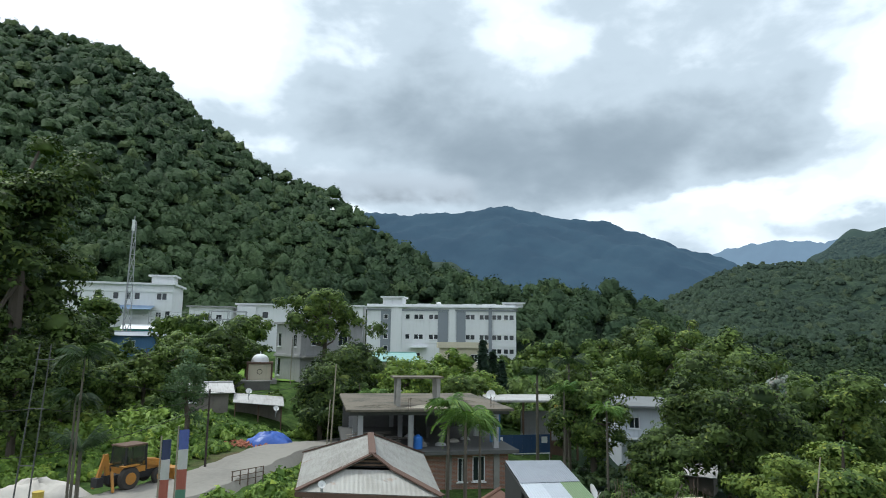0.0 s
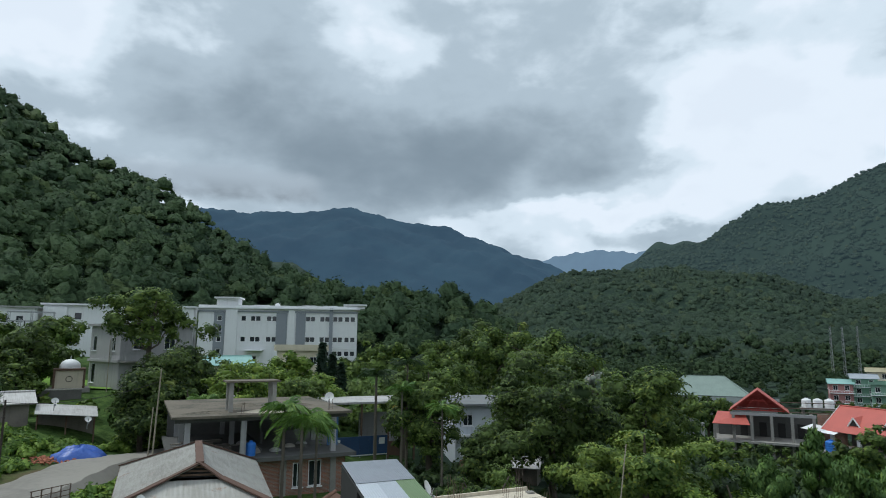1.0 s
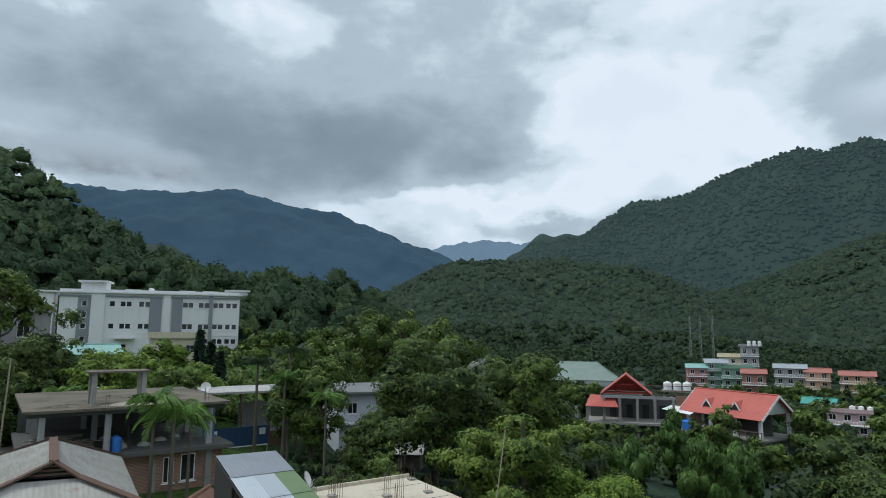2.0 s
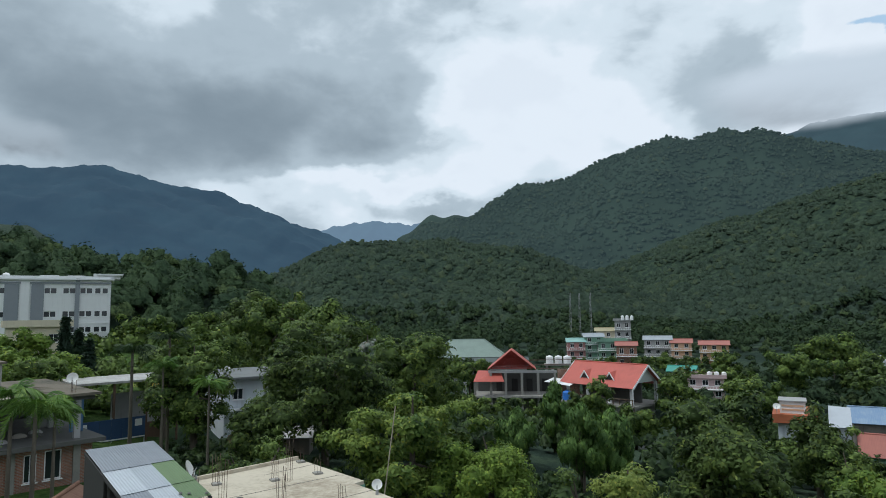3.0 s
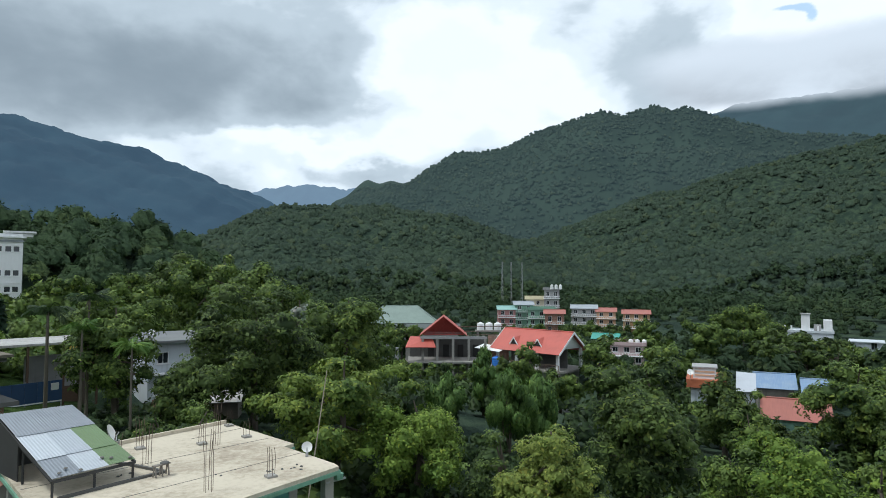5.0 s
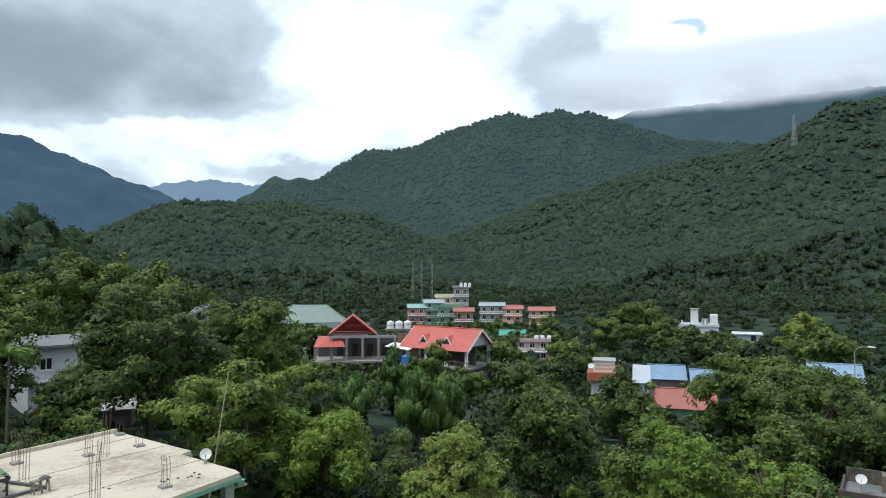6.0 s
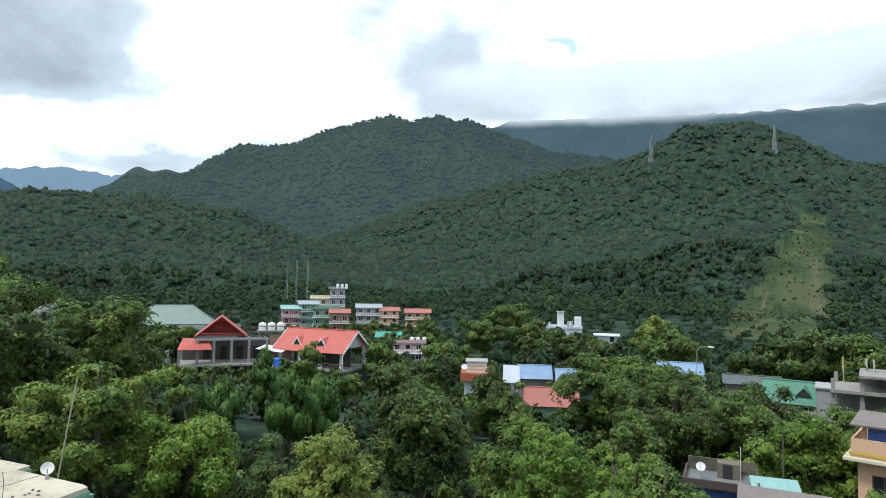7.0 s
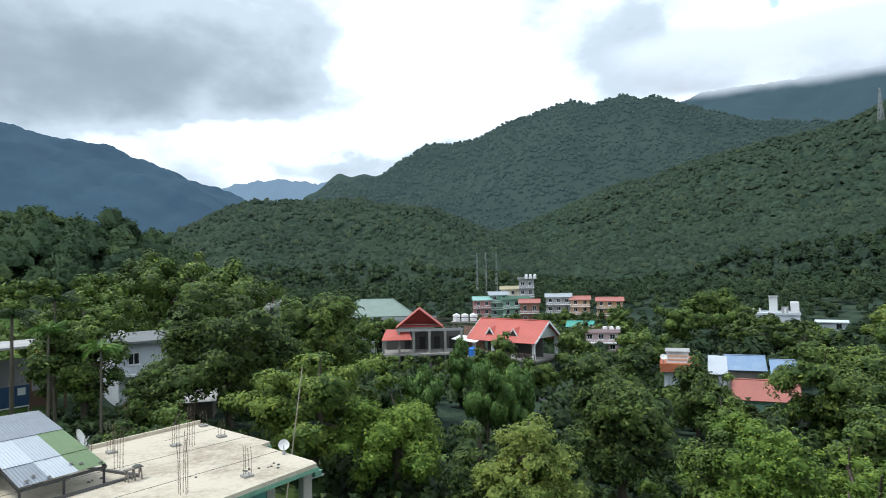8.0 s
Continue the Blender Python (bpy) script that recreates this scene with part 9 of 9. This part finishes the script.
CLEAR_MORE = np.array([
    (161, 45, 5), (78, 37, 6), (96, 36, 6), (93, 15.5, 5), (92, 6.5, 5), (83, 29.5, 5.5), (78, 1.5, 6), (64, -5, 6), (44, -4, 5), (41, 4.4, 4.2), (38, 1.5, 2.6),
    (35, 1.2, 3.2), (16.4, 51, 2.4), (20, 53, 2.4), (21.5, 124, 6), (-7, 97, 4.5), (-4.6, 68, 4.5), (55, 25, 3.5), (-10.6, 24.9, 0.8), (84, 12.5, 1)], dtype=float)
ROAD_LINE = [(-3.0, 64.5), (-9.4, 55.4), (-12.7, 45.5), (-13.9, 41.6), (-15.3, 37.8), (-17.4, 33.5), (-20.5, 28.5), (-25, 23), (-32, 17)]


def free(x, y, margin):
    ok = np.ones(len(x), bool)
    for a, b, r in np.vstack([CLEAR, CLEAR_MORE]):
        ok &= (x - a) ** 2 + (y - b) ** 2 > (r + margin * 0.6) ** 2
    for p, q in zip(ROAD_LINE, ROAD_LINE[1:]):
        d = np.array(q) - np.array(p)
        u = np.clip(((x - p[0]) * d[0] + (y - p[1]) * d[1]) / (d @ d), 0, 1)
        ok &= np.hypot(x - p[0] - u * d[0], y - p[1] - u * d[1]) > 2.6 + margin * 0.8
    return ok


def bush_stuff(name, count, az0, az1, r0, r1, lo, hi, leaves, leaf, material, label, seed, hull="small", lift=0.35, tops=None):
    rng = np.random.default_rng(seed)
    x, y = scatter(count, az0, az1, r0, r1, rng)
    radius = rng.uniform(lo, hi, len(x)) * (0.75 + 0.25 * wobble(x, y, 9, seed))
    ok = free(x, y, hi) & ((landslip(x, y) < 0.45) | (seed == 34))
    x, y, radius = x[ok], y[ok], radius[ok]
    if tops is not None:
        r = np.hypot(x, y)
        room = EYE - r * np.tan(np.radians(np.interp(r, *tops))) - land(x, y)
        ok = room > 1.2
        x, y, radius, room = x[ok], y[ok], radius[ok], room[ok]
        radius = np.minimum(radius, room * 0.6)
    me = crowns_mesh(name, x, y, land(x, y) + radius * lift, radius, rng.uniform(0.75, 1.2, len(x)), hull, rng, leaves, leaf, 0.84)
    solid(name, me, material, label, "undergrowth", kind="stuff")


bush_stuff("undergrowth", 1500, 9, 46, 36, 62, 0.5, 1.15, 78, 0.24, "weeds", "lush bright weeds and creepers on the western slope", 21, "small", 0.35)
bush_stuff("undergrowth", 700, -6, 46, 60, 120, 0.9, 2.4, 78, 0.55, "leaf_mid", "bushes and small trees around the western houses", 22, "small", 0.6, ([60, 90, 120], [4.6, 2.4, 1.3]))
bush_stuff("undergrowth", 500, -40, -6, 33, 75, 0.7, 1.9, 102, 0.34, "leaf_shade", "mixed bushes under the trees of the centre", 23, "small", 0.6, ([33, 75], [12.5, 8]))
bush_stuff("undergrowth", 900, -104, -34, 26, 60, 0.7, 1.7, 120, 0.27, "leaf_shade", "dense bushes of the eastern gardens, darkened as if in shade", 24, "small", 0.6, ([26, 60], [19.5, 11.8]))
bush_stuff("undergrowth", 460, -104, -60, 26, 62, 0.6, 1.4, 132, 0.27, "leaf_lime", "bright young bushes of the eastern gardens", 25, "small", 0.6, ([26, 60], [18.6, 12.2]))
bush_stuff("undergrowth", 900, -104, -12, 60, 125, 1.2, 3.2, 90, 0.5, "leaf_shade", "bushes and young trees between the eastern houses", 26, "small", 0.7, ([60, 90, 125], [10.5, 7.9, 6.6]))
bush_stuff("valley_woods", 1500, -106, -11, 118, 300, 2.4, 4.8, 78, 0.95, "forest_valley", "dark mixed woods on the valley floor", 27, "mid", 0.8, ([118, 160, 200, 240, 300], [5.6, 5.0, 4.2, 2.2, 0.9]))
bush_stuff("valley_woods", 2900, -106, -16, 285, 450, 3.2, 5.8, 45, 1.35, "forest_valley", "dark mixed woods at the foot of the hills", 28, "small", 0.8)
bush_stuff("undergrowth", 420, -24, -3, 84, 168, 1.4, 3.4, 84, 0.7, "leaf_mid", "bushes and trees below the office drive", 31, "small", 0.7, ([84, 120, 168], [3.6, 0.8, -1.8]))
bush_stuff("undergrowth", 160, -2, 24, 20, 25.5, 0.5, 1.0, 156, 0.15, "leaf_lime", "bright leafy hedge below the terrace", 29, "small", 0.5, ([20, 26], [15.5, 12.6]))
bush_stuff("undergrowth", 300, -4.5, 1, 47, 66, 0.6, 1.5, 90, 0.36, "leaf_mid", "bushes behind the unfinished house", 33, "small", 0.6, ([47, 66], [8.2, 5.6]))
bush_stuff("undergrowth", 1300, -93, -82, 225, 640, 0.4, 1.3, 10, 0.7, "scrub", "scattered bushes on the grassy scar", 34, "small", 0.5)
bush_stuff("undergrowth", 200, -14, -4, 66, 84, 0.8, 1.8, 78, 0.45, "leaf_mid", "bushes between the hoarding and the office drive", 35, "small", 0.6, ([66, 84], [6.3, 4.0]))
